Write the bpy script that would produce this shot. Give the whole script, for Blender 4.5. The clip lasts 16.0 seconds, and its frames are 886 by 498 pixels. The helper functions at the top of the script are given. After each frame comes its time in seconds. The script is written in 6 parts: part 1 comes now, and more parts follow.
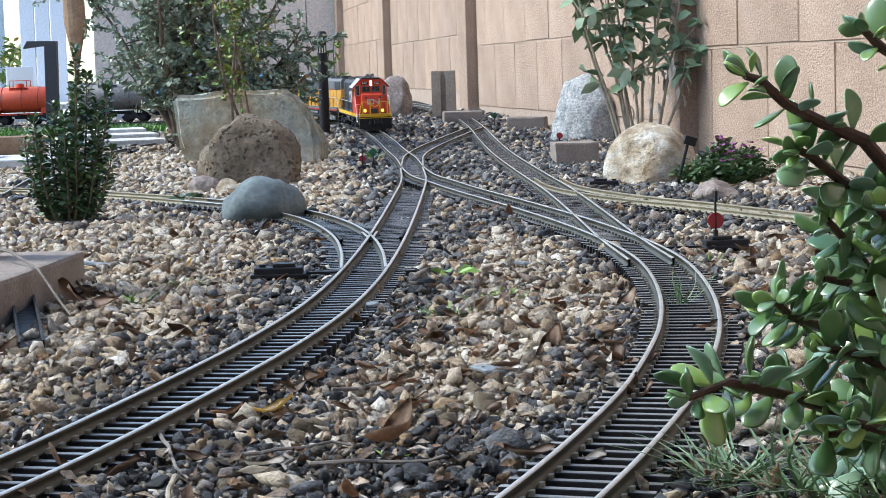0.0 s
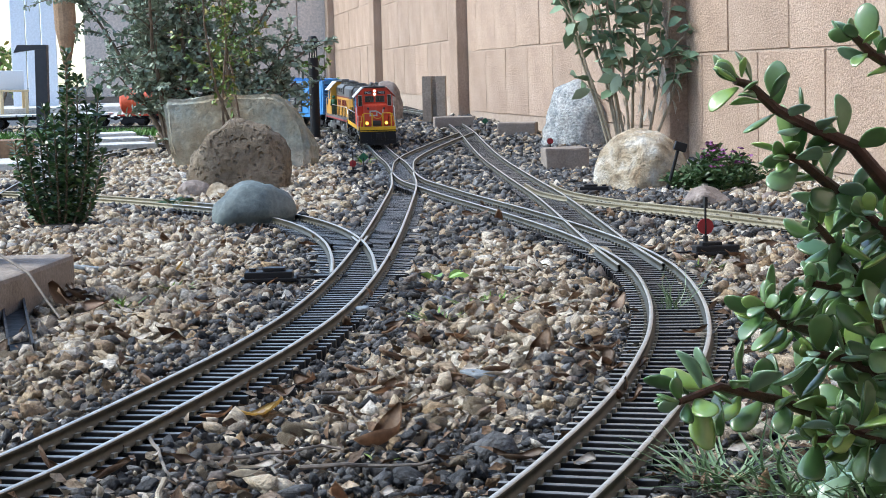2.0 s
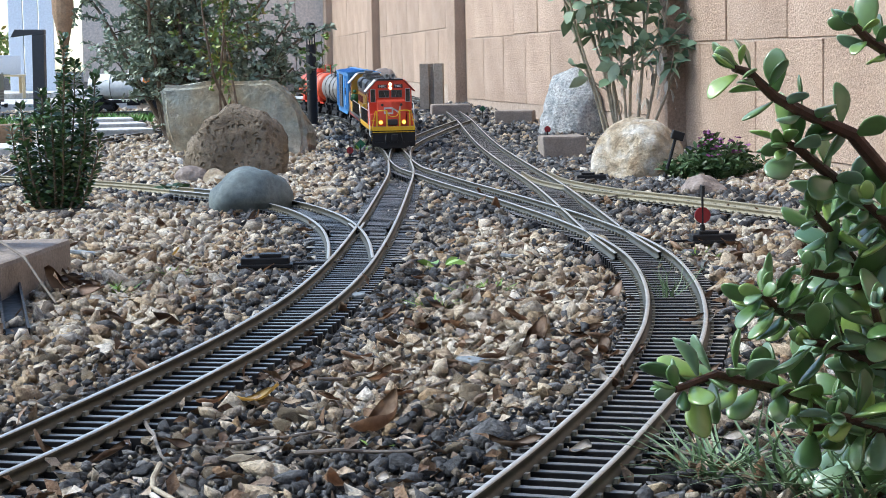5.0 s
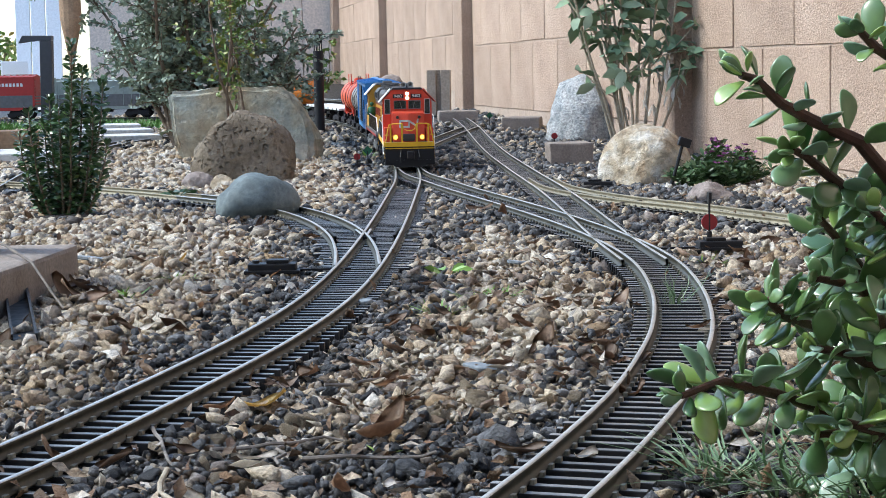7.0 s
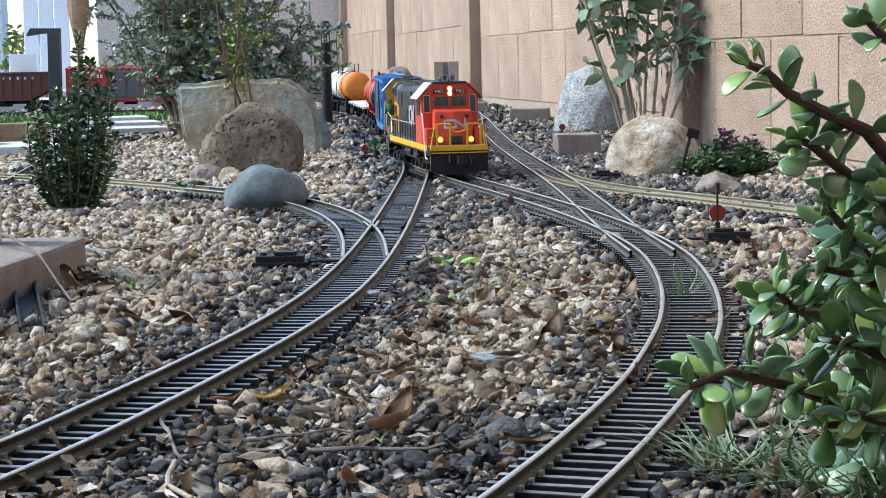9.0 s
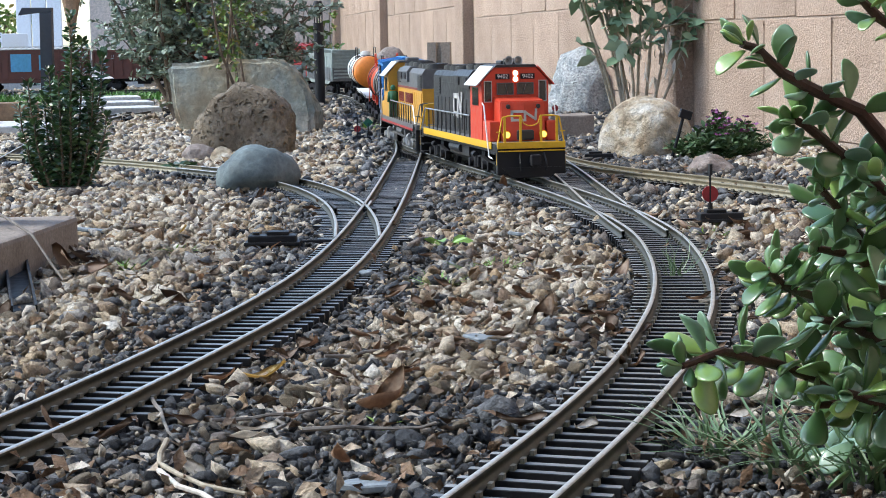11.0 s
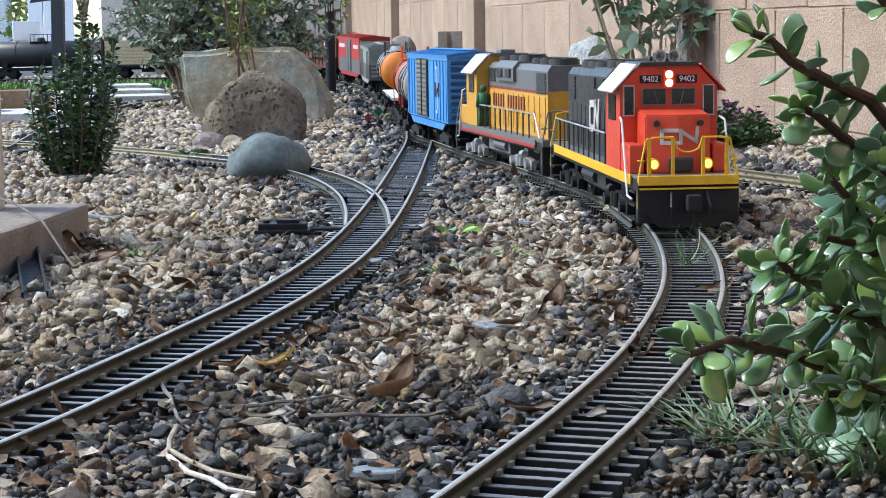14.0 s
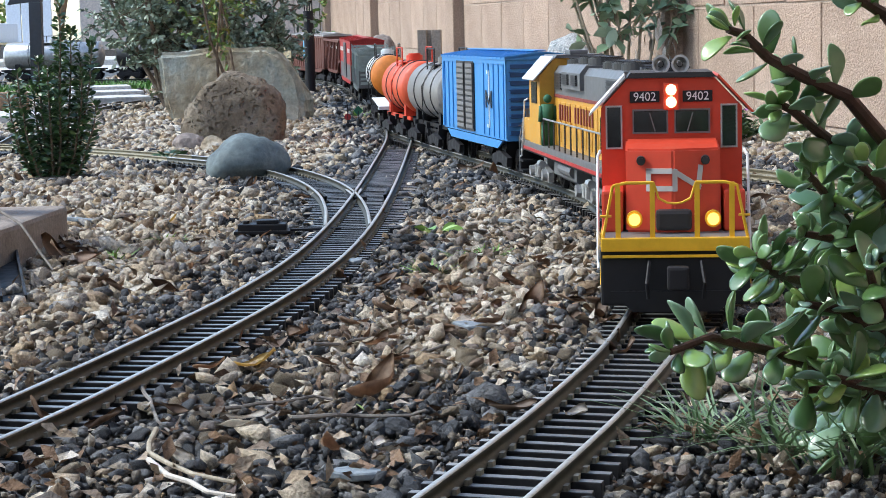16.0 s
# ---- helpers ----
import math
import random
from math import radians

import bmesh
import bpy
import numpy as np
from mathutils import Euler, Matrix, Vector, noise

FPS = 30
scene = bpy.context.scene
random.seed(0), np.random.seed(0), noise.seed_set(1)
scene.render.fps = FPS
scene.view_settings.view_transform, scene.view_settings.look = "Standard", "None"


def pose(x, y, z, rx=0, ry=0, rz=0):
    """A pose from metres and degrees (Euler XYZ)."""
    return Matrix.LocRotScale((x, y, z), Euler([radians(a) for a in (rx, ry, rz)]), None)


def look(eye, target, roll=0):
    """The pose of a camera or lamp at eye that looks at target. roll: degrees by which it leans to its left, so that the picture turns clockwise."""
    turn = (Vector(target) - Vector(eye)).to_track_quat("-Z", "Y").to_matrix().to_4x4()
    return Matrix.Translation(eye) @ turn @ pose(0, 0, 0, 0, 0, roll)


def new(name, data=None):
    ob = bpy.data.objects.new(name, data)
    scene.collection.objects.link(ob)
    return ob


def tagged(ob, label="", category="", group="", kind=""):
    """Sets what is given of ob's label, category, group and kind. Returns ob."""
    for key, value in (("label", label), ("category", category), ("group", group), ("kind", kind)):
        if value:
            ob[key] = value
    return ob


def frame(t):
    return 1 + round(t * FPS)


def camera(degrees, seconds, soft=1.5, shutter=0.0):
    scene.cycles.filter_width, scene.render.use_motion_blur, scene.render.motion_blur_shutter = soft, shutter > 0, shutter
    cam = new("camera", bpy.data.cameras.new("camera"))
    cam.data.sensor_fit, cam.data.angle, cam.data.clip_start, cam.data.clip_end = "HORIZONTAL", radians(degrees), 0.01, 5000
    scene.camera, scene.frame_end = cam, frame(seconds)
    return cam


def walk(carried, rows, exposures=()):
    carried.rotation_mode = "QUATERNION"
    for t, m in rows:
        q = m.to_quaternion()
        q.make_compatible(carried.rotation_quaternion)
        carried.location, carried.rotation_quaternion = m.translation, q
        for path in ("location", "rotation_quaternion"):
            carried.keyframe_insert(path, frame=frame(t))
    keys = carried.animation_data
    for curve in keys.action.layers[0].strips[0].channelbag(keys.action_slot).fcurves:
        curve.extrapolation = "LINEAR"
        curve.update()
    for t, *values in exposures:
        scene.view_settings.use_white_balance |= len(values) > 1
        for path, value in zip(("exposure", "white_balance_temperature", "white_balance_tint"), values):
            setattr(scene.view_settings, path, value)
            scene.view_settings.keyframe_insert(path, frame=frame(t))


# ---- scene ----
FOV = 2 * math.degrees(math.atan(784 / 3250))
cam = camera(FOV, 16.0, soft=0.9)
# seconds, eye x, y, z, tilt below level, turn to the right, lean (degrees)
PATH = [
    (0, 0.0000, 0.0000, 0.2250, 0.0000, 5.571, 0.000, -1.700),
    (0.5, -0.0003, -0.0010, 0.2244, 0.0000, 5.537, 0.072, -1.550),
    (1, -0.0003, -0.0007, 0.2242, 0.0000, 5.537, 0.283, -1.569),
    (1.5, 0.0002, 0.0006, 0.2241, 0.0000, 5.497, 0.350, -1.622),
    (2, -0.0001, -0.0011, 0.2244, 0.0000, 5.410, 0.313, -1.484),
    (2.5, -0.0004, -0.0007, 0.2241, 0.0000, 5.407, 0.277, -1.347),
    (3, -0.0005, -0.0012, 0.2236, 0.0000, 5.431, 0.417, -1.221),
    (3.5, -0.0005, -0.0004, 0.2230, 0.0000, 5.618, 0.637, -1.234),
    (4, -0.0004, 0.0008, 0.2233, 0.0000, 5.801, 0.587, -1.169),
    (6.5, -0.0005, -0.0014, 0.2235, 0.0000, 5.682, 0.222, -1.106),
    (7, -0.0006, -0.0015, 0.2234, 0.0000, 5.584, 0.210, -1.027),
    (7.5, -0.0006, -0.0015, 0.2236, 0.0000, 5.462, 0.056, -0.990),
    (8, -0.0007, -0.0029, 0.2239, 0.0000, 5.455, -0.140, -1.057),
    (8.5, -0.0003, -0.0010, 0.2231, 0.0000, 5.651, -0.232, -1.180),
    (9, -0.0001, -0.0005, 0.2232, 0.0000, 5.841, -0.054, -1.196),
    (11.5, -0.0003, 0.0008, 0.2217, 0.0000, 6.493, 0.208, -0.991),
    (12, -0.0004, -0.0009, 0.2216, 0.0000, 6.503, 0.102, -0.817),
    (12.5, -0.0003, -0.0013, 0.2218, 0.0000, 6.422, 0.046, -0.819),
    (13, 0.0000, -0.0009, 0.2214, 0.0000, 6.505, 0.116, -0.868),
    (13.5, 0.0002, -0.0004, 0.2214, 0.0000, 6.666, 0.134, -0.885),
    (14, -0.0000, -0.0012, 0.2214, 0.0000, 6.756, -0.151, -0.814),
    (14.5, -0.0000, -0.0010, 0.2210, 0.0000, 6.771, -0.106, -0.910),
    (15, 0.0006, 0.0008, 0.2210, 0.0000, 6.878, 0.527, -1.035),
    (15.5, 0.0007, 0.0012, 0.2211, 0.0000, 6.862, 0.539, -1.195),
    (16, 0.0017, 0.0008, 0.2218, 0.0000, 6.820, 0.416, -1.340),
]


def eye_pose(x, y, z, tilt, turn, lean):
    a, b = radians(tilt), radians(turn)
    way = Vector((math.sin(b) * math.cos(a), math.cos(b) * math.cos(a), -math.sin(a)))
    return look((x, y, z), Vector((x, y, z)) + way, lean)


walk(cam, [(t, eye_pose(x, y, z, tilt, turn, lean)) for t, x, y, z, _, tilt, turn, lean in PATH],
     exposures=[(0.0, 1.36, 6100, 4), (9.0, 1.32, 6100, 4), (16.0, 1.3, 6100, 4)])

# ---- light ----
world = bpy.data.worlds.new("world")
scene.world = world
world.use_nodes = True
wn = world.node_tree
sky = wn.nodes.new("ShaderNodeTexSky")
sky.sky_type = "NISHITA"
sky.sun_disc = False
SUN_EL, SUN_AZ = 46.0, -84.0          # height, and turn from +y towards +x, in degrees
sky.sun_elevation = radians(SUN_EL)
sky.sun_rotation = radians(SUN_AZ)
wn.links.new(sky.outputs["Color"], wn.nodes["Background"].inputs["Color"])
wn.nodes["Background"].inputs["Strength"].default_value = 0.15
sun = new("sun", bpy.data.lights.new("sun", "SUN"))
sun.data.energy, sun.data.angle, sun.data.color = 1.5, radians(13), (1.0, 0.95, 0.89)
_e, _a = radians(SUN_EL), radians(SUN_AZ)
sun.matrix_world = look((math.sin(_a) * math.cos(_e) * 30, math.cos(_a) * math.cos(_e) * 30, math.sin(_e) * 30), (0, 0, 0))


# ---- materials ----
def material(name, rough=0.6, metal=0.0, spec=0.5):
    m = bpy.data.materials.new(name)
    m.use_nodes = True
    b = m.node_tree.nodes["Principled BSDF"]
    b.inputs["Roughness"].default_value = rough
    b.inputs["Metallic"].default_value = metal
    b.inputs["Specular IOR Level"].default_value = spec
    return m, m.node_tree, b


def ramp_node(nt, stops):
    r = nt.nodes.new("ShaderNodeValToRGB")
    els = r.color_ramp.elements
    while len(els) < len(stops):
        els.new(0.5)
    for e, (p, c) in zip(els, stops):
        e.position, e.color = p, (*c, 1)
    return r


def noise_node(nt, scale, detail=4, rough=0.55, coord="Object"):
    tc = nt.nodes.new("ShaderNodeTexCoord")
    n = nt.nodes.new("ShaderNodeTexNoise")
    n.inputs["Scale"].default_value, n.inputs["Detail"].default_value = scale, detail
    n.inputs["Roughness"].default_value = rough
    nt.links.new(tc.outputs[coord], n.inputs["Vector"])
    return n


def bump(nt, b, src, strength, distance):
    bn = nt.nodes.new("ShaderNodeBump")
    bn.inputs["Strength"].default_value, bn.inputs["Distance"].default_value = strength, distance
    nt.links.new(src, bn.inputs["Height"])
    nt.links.new(bn.outputs["Normal"], b.inputs["Normal"])


def mixed(nt, fac, a, c, mode="MIX"):
    mx = nt.nodes.new("ShaderNodeMix")
    mx.data_type, mx.blend_type = "RGBA", mode
    for sock, v in ((mx.inputs["Factor"], fac), (mx.inputs["A"], a), (mx.inputs["B"], c)):
        if hasattr(v, "is_linked"):
            nt.links.new(v, sock)
        elif isinstance(v, (int, float)):
            sock.default_value = v
        else:
            sock.default_value = (*v, 1)
    return mx.outputs["Result"]


def rough_surface(name, colours, scale, fine, rough=0.8, bumps=0.4, depth=0.002, metal=0.0, vary=0.0, island=False, spec=0.4, low=0.62):
    """Two scales of colour noise, a fine bump, and a tint that varies by object or by island."""
    m, nt, b = material(name, rough, metal, spec)
    n1, n2 = noise_node(nt, scale, 5), noise_node(nt, fine, 6, 0.65)
    k = len(colours)
    r1 = ramp_node(nt, [(0.28 + 0.44 * i / max(1, k - 1), c) for i, c in enumerate(colours)])
    nt.links.new(n1.outputs["Fac"], r1.inputs["Fac"])
    r2 = ramp_node(nt, [(0.3, (low, low, low)), (0.7, (1.2, 1.2, 1.2))])
    nt.links.new(n2.outputs["Fac"], r2.inputs["Fac"])
    col = mixed(nt, 0.8, r1.outputs["Color"], r2.outputs["Color"], "MULTIPLY")
    if vary:
        if island:
            src = nt.nodes.new("ShaderNodeNewGeometry").outputs["Random Per Island"]
        else:
            src = nt.nodes.new("ShaderNodeObjectInfo").outputs["Random"]
        r3 = ramp_node(nt, [(0.0, (1 - vary,) * 3), (1.0, (1 + vary * 0.6,) * 3)])
        nt.links.new(src, r3.inputs["Fac"])
        col = mixed(nt, 1.0, col, r3.outputs["Color"], "MULTIPLY")
    nt.links.new(col, b.inputs["Base Color"])
    if bumps:
        bump(nt, b, n2.outputs["Fac"], bumps, depth)
    return m


def island_stone(name, stops, fine=260.0, rough=0.85):
    """Gravel: every stone takes its own colour, with speckle and a fine bump."""
    m, nt, b = material(name, rough, 0, 0.3)
    g = nt.nodes.new("ShaderNodeNewGeometry")
    r = ramp_node(nt, stops)
    r.color_ramp.interpolation = "LINEAR"
    nt.links.new(g.outputs["Random Per Island"], r.inputs["Fac"])
    n = noise_node(nt, fine, 5, 0.7)
    r2 = ramp_node(nt, [(0.32, (0.3, 0.28, 0.27)), (0.66, (1.3, 1.28, 1.26))])
    nt.links.new(n.outputs["Fac"], r2.inputs["Fac"])
    nt.links.new(mixed(nt, 0.75, r.outputs["Color"], r2.outputs["Color"], "MULTIPLY"), b.inputs["Base Color"])
    bump(nt, b, n.outputs["Fac"], 1.0, 0.005)
    return m


def paint(name, colour, rough=0.4, vary=0.18, fine=90.0, metal=0.0):
    """Painted plastic or metal with faint dirt."""
    m, nt, b = material(name, rough, metal, 0.45)
    n = noise_node(nt, fine, 5, 0.6)
    r = ramp_node(nt, [(0.3, tuple(c * (1 - vary) for c in colour)), (0.7, tuple(min(1, c * (1 + vary * 0.4)) for c in colour))])
    nt.links.new(n.outputs["Fac"], r.inputs["Fac"])
    nt.links.new(r.outputs["Color"], b.inputs["Base Color"])
    r2 = ramp_node(nt, [(0.3, (rough * 0.8,) * 3), (0.7, (min(1, rough * 1.3),) * 3)])
    nt.links.new(n.outputs["Fac"], r2.inputs["Fac"])
    nt.links.new(r2.outputs["Color"], b.inputs["Roughness"])
    return m


def glow(name, colour, strength):
    m, nt, b = material(name, 0.3)
    b.inputs["Base Color"].default_value = (*colour, 1)
    b.inputs["Emission Color"].default_value = (*colour, 1)
    b.inputs["Emission Strength"].default_value = strength
    return m


M = {}
M["soil"] = rough_surface("soil", [(0.012, 0.01, 0.009), (0.028, 0.023, 0.019), (0.05, 0.04, 0.032)], 9, 160, 0.95, 0.8, 0.006)
M["tan_gravel"] = island_stone("tan_gravel", [(0.0, (0.72, 0.61, 0.44)), (0.1, (0.52, 0.4, 0.26)), (0.2, (0.78, 0.71, 0.58)), (0.3, (0.36, 0.26, 0.17)), (0.4, (0.68, 0.57, 0.42)), (0.5, (0.82, 0.78, 0.7)), (0.6, (0.5, 0.36, 0.21)), (0.68, (0.13, 0.115, 0.105)), (0.76, (0.74, 0.66, 0.52)), (0.86, (0.42, 0.4, 0.38)), (0.94, (0.24, 0.17, 0.12)), (1.0, (0.66, 0.58, 0.46))])
M["dark_gravel"] = island_stone("dark_gravel", [(0.0, (0.04, 0.042, 0.046)), (0.2, (0.1, 0.106, 0.115)), (0.4, (0.2, 0.207, 0.218)), (0.52, (0.05, 0.05, 0.054)), (0.66, (0.31, 0.32, 0.33)), (0.76, (0.1, 0.092, 0.085)), (0.88, (0.52, 0.46, 0.37)), (1.0, (0.2, 0.17, 0.15))])
M["brass"] = rough_surface("brass", [(0.034, 0.031, 0.022), (0.08, 0.075, 0.053)], 30, 300, 0.5, 0.15, 0.0006, 0.15, spec=0.5)
M["brass_new"] = rough_surface("brass_new", [(0.21, 0.18, 0.115), (0.34, 0.295, 0.2)], 30, 300, 0.45, 0.15, 0.0006, 0.4)
M["railhead"] = rough_surface("railhead", [(0.42, 0.42, 0.4), (0.6, 0.6, 0.58)], 40, 400, 0.3, 0.1, 0.0004, 0.45)
# dark plastic tie sides, deepened by shade put into the colour
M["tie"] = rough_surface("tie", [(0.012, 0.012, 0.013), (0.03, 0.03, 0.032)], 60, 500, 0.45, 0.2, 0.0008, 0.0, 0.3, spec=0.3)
M["tie_chair"] = rough_surface("tie_chair", [(0.1, 0.09, 0.07), (0.3, 0.27, 0.2)], 80, 500, 0.6, 0.2, 0.0005, 0.0, 0.4)
# dusty tie tops, brightened to paint in the sky's reflection
M["tie_lit_dust"] = rough_surface("tie_lit_dust", [(0.07, 0.07, 0.073), (0.17, 0.17, 0.172), (0.32, 0.315, 0.3)], 45, 420, 0.3, 0.25, 0.0008, 0.0, 0.5, spec=0.8, low=0.45)
M["block"] = rough_surface("block", [(0.42, 0.297, 0.22), (0.505, 0.365, 0.272), (0.565, 0.42, 0.322)], 5, 150, 0.92, 1.0, 0.006, 0, 0.1, low=0.55)
M["mortar"] = rough_surface("mortar", [(0.4, 0.31, 0.24), (0.5, 0.39, 0.31)], 12, 160, 0.95, 0.6, 0.003)
M["lava"] = rough_surface("lava", [(0.17, 0.13, 0.09), (0.29, 0.235, 0.17), (0.4, 0.335, 0.26)], 14, 90, 0.95, 1.0, 0.012, low=0.5)
M["grey_rock"] = rough_surface("grey_rock", [(0.085, 0.11, 0.118), (0.15, 0.185, 0.188), (0.22, 0.25, 0.245)], 16, 120, 0.7, 0.5, 0.004)
M["white_rock"] = rough_surface("white_rock", [(0.3, 0.2, 0.11), (0.6, 0.5, 0.36), (0.85, 0.82, 0.75)], 26, 70, 0.85, 1.0, 0.014, low=0.4)
M["speckled_rock"] = rough_surface("speckled_rock", [(0.34, 0.38, 0.4), (0.6, 0.62, 0.62), (0.75, 0.74, 0.71)], 40, 150, 0.85, 1.0, 0.01, low=0.18)
M["pink_rock"] = rough_surface("pink_rock", [(0.25, 0.2, 0.18), (0.42, 0.36, 0.32)], 24, 90, 0.85, 0.9, 0.008, low=0.45)
M["slab_stone"] = rough_surface("slab_stone", [(0.3, 0.21, 0.12), (0.44, 0.38, 0.27), (0.38, 0.4, 0.35), (0.56, 0.5, 0.4)], 7, 60, 0.85, 0.9, 0.01, low=0.5)
M["paver"] = rough_surface("paver", [(0.24, 0.2, 0.17), (0.35, 0.3, 0.26)], 25, 220, 0.9, 0.6, 0.003)
M["concrete"] = rough_surface("concrete", [(0.55, 0.53, 0.5), (0.68, 0.66, 0.63)], 6, 120, 0.9, 0.4, 0.002)
M["black"] = paint("black", (0.018, 0.018, 0.02), 0.45)
M["black_metal"] = paint("black_metal", (0.02, 0.019, 0.021), 0.55)
for k in ("black", "black_metal"):
    M[k].node_tree.nodes["Principled BSDF"].inputs["Specular IOR Level"].default_value = 0.25


def pits(m, scale, strength, depth):
    """Adds deep round pores to a stone's relief."""
    nt = m.node_tree
    b = nt.nodes["Principled BSDF"]
    old = b.inputs["Normal"].links[0].from_socket
    tc = nt.nodes.new("ShaderNodeTexCoord")
    v = nt.nodes.new("ShaderNodeTexVoronoi")
    v.inputs["Scale"].default_value, v.inputs["Randomness"].default_value = scale, 1.0
    warp = noise_node(nt, scale * 0.5, 3)
    add = nt.nodes.new("ShaderNodeVectorMath")
    add.operation = "MULTIPLY_ADD"
    add.inputs[1].default_value = (1.6 / scale,) * 3
    nt.links.new(warp.outputs["Color"], add.inputs[0])
    nt.links.new(tc.outputs["Object"], add.inputs[2])
    nt.links.new(add.outputs["Vector"], v.inputs["Vector"])
    r = ramp_node(nt, [(0.05, (0, 0, 0)), (0.38, (1, 1, 1))])
    nt.links.new(v.outputs["Distance"], r.inputs["Fac"])
    bn = nt.nodes.new("ShaderNodeBump")
    bn.inputs["Strength"].default_value, bn.inputs["Distance"].default_value = strength, depth
    nt.links.new(r.outputs["Color"], bn.inputs["Height"])
    nt.links.new(old, bn.inputs["Normal"])
    nt.links.new(bn.outputs["Normal"], b.inputs["Normal"])


pits(M["lava"], 75, 1.0, 0.01)
pits(M["block"], 130, 0.5, 0.003)
M["stone_piece"] = rough_surface("stone_piece", [(0.3, 0.22, 0.14), (0.52, 0.42, 0.29), (0.7, 0.62, 0.5)], 60, 260, 0.9, 1.0, 0.005, 0, 0.45, low=0.3)
M["dark_piece"] = rough_surface("dark_piece", [(0.07, 0.073, 0.08), (0.18, 0.187, 0.2), (0.32, 0.327, 0.335)], 50, 260, 0.85, 1.0, 0.005, 0, 0.5, low=0.3)
M["slate"] = rough_surface("slate", [(0.2, 0.23, 0.25), (0.33, 0.37, 0.4)], 40, 260, 0.7, 0.5, 0.002)


# ---- building helpers ----
def mesh_of(bm, name, mats, smooth=False):
    me = bpy.data.meshes.new(name)
    bm.to_mesh(me)
    bm.free()
    for m in (mats if isinstance(mats, (list, tuple)) else [mats]):
        me.materials.append(m)
    if smooth:
        me.shade_smooth()
    return me


def part(name, bm, mats, parent=None, label="", smooth=False):
    ob = new(name, mesh_of(bm, name, mats, smooth))
    if parent is not None:
        ob.parent = parent
    if label:
        ob["label"] = label
    return ob


def raw_mesh(name, verts, faces, mats, smooth=False, index=None):
    """A mesh from numpy arrays of vertices and equal-sided faces."""
    me = bpy.data.meshes.new(name)
    faces = np.asarray(faces, np.int32)
    k = faces.shape[1]
    me.vertices.add(len(verts))
    me.vertices.foreach_set("co", np.asarray(verts, np.float32).ravel())
    me.loops.add(faces.size)
    me.loops.foreach_set("vertex_index", faces.ravel())
    me.polygons.add(len(faces))
    me.polygons.foreach_set("loop_start", np.arange(0, faces.size, k, dtype=np.int32))
    me.polygons.foreach_set("loop_total", np.full(len(faces), k, np.int32))
    for m in (mats if isinstance(mats, (list, tuple)) else [mats]):
        me.materials.append(m)
    if index is not None:
        me.polygons.foreach_set("material_index", np.asarray(index, np.int32))
    me.update(calc_edges=True)
    me.validate()
    if smooth:
        me.shade_smooth()
    return me


def box(bm, x0, x1, y0, y1, z0, z1, bevel=0.0, m=None, mat=0):
    r = bmesh.ops.create_cube(bm, size=1.0)
    vs = r["verts"]
    for v in vs:
        v.co = Vector((x0 + (v.co.x + 0.5) * (x1 - x0), y0 + (v.co.y + 0.5) * (y1 - y0), z0 + (v.co.z + 0.5) * (z1 - z0)))
    fs = {f for v in vs for f in v.link_faces}
    for f in fs:
        f.material_index = mat
    if m is not None:
        bmesh.ops.transform(bm, matrix=m, verts=vs)
    if bevel:
        es = list({e for v in vs for e in v.link_edges})
        bmesh.ops.bevel(bm, geom=es, offset=bevel, segments=2, affect="EDGES", profile=0.6)


def rod(bm, a, b, r, sides=8, r2=None, mat=0, caps=True):
    a, b = Vector(a), Vector(b)
    d = b - a
    q = d.to_track_quat("Z", "Y").to_matrix().to_4x4()
    res = bmesh.ops.create_cone(bm, cap_ends=caps, segments=sides, radius1=r, radius2=r if r2 is None else r2, depth=d.length)
    bmesh.ops.transform(bm, matrix=Matrix.Translation((a + b) / 2) @ q, verts=res["verts"])
    for f in {f for v in res["verts"] for f in v.link_faces}:
        f.material_index = mat


def wire(bm, pts, r, sides=6, mat=0):
    for a, b in zip(pts[:-1], pts[1:]):
        rod(bm, a, b, r, sides, mat=mat)


def prism(bm, outline, y0, y1, mat=0, axis="y"):
    """An outline in two axes carried along the third."""
    def at(p, s):
        if axis == "y":
            return (p[0], s, p[1])
        if axis == "x":
            return (s, p[0], p[1])
        return (p[0], p[1], s)
    a = [bm.verts.new(at(p, y0)) for p in outline]
    b = [bm.verts.new(at(p, y1)) for p in outline]
    fs = [bm.faces.new(a), bm.faces.new(b[::-1])]
    n = len(a)
    for i in range(n):
        fs.append(bm.faces.new((a[i], b[i], b[(i + 1) % n], a[(i + 1) % n])))
    for f in fs:
        f.material_index = mat
    bmesh.ops.recalc_face_normals(bm, faces=fs)


def smooth_path(pts, step=0.02):
    """A curve through points, resampled evenly: an array of x, y."""
    p = np.array(pts, float)
    p = np.vstack([2 * p[0] - p[1], p, 2 * p[-1] - p[-2]])
    out = []
    for i in range(1, len(p) - 2):
        n = 24
        for s in np.arange(n) / n:
            a, b, c, d = p[i - 1:i + 3]
            out.append(0.5 * ((2 * b) + (c - a) * s + (2 * a - 5 * b + 4 * c - d) * s * s + (3 * b - a - 3 * c + d) * s ** 3))
    out = np.array(out + [p[-2]])
    for _ in range(12):
        out[1:-1] = 0.25 * out[:-2] + 0.5 * out[1:-1] + 0.25 * out[2:]
    s = np.r_[0, np.cumsum(np.hypot(*np.diff(out, axis=0).T))]
    q = np.arange(0, s[-1], step)
    return np.stack([np.interp(q, s, out[:, 0]), np.interp(q, s, out[:, 1])], 1)


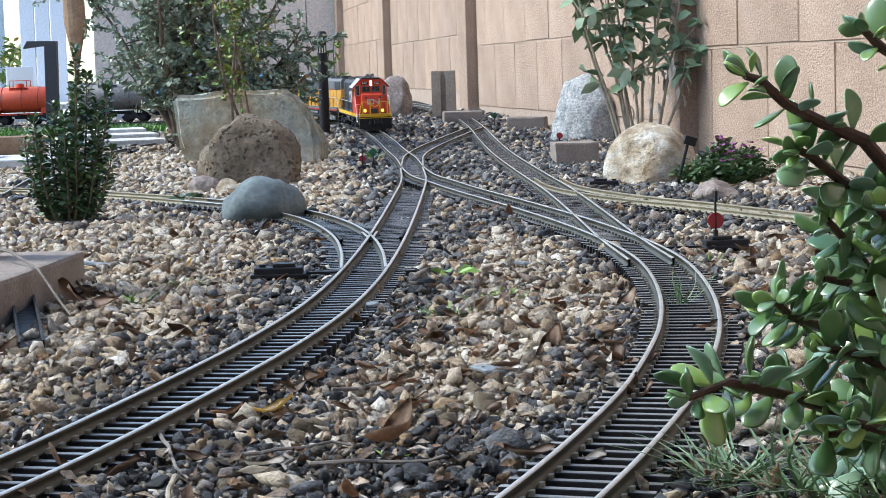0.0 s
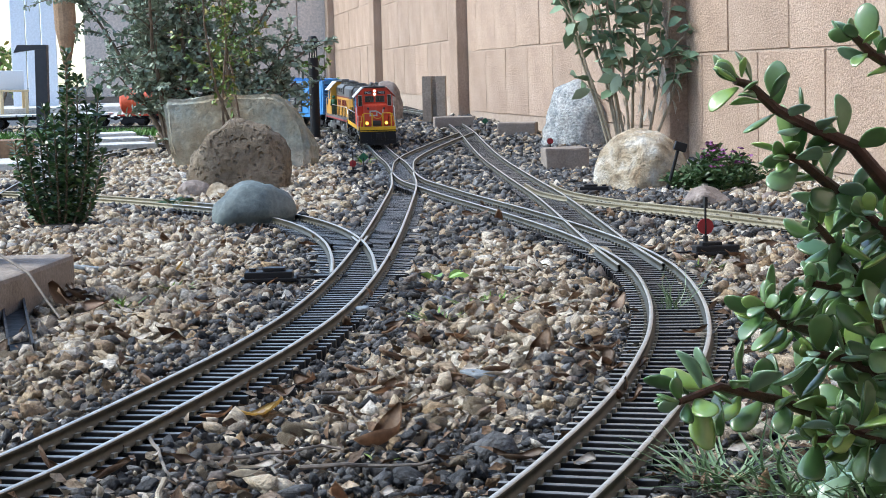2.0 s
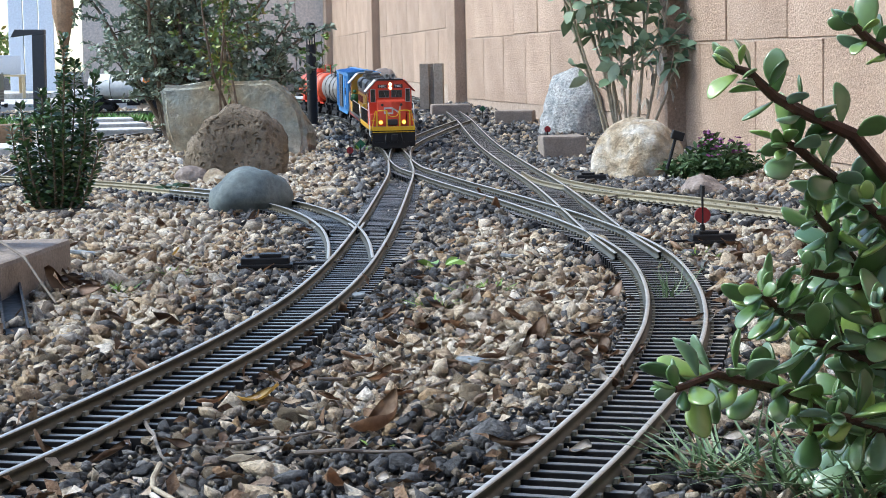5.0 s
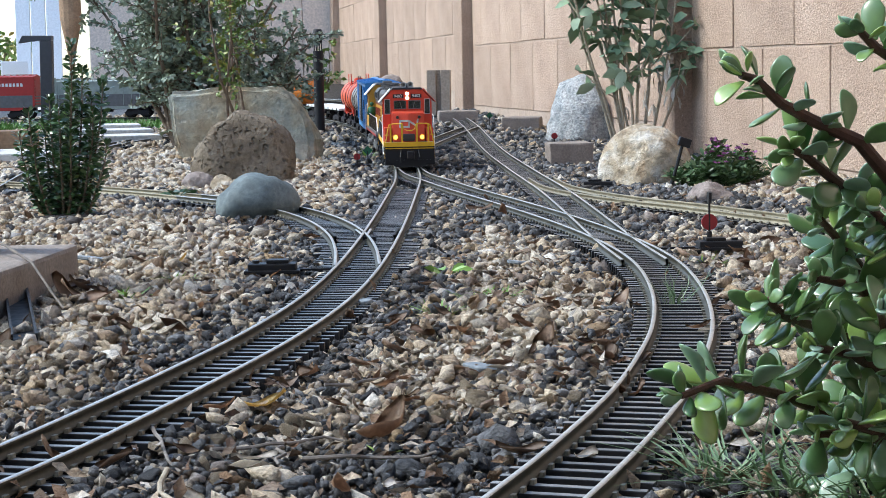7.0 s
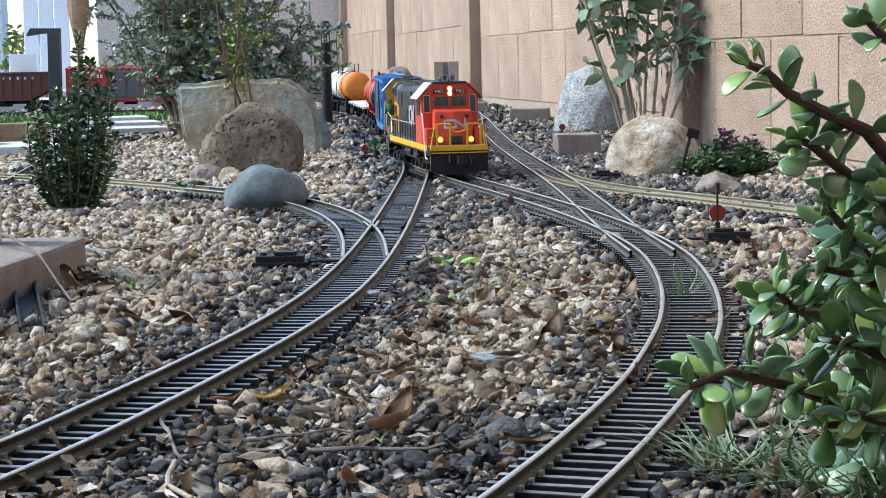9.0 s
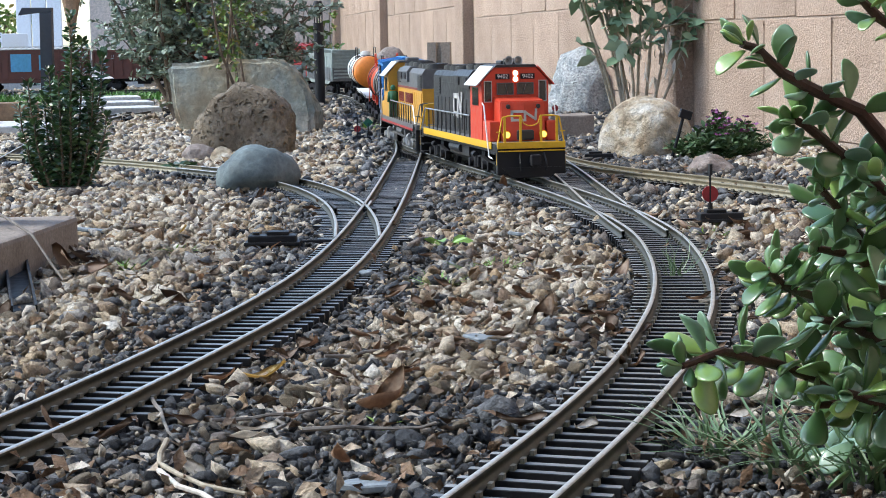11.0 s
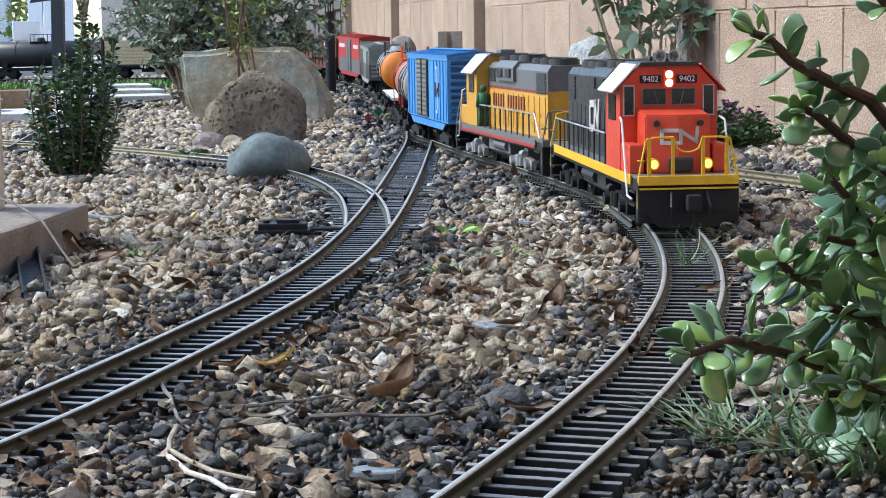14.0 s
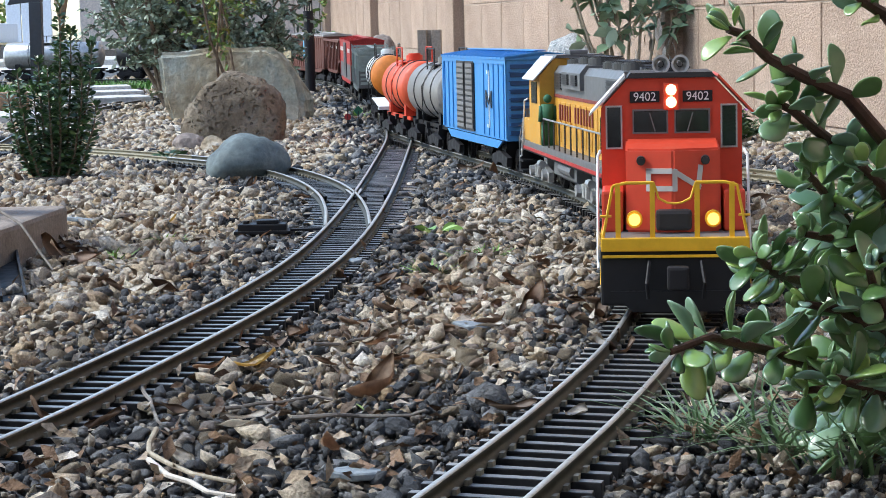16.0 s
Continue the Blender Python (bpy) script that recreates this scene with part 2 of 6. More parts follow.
def rise(y):
    """The ground climbs gently towards the back of the garden."""
    t = np.clip((np.asarray(y, float) - 4.2) / 1.2, 0, None)
    soft = np.where(t < 1, 0.5 * t * t, t - 0.5)
    return np.clip(0.0216 * soft, 0, 0.16)


RAIL_TOP = 0.018
TRAIN_LINE = [(-9, 7.2), (-6, 7.2), (-3, 7.19), (-1.9, 7.18), (-1.2, 7.15), (-0.8, 7.09), (-0.575, 6.99), (-0.445, 6.84), (-0.368, 6.65), (-0.3, 6.4),
              (-0.246, 6.13), (-0.204, 5.8), (-0.158, 5.35), (-0.118, 4.85), (-0.082, 4.4), (-0.058, 3.95), (-0.035, 3.66), (0.0, 3.45), (0.044, 3.19), (0.1205, 2.8),
              (0.179, 2.47), (0.213, 2.22), (0.229, 2.03), (0.231, 1.857), (0.2185, 1.647), (0.197, 1.465), (0.17, 1.315), (0.134, 1.155),
              (0.089, 1.0), (0.053, 0.89), (0.0, 0.74), (-0.06, 0.58), (-0.14, 0.4)]
LEFT_LINE = [(-0.062, 3.95), (-0.052, 3.5), (-0.058, 2.95), (-0.067, 2.45), (-0.077, 2.1), (-0.09, 1.83), (-0.108, 1.62), (-0.135, 1.43), (-0.166, 1.27),
             (-0.2, 1.115), (-0.232, 0.985), (-0.275, 0.85), (-0.33, 0.72)]
STRAIGHT_LINE = [(0.222, 1.95), (0.214, 2.2), (0.209, 2.6), (0.2, 3.1), (0.178, 3.7), (0.153, 4.5), (0.135, 5.3), (0.115, 6.1), (0.07, 6.9), (-0.02, 7.7), (-0.2, 8.4), (-0.6, 9.0)]
SIDING_LINE = [(0.2, 3.45), (0.215, 3.2), (0.262, 2.99), (0.32, 2.83), (0.38, 2.7), (0.434, 2.56), (0.5, 2.4), (0.6, 2.2)]
BRANCH_LINE = [(-0.085, 1.95), (-0.096, 2.15), (-0.118, 2.36), (-0.16, 2.58), (-0.225, 2.79), (-0.32, 2.98), (-0.42, 3.13), (-0.53, 3.28), (-0.75, 3.52), (-1.2, 3.9)]
CROSSOVER = [(0.118, 5.95), (0.085, 5.75), (0.03, 5.4), (-0.03, 4.95), (-0.062, 4.55), (-0.064, 4.2), (-0.06, 3.95)]
YARD_LINE = [(-0.8, 3.45), (-0.88, 4.1), (-0.95, 4.9), (-0.9, 5.5), (-0.7, 6.0)]
LINES = [smooth_path(p) for p in (TRAIN_LINE, LEFT_LINE, STRAIGHT_LINE, SIDING_LINE, BRANCH_LINE, CROSSOVER)]


def track_distance(x, y):
    """Distance from points to the nearest track."""
    best = np.full(len(x), 9.0)
    for ln in LINES:
        for a in range(0, len(ln), 2):
            best = np.minimum(best, np.hypot(x - ln[a, 0], y - ln[a, 1]))
    return best


def wobble(x, y, k, seed=0.0):
    return (np.sin(x * k * 1.7 + 1.3 * seed) * np.cos(y * k * 1.1 + seed) + 0.6 * np.sin(x * k * 3.1 - y * k * 2.3 + seed) + 0.4 * np.cos(y * k * 4.7 + x * k * 1.9 + 2 * seed)) / 2.0


def ground_z(x, y):
    x, y = np.atleast_1d(np.asarray(x, float)), np.atleast_1d(np.asarray(y, float))
    return rise(y) + 0.004 * wobble(x, y, 4.0)


def gz(x, y):
    return float(ground_z(x, y)[0])


# ---- ground ----
def build_ground():
    xs = np.r_[-60, -30, -15, -8, np.arange(-4, 4.01, 0.08), 8, 15, 30, 60]
    ys = np.r_[-40, -15, -5, -2, np.arange(-0.5, 13.01, 0.08), 16, 24, 40, 70]
    gx, gy = np.meshgrid(xs, ys)
    z = ground_z(gx.ravel(), gy.ravel()) - 0.0125
    v = np.stack([gx.ravel(), gy.ravel(), z], 1)
    w = len(xs)
    f = [(j * w + i, j * w + i + 1, (j + 1) * w + i + 1, (j + 1) * w + i) for j in range(len(ys) - 1) for i in range(w - 1)]
    g = new("ground", raw_mesh("ground", v, f, M["soil"], True))
    return tagged(g, "dark bare soil under gravel in a back garden", "ground", kind="structure")


GROUND = build_ground()


def stone_shapes(count, seed, flat=0.7, level=1, lumpy=0.05):
    """Unit stones of a few facets: lists of vertices, and the shared faces."""
    rng = np.random.default_rng(seed)
    bm = bmesh.new()
    bmesh.ops.create_icosphere(bm, subdivisions=max(level, 1), radius=0.5)
    base = np.array([v.co[:] for v in bm.verts])
    faces = np.array([[v.index for v in f.verts] for f in bm.faces])
    bm.free()
    shapes = []
    for _ in range(count):
        v = base.copy()
        v += rng.normal(scale=lumpy, size=v.shape)
        for _ in range(7):
            d = rng.normal(size=3)
            d /= np.linalg.norm(d)
            lim = rng.uniform(0.16, 0.36)
            over = np.clip(v @ d - lim, 0, None)
            v -= over[:, None] * d
        v *= rng.uniform(0.75, 1.35, 3) * np.array([1.3, 1.1, flat * 1.25])
        shapes.append(v)
    return shapes, faces


def scatter(name, spots, sizes, mat, seed, label, level=1, flat=0.7, lumpy=0.05, sink=0.3):
    """Loose stones as one joined mesh."""
    rng = np.random.default_rng(seed)
    shapes, faces = stone_shapes(40, seed, flat, level, lumpy)
    n, nv = len(spots), len(shapes[0])
    which = rng.integers(0, len(shapes), n)
    stack = np.array(shapes)[which]
    a = rng.uniform(0, 2 * np.pi, n)
    tx, ty = rng.normal(scale=0.35, size=n), rng.normal(scale=0.35, size=n)
    ca, sa = np.cos(a)[:, None], np.sin(a)[:, None]
    x, y, z = stack[..., 0], stack[..., 1], stack[..., 2]
    y, z = y * np.cos(tx)[:, None] - z * np.sin(tx)[:, None], y * np.sin(tx)[:, None] + z * np.cos(tx)[:, None]
    x, z = x * np.cos(ty)[:, None] + z * np.sin(ty)[:, None], -x * np.sin(ty)[:, None] + z * np.cos(ty)[:, None]
    x, y = x * ca - y * sa, x * sa + y * ca
    s = sizes[:, None]
    v = np.stack([x * s + spots[:, :1], y * s + spots[:, 1:2], z * s + spots[:, 2:3] + s * (0.5 - sink) * flat], -1).reshape(-1, 3)
    f = (faces[None] + (np.arange(n) * nv)[:, None, None]).reshape(-1, 3)
    ob = new(name, raw_mesh(name, v, f, mat))
    return tagged(ob, label, "gravel", kind="stuff")


def in_view(x, y, margin=0.05):
    return (np.abs(x) < 0.262 * y + margin)


def gravel():
    rng = np.random.default_rng(5)
    dark, tan = [], []
    for y0, y1, pitch_d, pitch_t in ((0.78, 1.5, 0.0039, 0.0044), (1.5, 2.4, 0.0051, 0.0054), (2.4, 3.6, 0.0076, 0.0076), (3.6, 5.2, 0.015, 0.015), (5.2, 7.6, 0.026, 0.026)):
        for kind, pitch in (("dark", pitch_d), ("tan", pitch_t)):
            half = 0.262 * y1 + 0.14
            n = int(2 * half * (y1 - y0) / pitch ** 2)
            x, y = rng.uniform(-half, half, n), rng.uniform(y0, y1, n)
            ok = in_view(x, y) & (x < 1.36 - 0.15 * y)
            x, y = x[ok], y[ok]
            d = track_distance(x, y)
            reach = 0.07 + 0.022 * wobble(x, y, 9.0, 2.0) + np.where(x < 0.03, 0.035, 0.0)
            reach = reach + np.clip((y - 2.25) * 0.4, 0, 0.2) * (x > -0.1)
            reach = reach + np.clip(y - 3.6, 0, 1) * np.where(x > -0.2, 0.5, 0.03)
            reach = reach + np.clip(1.16 - y, 0, 1) * np.where(x > -0.16, 0.5, 0.0)
            side = 1 / (1 + np.exp((d - reach) / 0.012))
            u = rng.uniform(0, 1, len(x))
            pick = (u < 0.08 + 0.82 * side) if kind == "dark" else (u > 0.14 + 0.78 * side)
            tie = d < 0.043
            z = ground_z(x, y) - np.where(tie, np.where(x < 0, 0.0035, 0.0105), 0.0) + np.where(tie, 0, 0.0015)
            keep = pick & ~(rng.uniform(0, 1, len(x)) < np.where(tie, 0.25, 0.14))
            size = rng.lognormal(np.log(1.32 * pitch), 0.4, len(x)) * np.where(tie, 0.8, 1.0)
            if kind == "tan":
                size *= 1.12
                big = rng.uniform(0, 1, len(x)) < 0.035
                size = np.where(big, size * 1.9, size)
            z = z + rng.normal(0, 0.0026, len(x)) * (~tie)
            rows = np.stack([x, y, z, np.minimum(size, 0.022)], 1)[keep]
            (dark if kind == "dark" else tan).append(rows)
    for rows, nm, mat, lab, seed in ((dark, "ballast", "dark_gravel", "dark grey crushed ballast stones along the tracks", 3), (tan, "gravel", "tan_gravel", "tan and cream landscaping gravel between the tracks", 4)):
        near = np.vstack(rows[:2])
        far = np.vstack(rows[2:])
        scatter(nm, near[:, :3], near[:, 3], M[mat], seed, lab, 0, 0.72, 0.13 if nm == "gravel" else 0.08)
        scatter(nm, far[:, :3], far[:, 3], M[mat], seed + 10, lab, 0, 0.7, 0.08)


gravel()


def outer_gravel():
    """Coarser gravel over the rest of the bed, out to the wall and the paving."""
    rng = np.random.default_rng(15)
    n = 16000
    x, y = rng.uniform(-1.3, 1.3, n), rng.uniform(0.1, 5.0, n)
    ok = ~in_view(x, y, 0.06) & (x < 1.26 - 0.15 * y) & (x > -0.75 - 0.1 * y)
    x, y = x[ok], y[ok]
    ok = track_distance(x, y) > 0.06
    x, y = x[ok], y[ok]
    spots = np.stack([x, y, ground_z(x, y) - 0.004], 1)
    scatter("gravel", spots, rng.lognormal(np.log(0.02), 0.3, len(x)), M["tan_gravel"], 16, "tan and cream landscaping gravel beside the tracks", 0, 0.6, 0.1)


outer_gravel()


def loose_stones():
    """The larger stones nearest the viewer, each a piece of its own."""
    rng = np.random.default_rng(41)
    shapes, faces = stone_shapes(20, 77, 0.72, 2, 0.06)
    tan = [raw_mesh("stone", v, faces, M["stone_piece"], False) for v in shapes[:10]]
    dark = [raw_mesh("stone", v, faces, M["dark_piece"], False) for v in shapes[10:]]
    done = 0
    while done < 290:
        y = rng.uniform(0.86, 1.5)
        x = rng.uniform(-0.25, 0.25) * y
        d = track_distance(np.array([x]), np.array([y]))[0]
        if d < 0.05:
            continue
        light = rng.uniform() < (0.75 if d > 0.1 and y > 1.1 else 0.3)
        st = new("stone", (tan if light else dark)[rng.integers(0, 10)])
        st.parent = GROUND
        k = rng.uniform(0.0065, 0.0125) * (1.15 if light else 0.95)
        st.matrix_local = pose(x, y, gz(x, y) + 0.006, *rng.uniform(-40, 40, 2), rng.uniform(0, 360)) @ Matrix.Diagonal((k, k, k, 1))
        done += 1


loose_stones()


# ---- garden wall ----
WALL_SLOPE = -0.15
WALL_LINE = lambda y: 1.287 + WALL_SLOPE * y
WALL_TURN = math.degrees(math.atan2(1.0, WALL_SLOPE))      # the wall's own x axis runs away from the viewer
COURSE, LENGTH, JOINT = 0.24, 0.4, 0.0045


def block_mesh(length, seed):
    rng = random.Random(seed)
    bm = bmesh.new()
    box(bm, 0, length - JOINT, -0.07, 0.0, 0, COURSE - JOINT, 0.0022)
    for v in bm.verts:
        v.co += Vector((rng.uniform(-1, 1), rng.uniform(-1, 1) * 1.2, rng.uniform(-1, 1))) * 0.0012
    return mesh_of(bm, "block", M["block"])


def garden_wall():
    cells = [block_mesh(LENGTH, s) for s in range(5)]
    half = block_mesh(LENGTH / 2, 9)
    panels = [(-3.5, 0.95, 0.018), (0.95, 4.53, 0.018), (4.53, 7.6, 0.075), (7.6, 10.37, 0.13), (10.37, 13.0, 0.17)]
    for y0, y1, base in panels:
        run = (y1 - y0) * math.hypot(1, WALL_SLOPE)
        at = pose(WALL_LINE(y0), y0, base, 0, 0, WALL_TURN)
        bm = bmesh.new()
        low = 4 * COURSE
        box(bm, 0, run, -0.19, -0.0025, -0.25, low)
        box(bm, 0, run, -0.19, 0.0, low + 0.002, 1.75, 0.004)
        # two smooth faces turn to the garden side (local +y)
        wall = part("wall_garden", bm, [M["mortar"]])
        wall.matrix_world = at
        tagged(wall, "tan textured concrete block garden wall", "wall", kind="structure")
        for row in range(4):
            x = -0.0 if row % 2 else -LENGTH / 2
            while x < run - 0.02:
                if x < 0:
                    me, px = half, 0.0
                else:
                    me, px = (cells[random.randrange(5)] if run - x > LENGTH else half), x
                if run - px > 0.15:
                    b = new("block", me)
                    b.parent = wall
                    b.matrix_parent_inverse = Matrix()
                    b.location = (px + JOINT / 2, 0.0, row * COURSE + JOINT / 2 )
                x += LENGTH
    for y in (0.95, 4.53, 7.6, 10.37, 13.0):
        bm = bmesh.new()
        box(bm, -0.1, 0.1, -0.2, 0.045, -0.3, 1.85, 0.006)
        p = part("wall_pilaster", bm, M["block"])
        p.matrix_world = pose(WALL_LINE(y), y, rise(y).item(), 0, 0, WALL_TURN)
        tagged(p, "tan concrete block pilaster in the garden wall", "pilaster", kind="structure")


garden_wall()


# ---- tracks ----
GAUGE, TIE_PITCH, TIE_LEN = 0.0475, 0.0186, 0.083
RAIL_OUTLINE = [(-0.0038, 0.0), (0.0038, 0.0), (0.0036, 0.0011), (0.0011, 0.002), (0.0011, 0.0053), (0.0018, 0.006), (0.0018, 0.0078), (0.0013, 0.0084),
                (-0.0013, 0.0084), (-0.0018, 0.0078), (-0.0018, 0.006), (-0.0011, 0.0053), (-0.0011, 0.002), (-0.0036, 0.0011)]


def headings(ln):
    d = np.gradient(ln, axis=0)
    return d / np.hypot(*d.T)[:, None]


def swept_rail(name, ln, offset, parent, mats, drop=0.0):
    h = headings(ln)
    nrm = np.stack([h[:, 1], -h[:, 0]], 1)
    c = ln + nrm * offset
    prof = np.array(RAIL_OUTLINE)
    k = len(prof)
    z0 = rise(ln[:, 1]) + RAIL_TOP - 0.0084 - drop
    v = np.concatenate([np.stack([c[:, 0] + nrm[:, 0] * px, c[:, 1] + nrm[:, 1] * px, z0 + pz], 1) for px, pz in prof]).reshape(k, -1, 3)
    n = len(ln)
    f, idx = [], []
    for a in range(k):
        b = (a + 1) % k
        for i in range(n - 1):
            f.append((a * n + i, b * n + i, b * n + i + 1, a * n + i + 1))
            idx.append(1 if a in (7, 8) or a == 6 else 0)
    ob = new(name, raw_mesh(name, v.reshape(-1, 3), f, mats, False, idx))
    ob.parent = parent
    return ob


def tie_mesh(length, more=0.0, less=0.0):
    bm = bmesh.new()
    w, h = 0.0058, 0.0085
    box(bm, -length / 2 - less, length / 2 + more, -w / 2, w / 2, -h, 0, 0.0007)
    for sx in (-1, 1):
        for o in (-0.0052, 0.0052):
            box(bm, sx * GAUGE / 2 + o - 0.0012, sx * GAUGE / 2 + o + 0.0012, -0.0026, 0.0026, -0.0005, 0.0026)
    for sx in (-1, 1):
        box(bm, sx * GAUGE / 2 - 0.0022, sx * GAUGE / 2 + 0.0022, w / 2, TIE_PITCH - w / 2, -h, -0.0025)
    me = mesh_of(bm, "tie", [M["tie"], M["tie_lit_dust"], M["tie_chair"]])
    # tops take the painted lit colour, chairs their own, sides the darkened one
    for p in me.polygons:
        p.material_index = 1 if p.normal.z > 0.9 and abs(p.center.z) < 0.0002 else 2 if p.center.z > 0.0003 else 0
    return me


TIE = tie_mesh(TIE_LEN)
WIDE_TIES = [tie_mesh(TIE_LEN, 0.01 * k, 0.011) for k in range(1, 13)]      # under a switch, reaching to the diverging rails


def lay_track(pts, label, fresh=False, y_max=6.3, skip=(), switch=None):
    ln = smooth_path(pts, 0.012)
    thing = tagged(new("track"), label, "railway track", "garden railway tracks")
    mats = [M["brass_new"], M["brass_new"]] if fresh else [M["brass"], M["railhead"]]
    for sx in (-1, 1):
        swept_rail("rail", ln, sx * GAUGE / 2, thing, mats)
    h = headings(ln)
    seg = np.hypot(*np.diff(ln, axis=0).T)
    cum = np.r_[0, np.cumsum(seg)]
    far = []
    for q in np.arange(0.01, cum[-1], TIE_PITCH):
        x, y = np.interp(q, cum, ln[:, 0]), np.interp(q, cum, ln[:, 1])
        if any(a <= y <= b for a, b in skip) or abs(x) > 0.262 * y + 0.25:
            continue
        hx, hy = np.interp(q, cum, h[:, 0]), np.interp(q, cum, h[:, 1])
        m = pose(x, y, float(rise(y)) + RAIL_TOP - 0.0084 + random.uniform(-0.0004, 0.0002), 0, 0, math.degrees(math.atan2(hy, hx)) - 90 + random.uniform(-1.2, 1.2))
        if y > y_max:
            far.append(m)
            continue
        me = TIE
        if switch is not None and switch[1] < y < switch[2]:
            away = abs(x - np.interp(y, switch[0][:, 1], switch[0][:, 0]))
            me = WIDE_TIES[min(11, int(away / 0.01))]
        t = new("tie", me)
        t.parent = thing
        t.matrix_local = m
    if far:
        co = np.array([v.co[:] for v in TIE.vertices])
        fc = [tuple(p.vertices) for p in TIE.polygons]
        verts, faces = [], []
        for i, m in enumerate(far):
            mm = np.array(m)
            verts.append(co @ mm[:3, :3].T + mm[:3, 3])
            faces += [tuple(k + i * len(co) for k in f) for f in fc]
        me = bpy.data.meshes.new("ties")
        me.from_pydata(np.vstack(verts).tolist(), [], faces)
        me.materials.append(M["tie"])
        me.materials.append(M["tie_lit_dust"])
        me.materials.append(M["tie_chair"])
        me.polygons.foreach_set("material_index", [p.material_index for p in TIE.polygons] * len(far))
        o = tagged(new("ties", me), kind="stuff")
        o.parent = thing
    return thing


lay_track(TRAIN_LINE, "weathered brass garden railway track on black ties, curving through gravel")
SWITCH = lay_track(LEFT_LINE, "weathered brass garden railway track on black ties", skip=((3.3, 9),), switch=(smooth_path(BRANCH_LINE), 1.97, 2.62))
lay_track(STRAIGHT_LINE, "weathered brass garden railway track running along the wall", skip=((0, 2.28),))
lay_track(SIDING_LINE, "bright brass siding track branching towards the wall", True, skip=((3.02, 9),))
lay_track(BRANCH_LINE[:7], "weathered brass branch track leaving the switch", skip=((0, 2.64),))
lay_track(BRANCH_LINE[6:], "bright brass siding track curving away behind the rocks", True)
lay_track(CROSSOVER, "short brass crossover track between two lines", skip=((5.75, 9), (0, 4.5)))
lay_track(YARD_LINE, "dark brass track beside the paving")


def switch_frog():
    """Frog plate, wing rails and guard rails where the branch leaves the left line."""
    main, side = smooth_path(LEFT_LINE, 0.005), smooth_path(BRANCH_LINE, 0.005)

    def beside(ln, offset):
        h = headings(ln)
        return ln + np.stack([h[:, 1], -h[:, 0]], 1) * offset
    a, b = beside(main, GAUGE / 2), beside(side, GAUGE / 2)          # the main's left rail, the branch's right rail
    gap = np.hypot(a[:, None, 0] - b[None, :, 0], a[:, None, 1] - b[None, :, 1])
    far = gap + 9.0 * (b[None, :, 1] < 2.15)
    i, j = np.unravel_index(np.argmin(far), far.shape)
    c = a[i]
    z = float(rise(c[1])) + RAIL_TOP
    bm = bmesh.new()
    prism(bm, [(-0.011, -0.045), (0.011, -0.045), (0.006, 0.04), (-0.006, 0.04)], z - 0.0085, z - 0.0035, axis="z")
    plate = part("frog_plate", bm, M["black_metal"], SWITCH, "dark cast switch frog")
    plate.matrix_local = pose(c[0], c[1], 0, 0, 0, 8)
    mats = [M["black_metal"], M["railhead"]]
    for ln, k, off in ((main, i, GAUGE / 2 - 0.0062), (side, j, GAUGE / 2 - 0.0062)):
        swept_rail("wing_rail", ln[max(0, k - 9):k + 9], off, SWITCH, mats, 0.0004)
    for ln, k, off in ((main, i, -GAUGE / 2 + 0.0062), (side, j, -GAUGE / 2 + 0.0062)):
        swept_rail("guard_rail", ln[max(0, k - 11):k + 11], off, SWITCH, [M["black_metal"]] * 2, 0.0002)


switch_frog()


# ---- rocks ----
def rock(name, size, at, mat, seed, label, rough=0.12, flat=4, lift=0.0, level=4, turn=0.0, power=1.0):
    bm = bmesh.new()
    bmesh.ops.create_icosphere(bm, subdivisions=level, radius=0.5)
    rng = random.Random(seed)
    cuts = []
    for _ in range(flat):
        d = Vector((rng.gauss(0, 1), rng.gauss(0, 1), rng.gauss(0, 1))).normalized()
        cuts.append((d, rng.uniform(0.3, 0.42)))
    off = Vector((seed * 3.7, seed * 1.3, seed * 2.1))
    for v in bm.verts:
        c = v.co.copy()
        for d, lim in cuts:
            o = c.dot(d) - lim
            if o > 0:
                c -= d * o * 0.8
        n = noise.fractal(c * 2.2 + off, 1.0, 2.0, 4)
        n2 = noise.fractal(c * 7 + off, 0.8, 2.0, 5)
        c *= 1 + rough * n + rough * 0.25 * n2
        v.co = Vector((c.x * size[0], c.y * size[1], (c.z) * size[2]))
    ob = part(name, bm, M[mat], smooth=True)
    ob.matrix_world = pose(at[0], at[1], gz(at[0], at[1]) + lift, 0, 0, turn)
    return tagged(ob, label, "rock")


rock("rock", (0.222, 0.19, 0.262), (-0.374, 3.65), "lava", 3, "brown porous lava rock on the gravel", 0.2, 4, 0.02)
rock("rock", (0.14, 0.1, 0.118), (-0.272, 2.8), "grey_rock", 19, "smooth bluish grey river rock beside the track", 0.13, 3, 0.014, turn=35)
rock("rock", (0.18, 0.15, 0.2), (0.402, 3.46), "white_rock", 5, "white and rust coloured quartz rock near the wall", 0.1, 1, 0.018)
rock("rock", (0.25, 0.2, 0.3), (0.445, 5.3), "speckled_rock", 15, "pale speckled granite boulder beside the wall", 0.2, 4, 0.03)


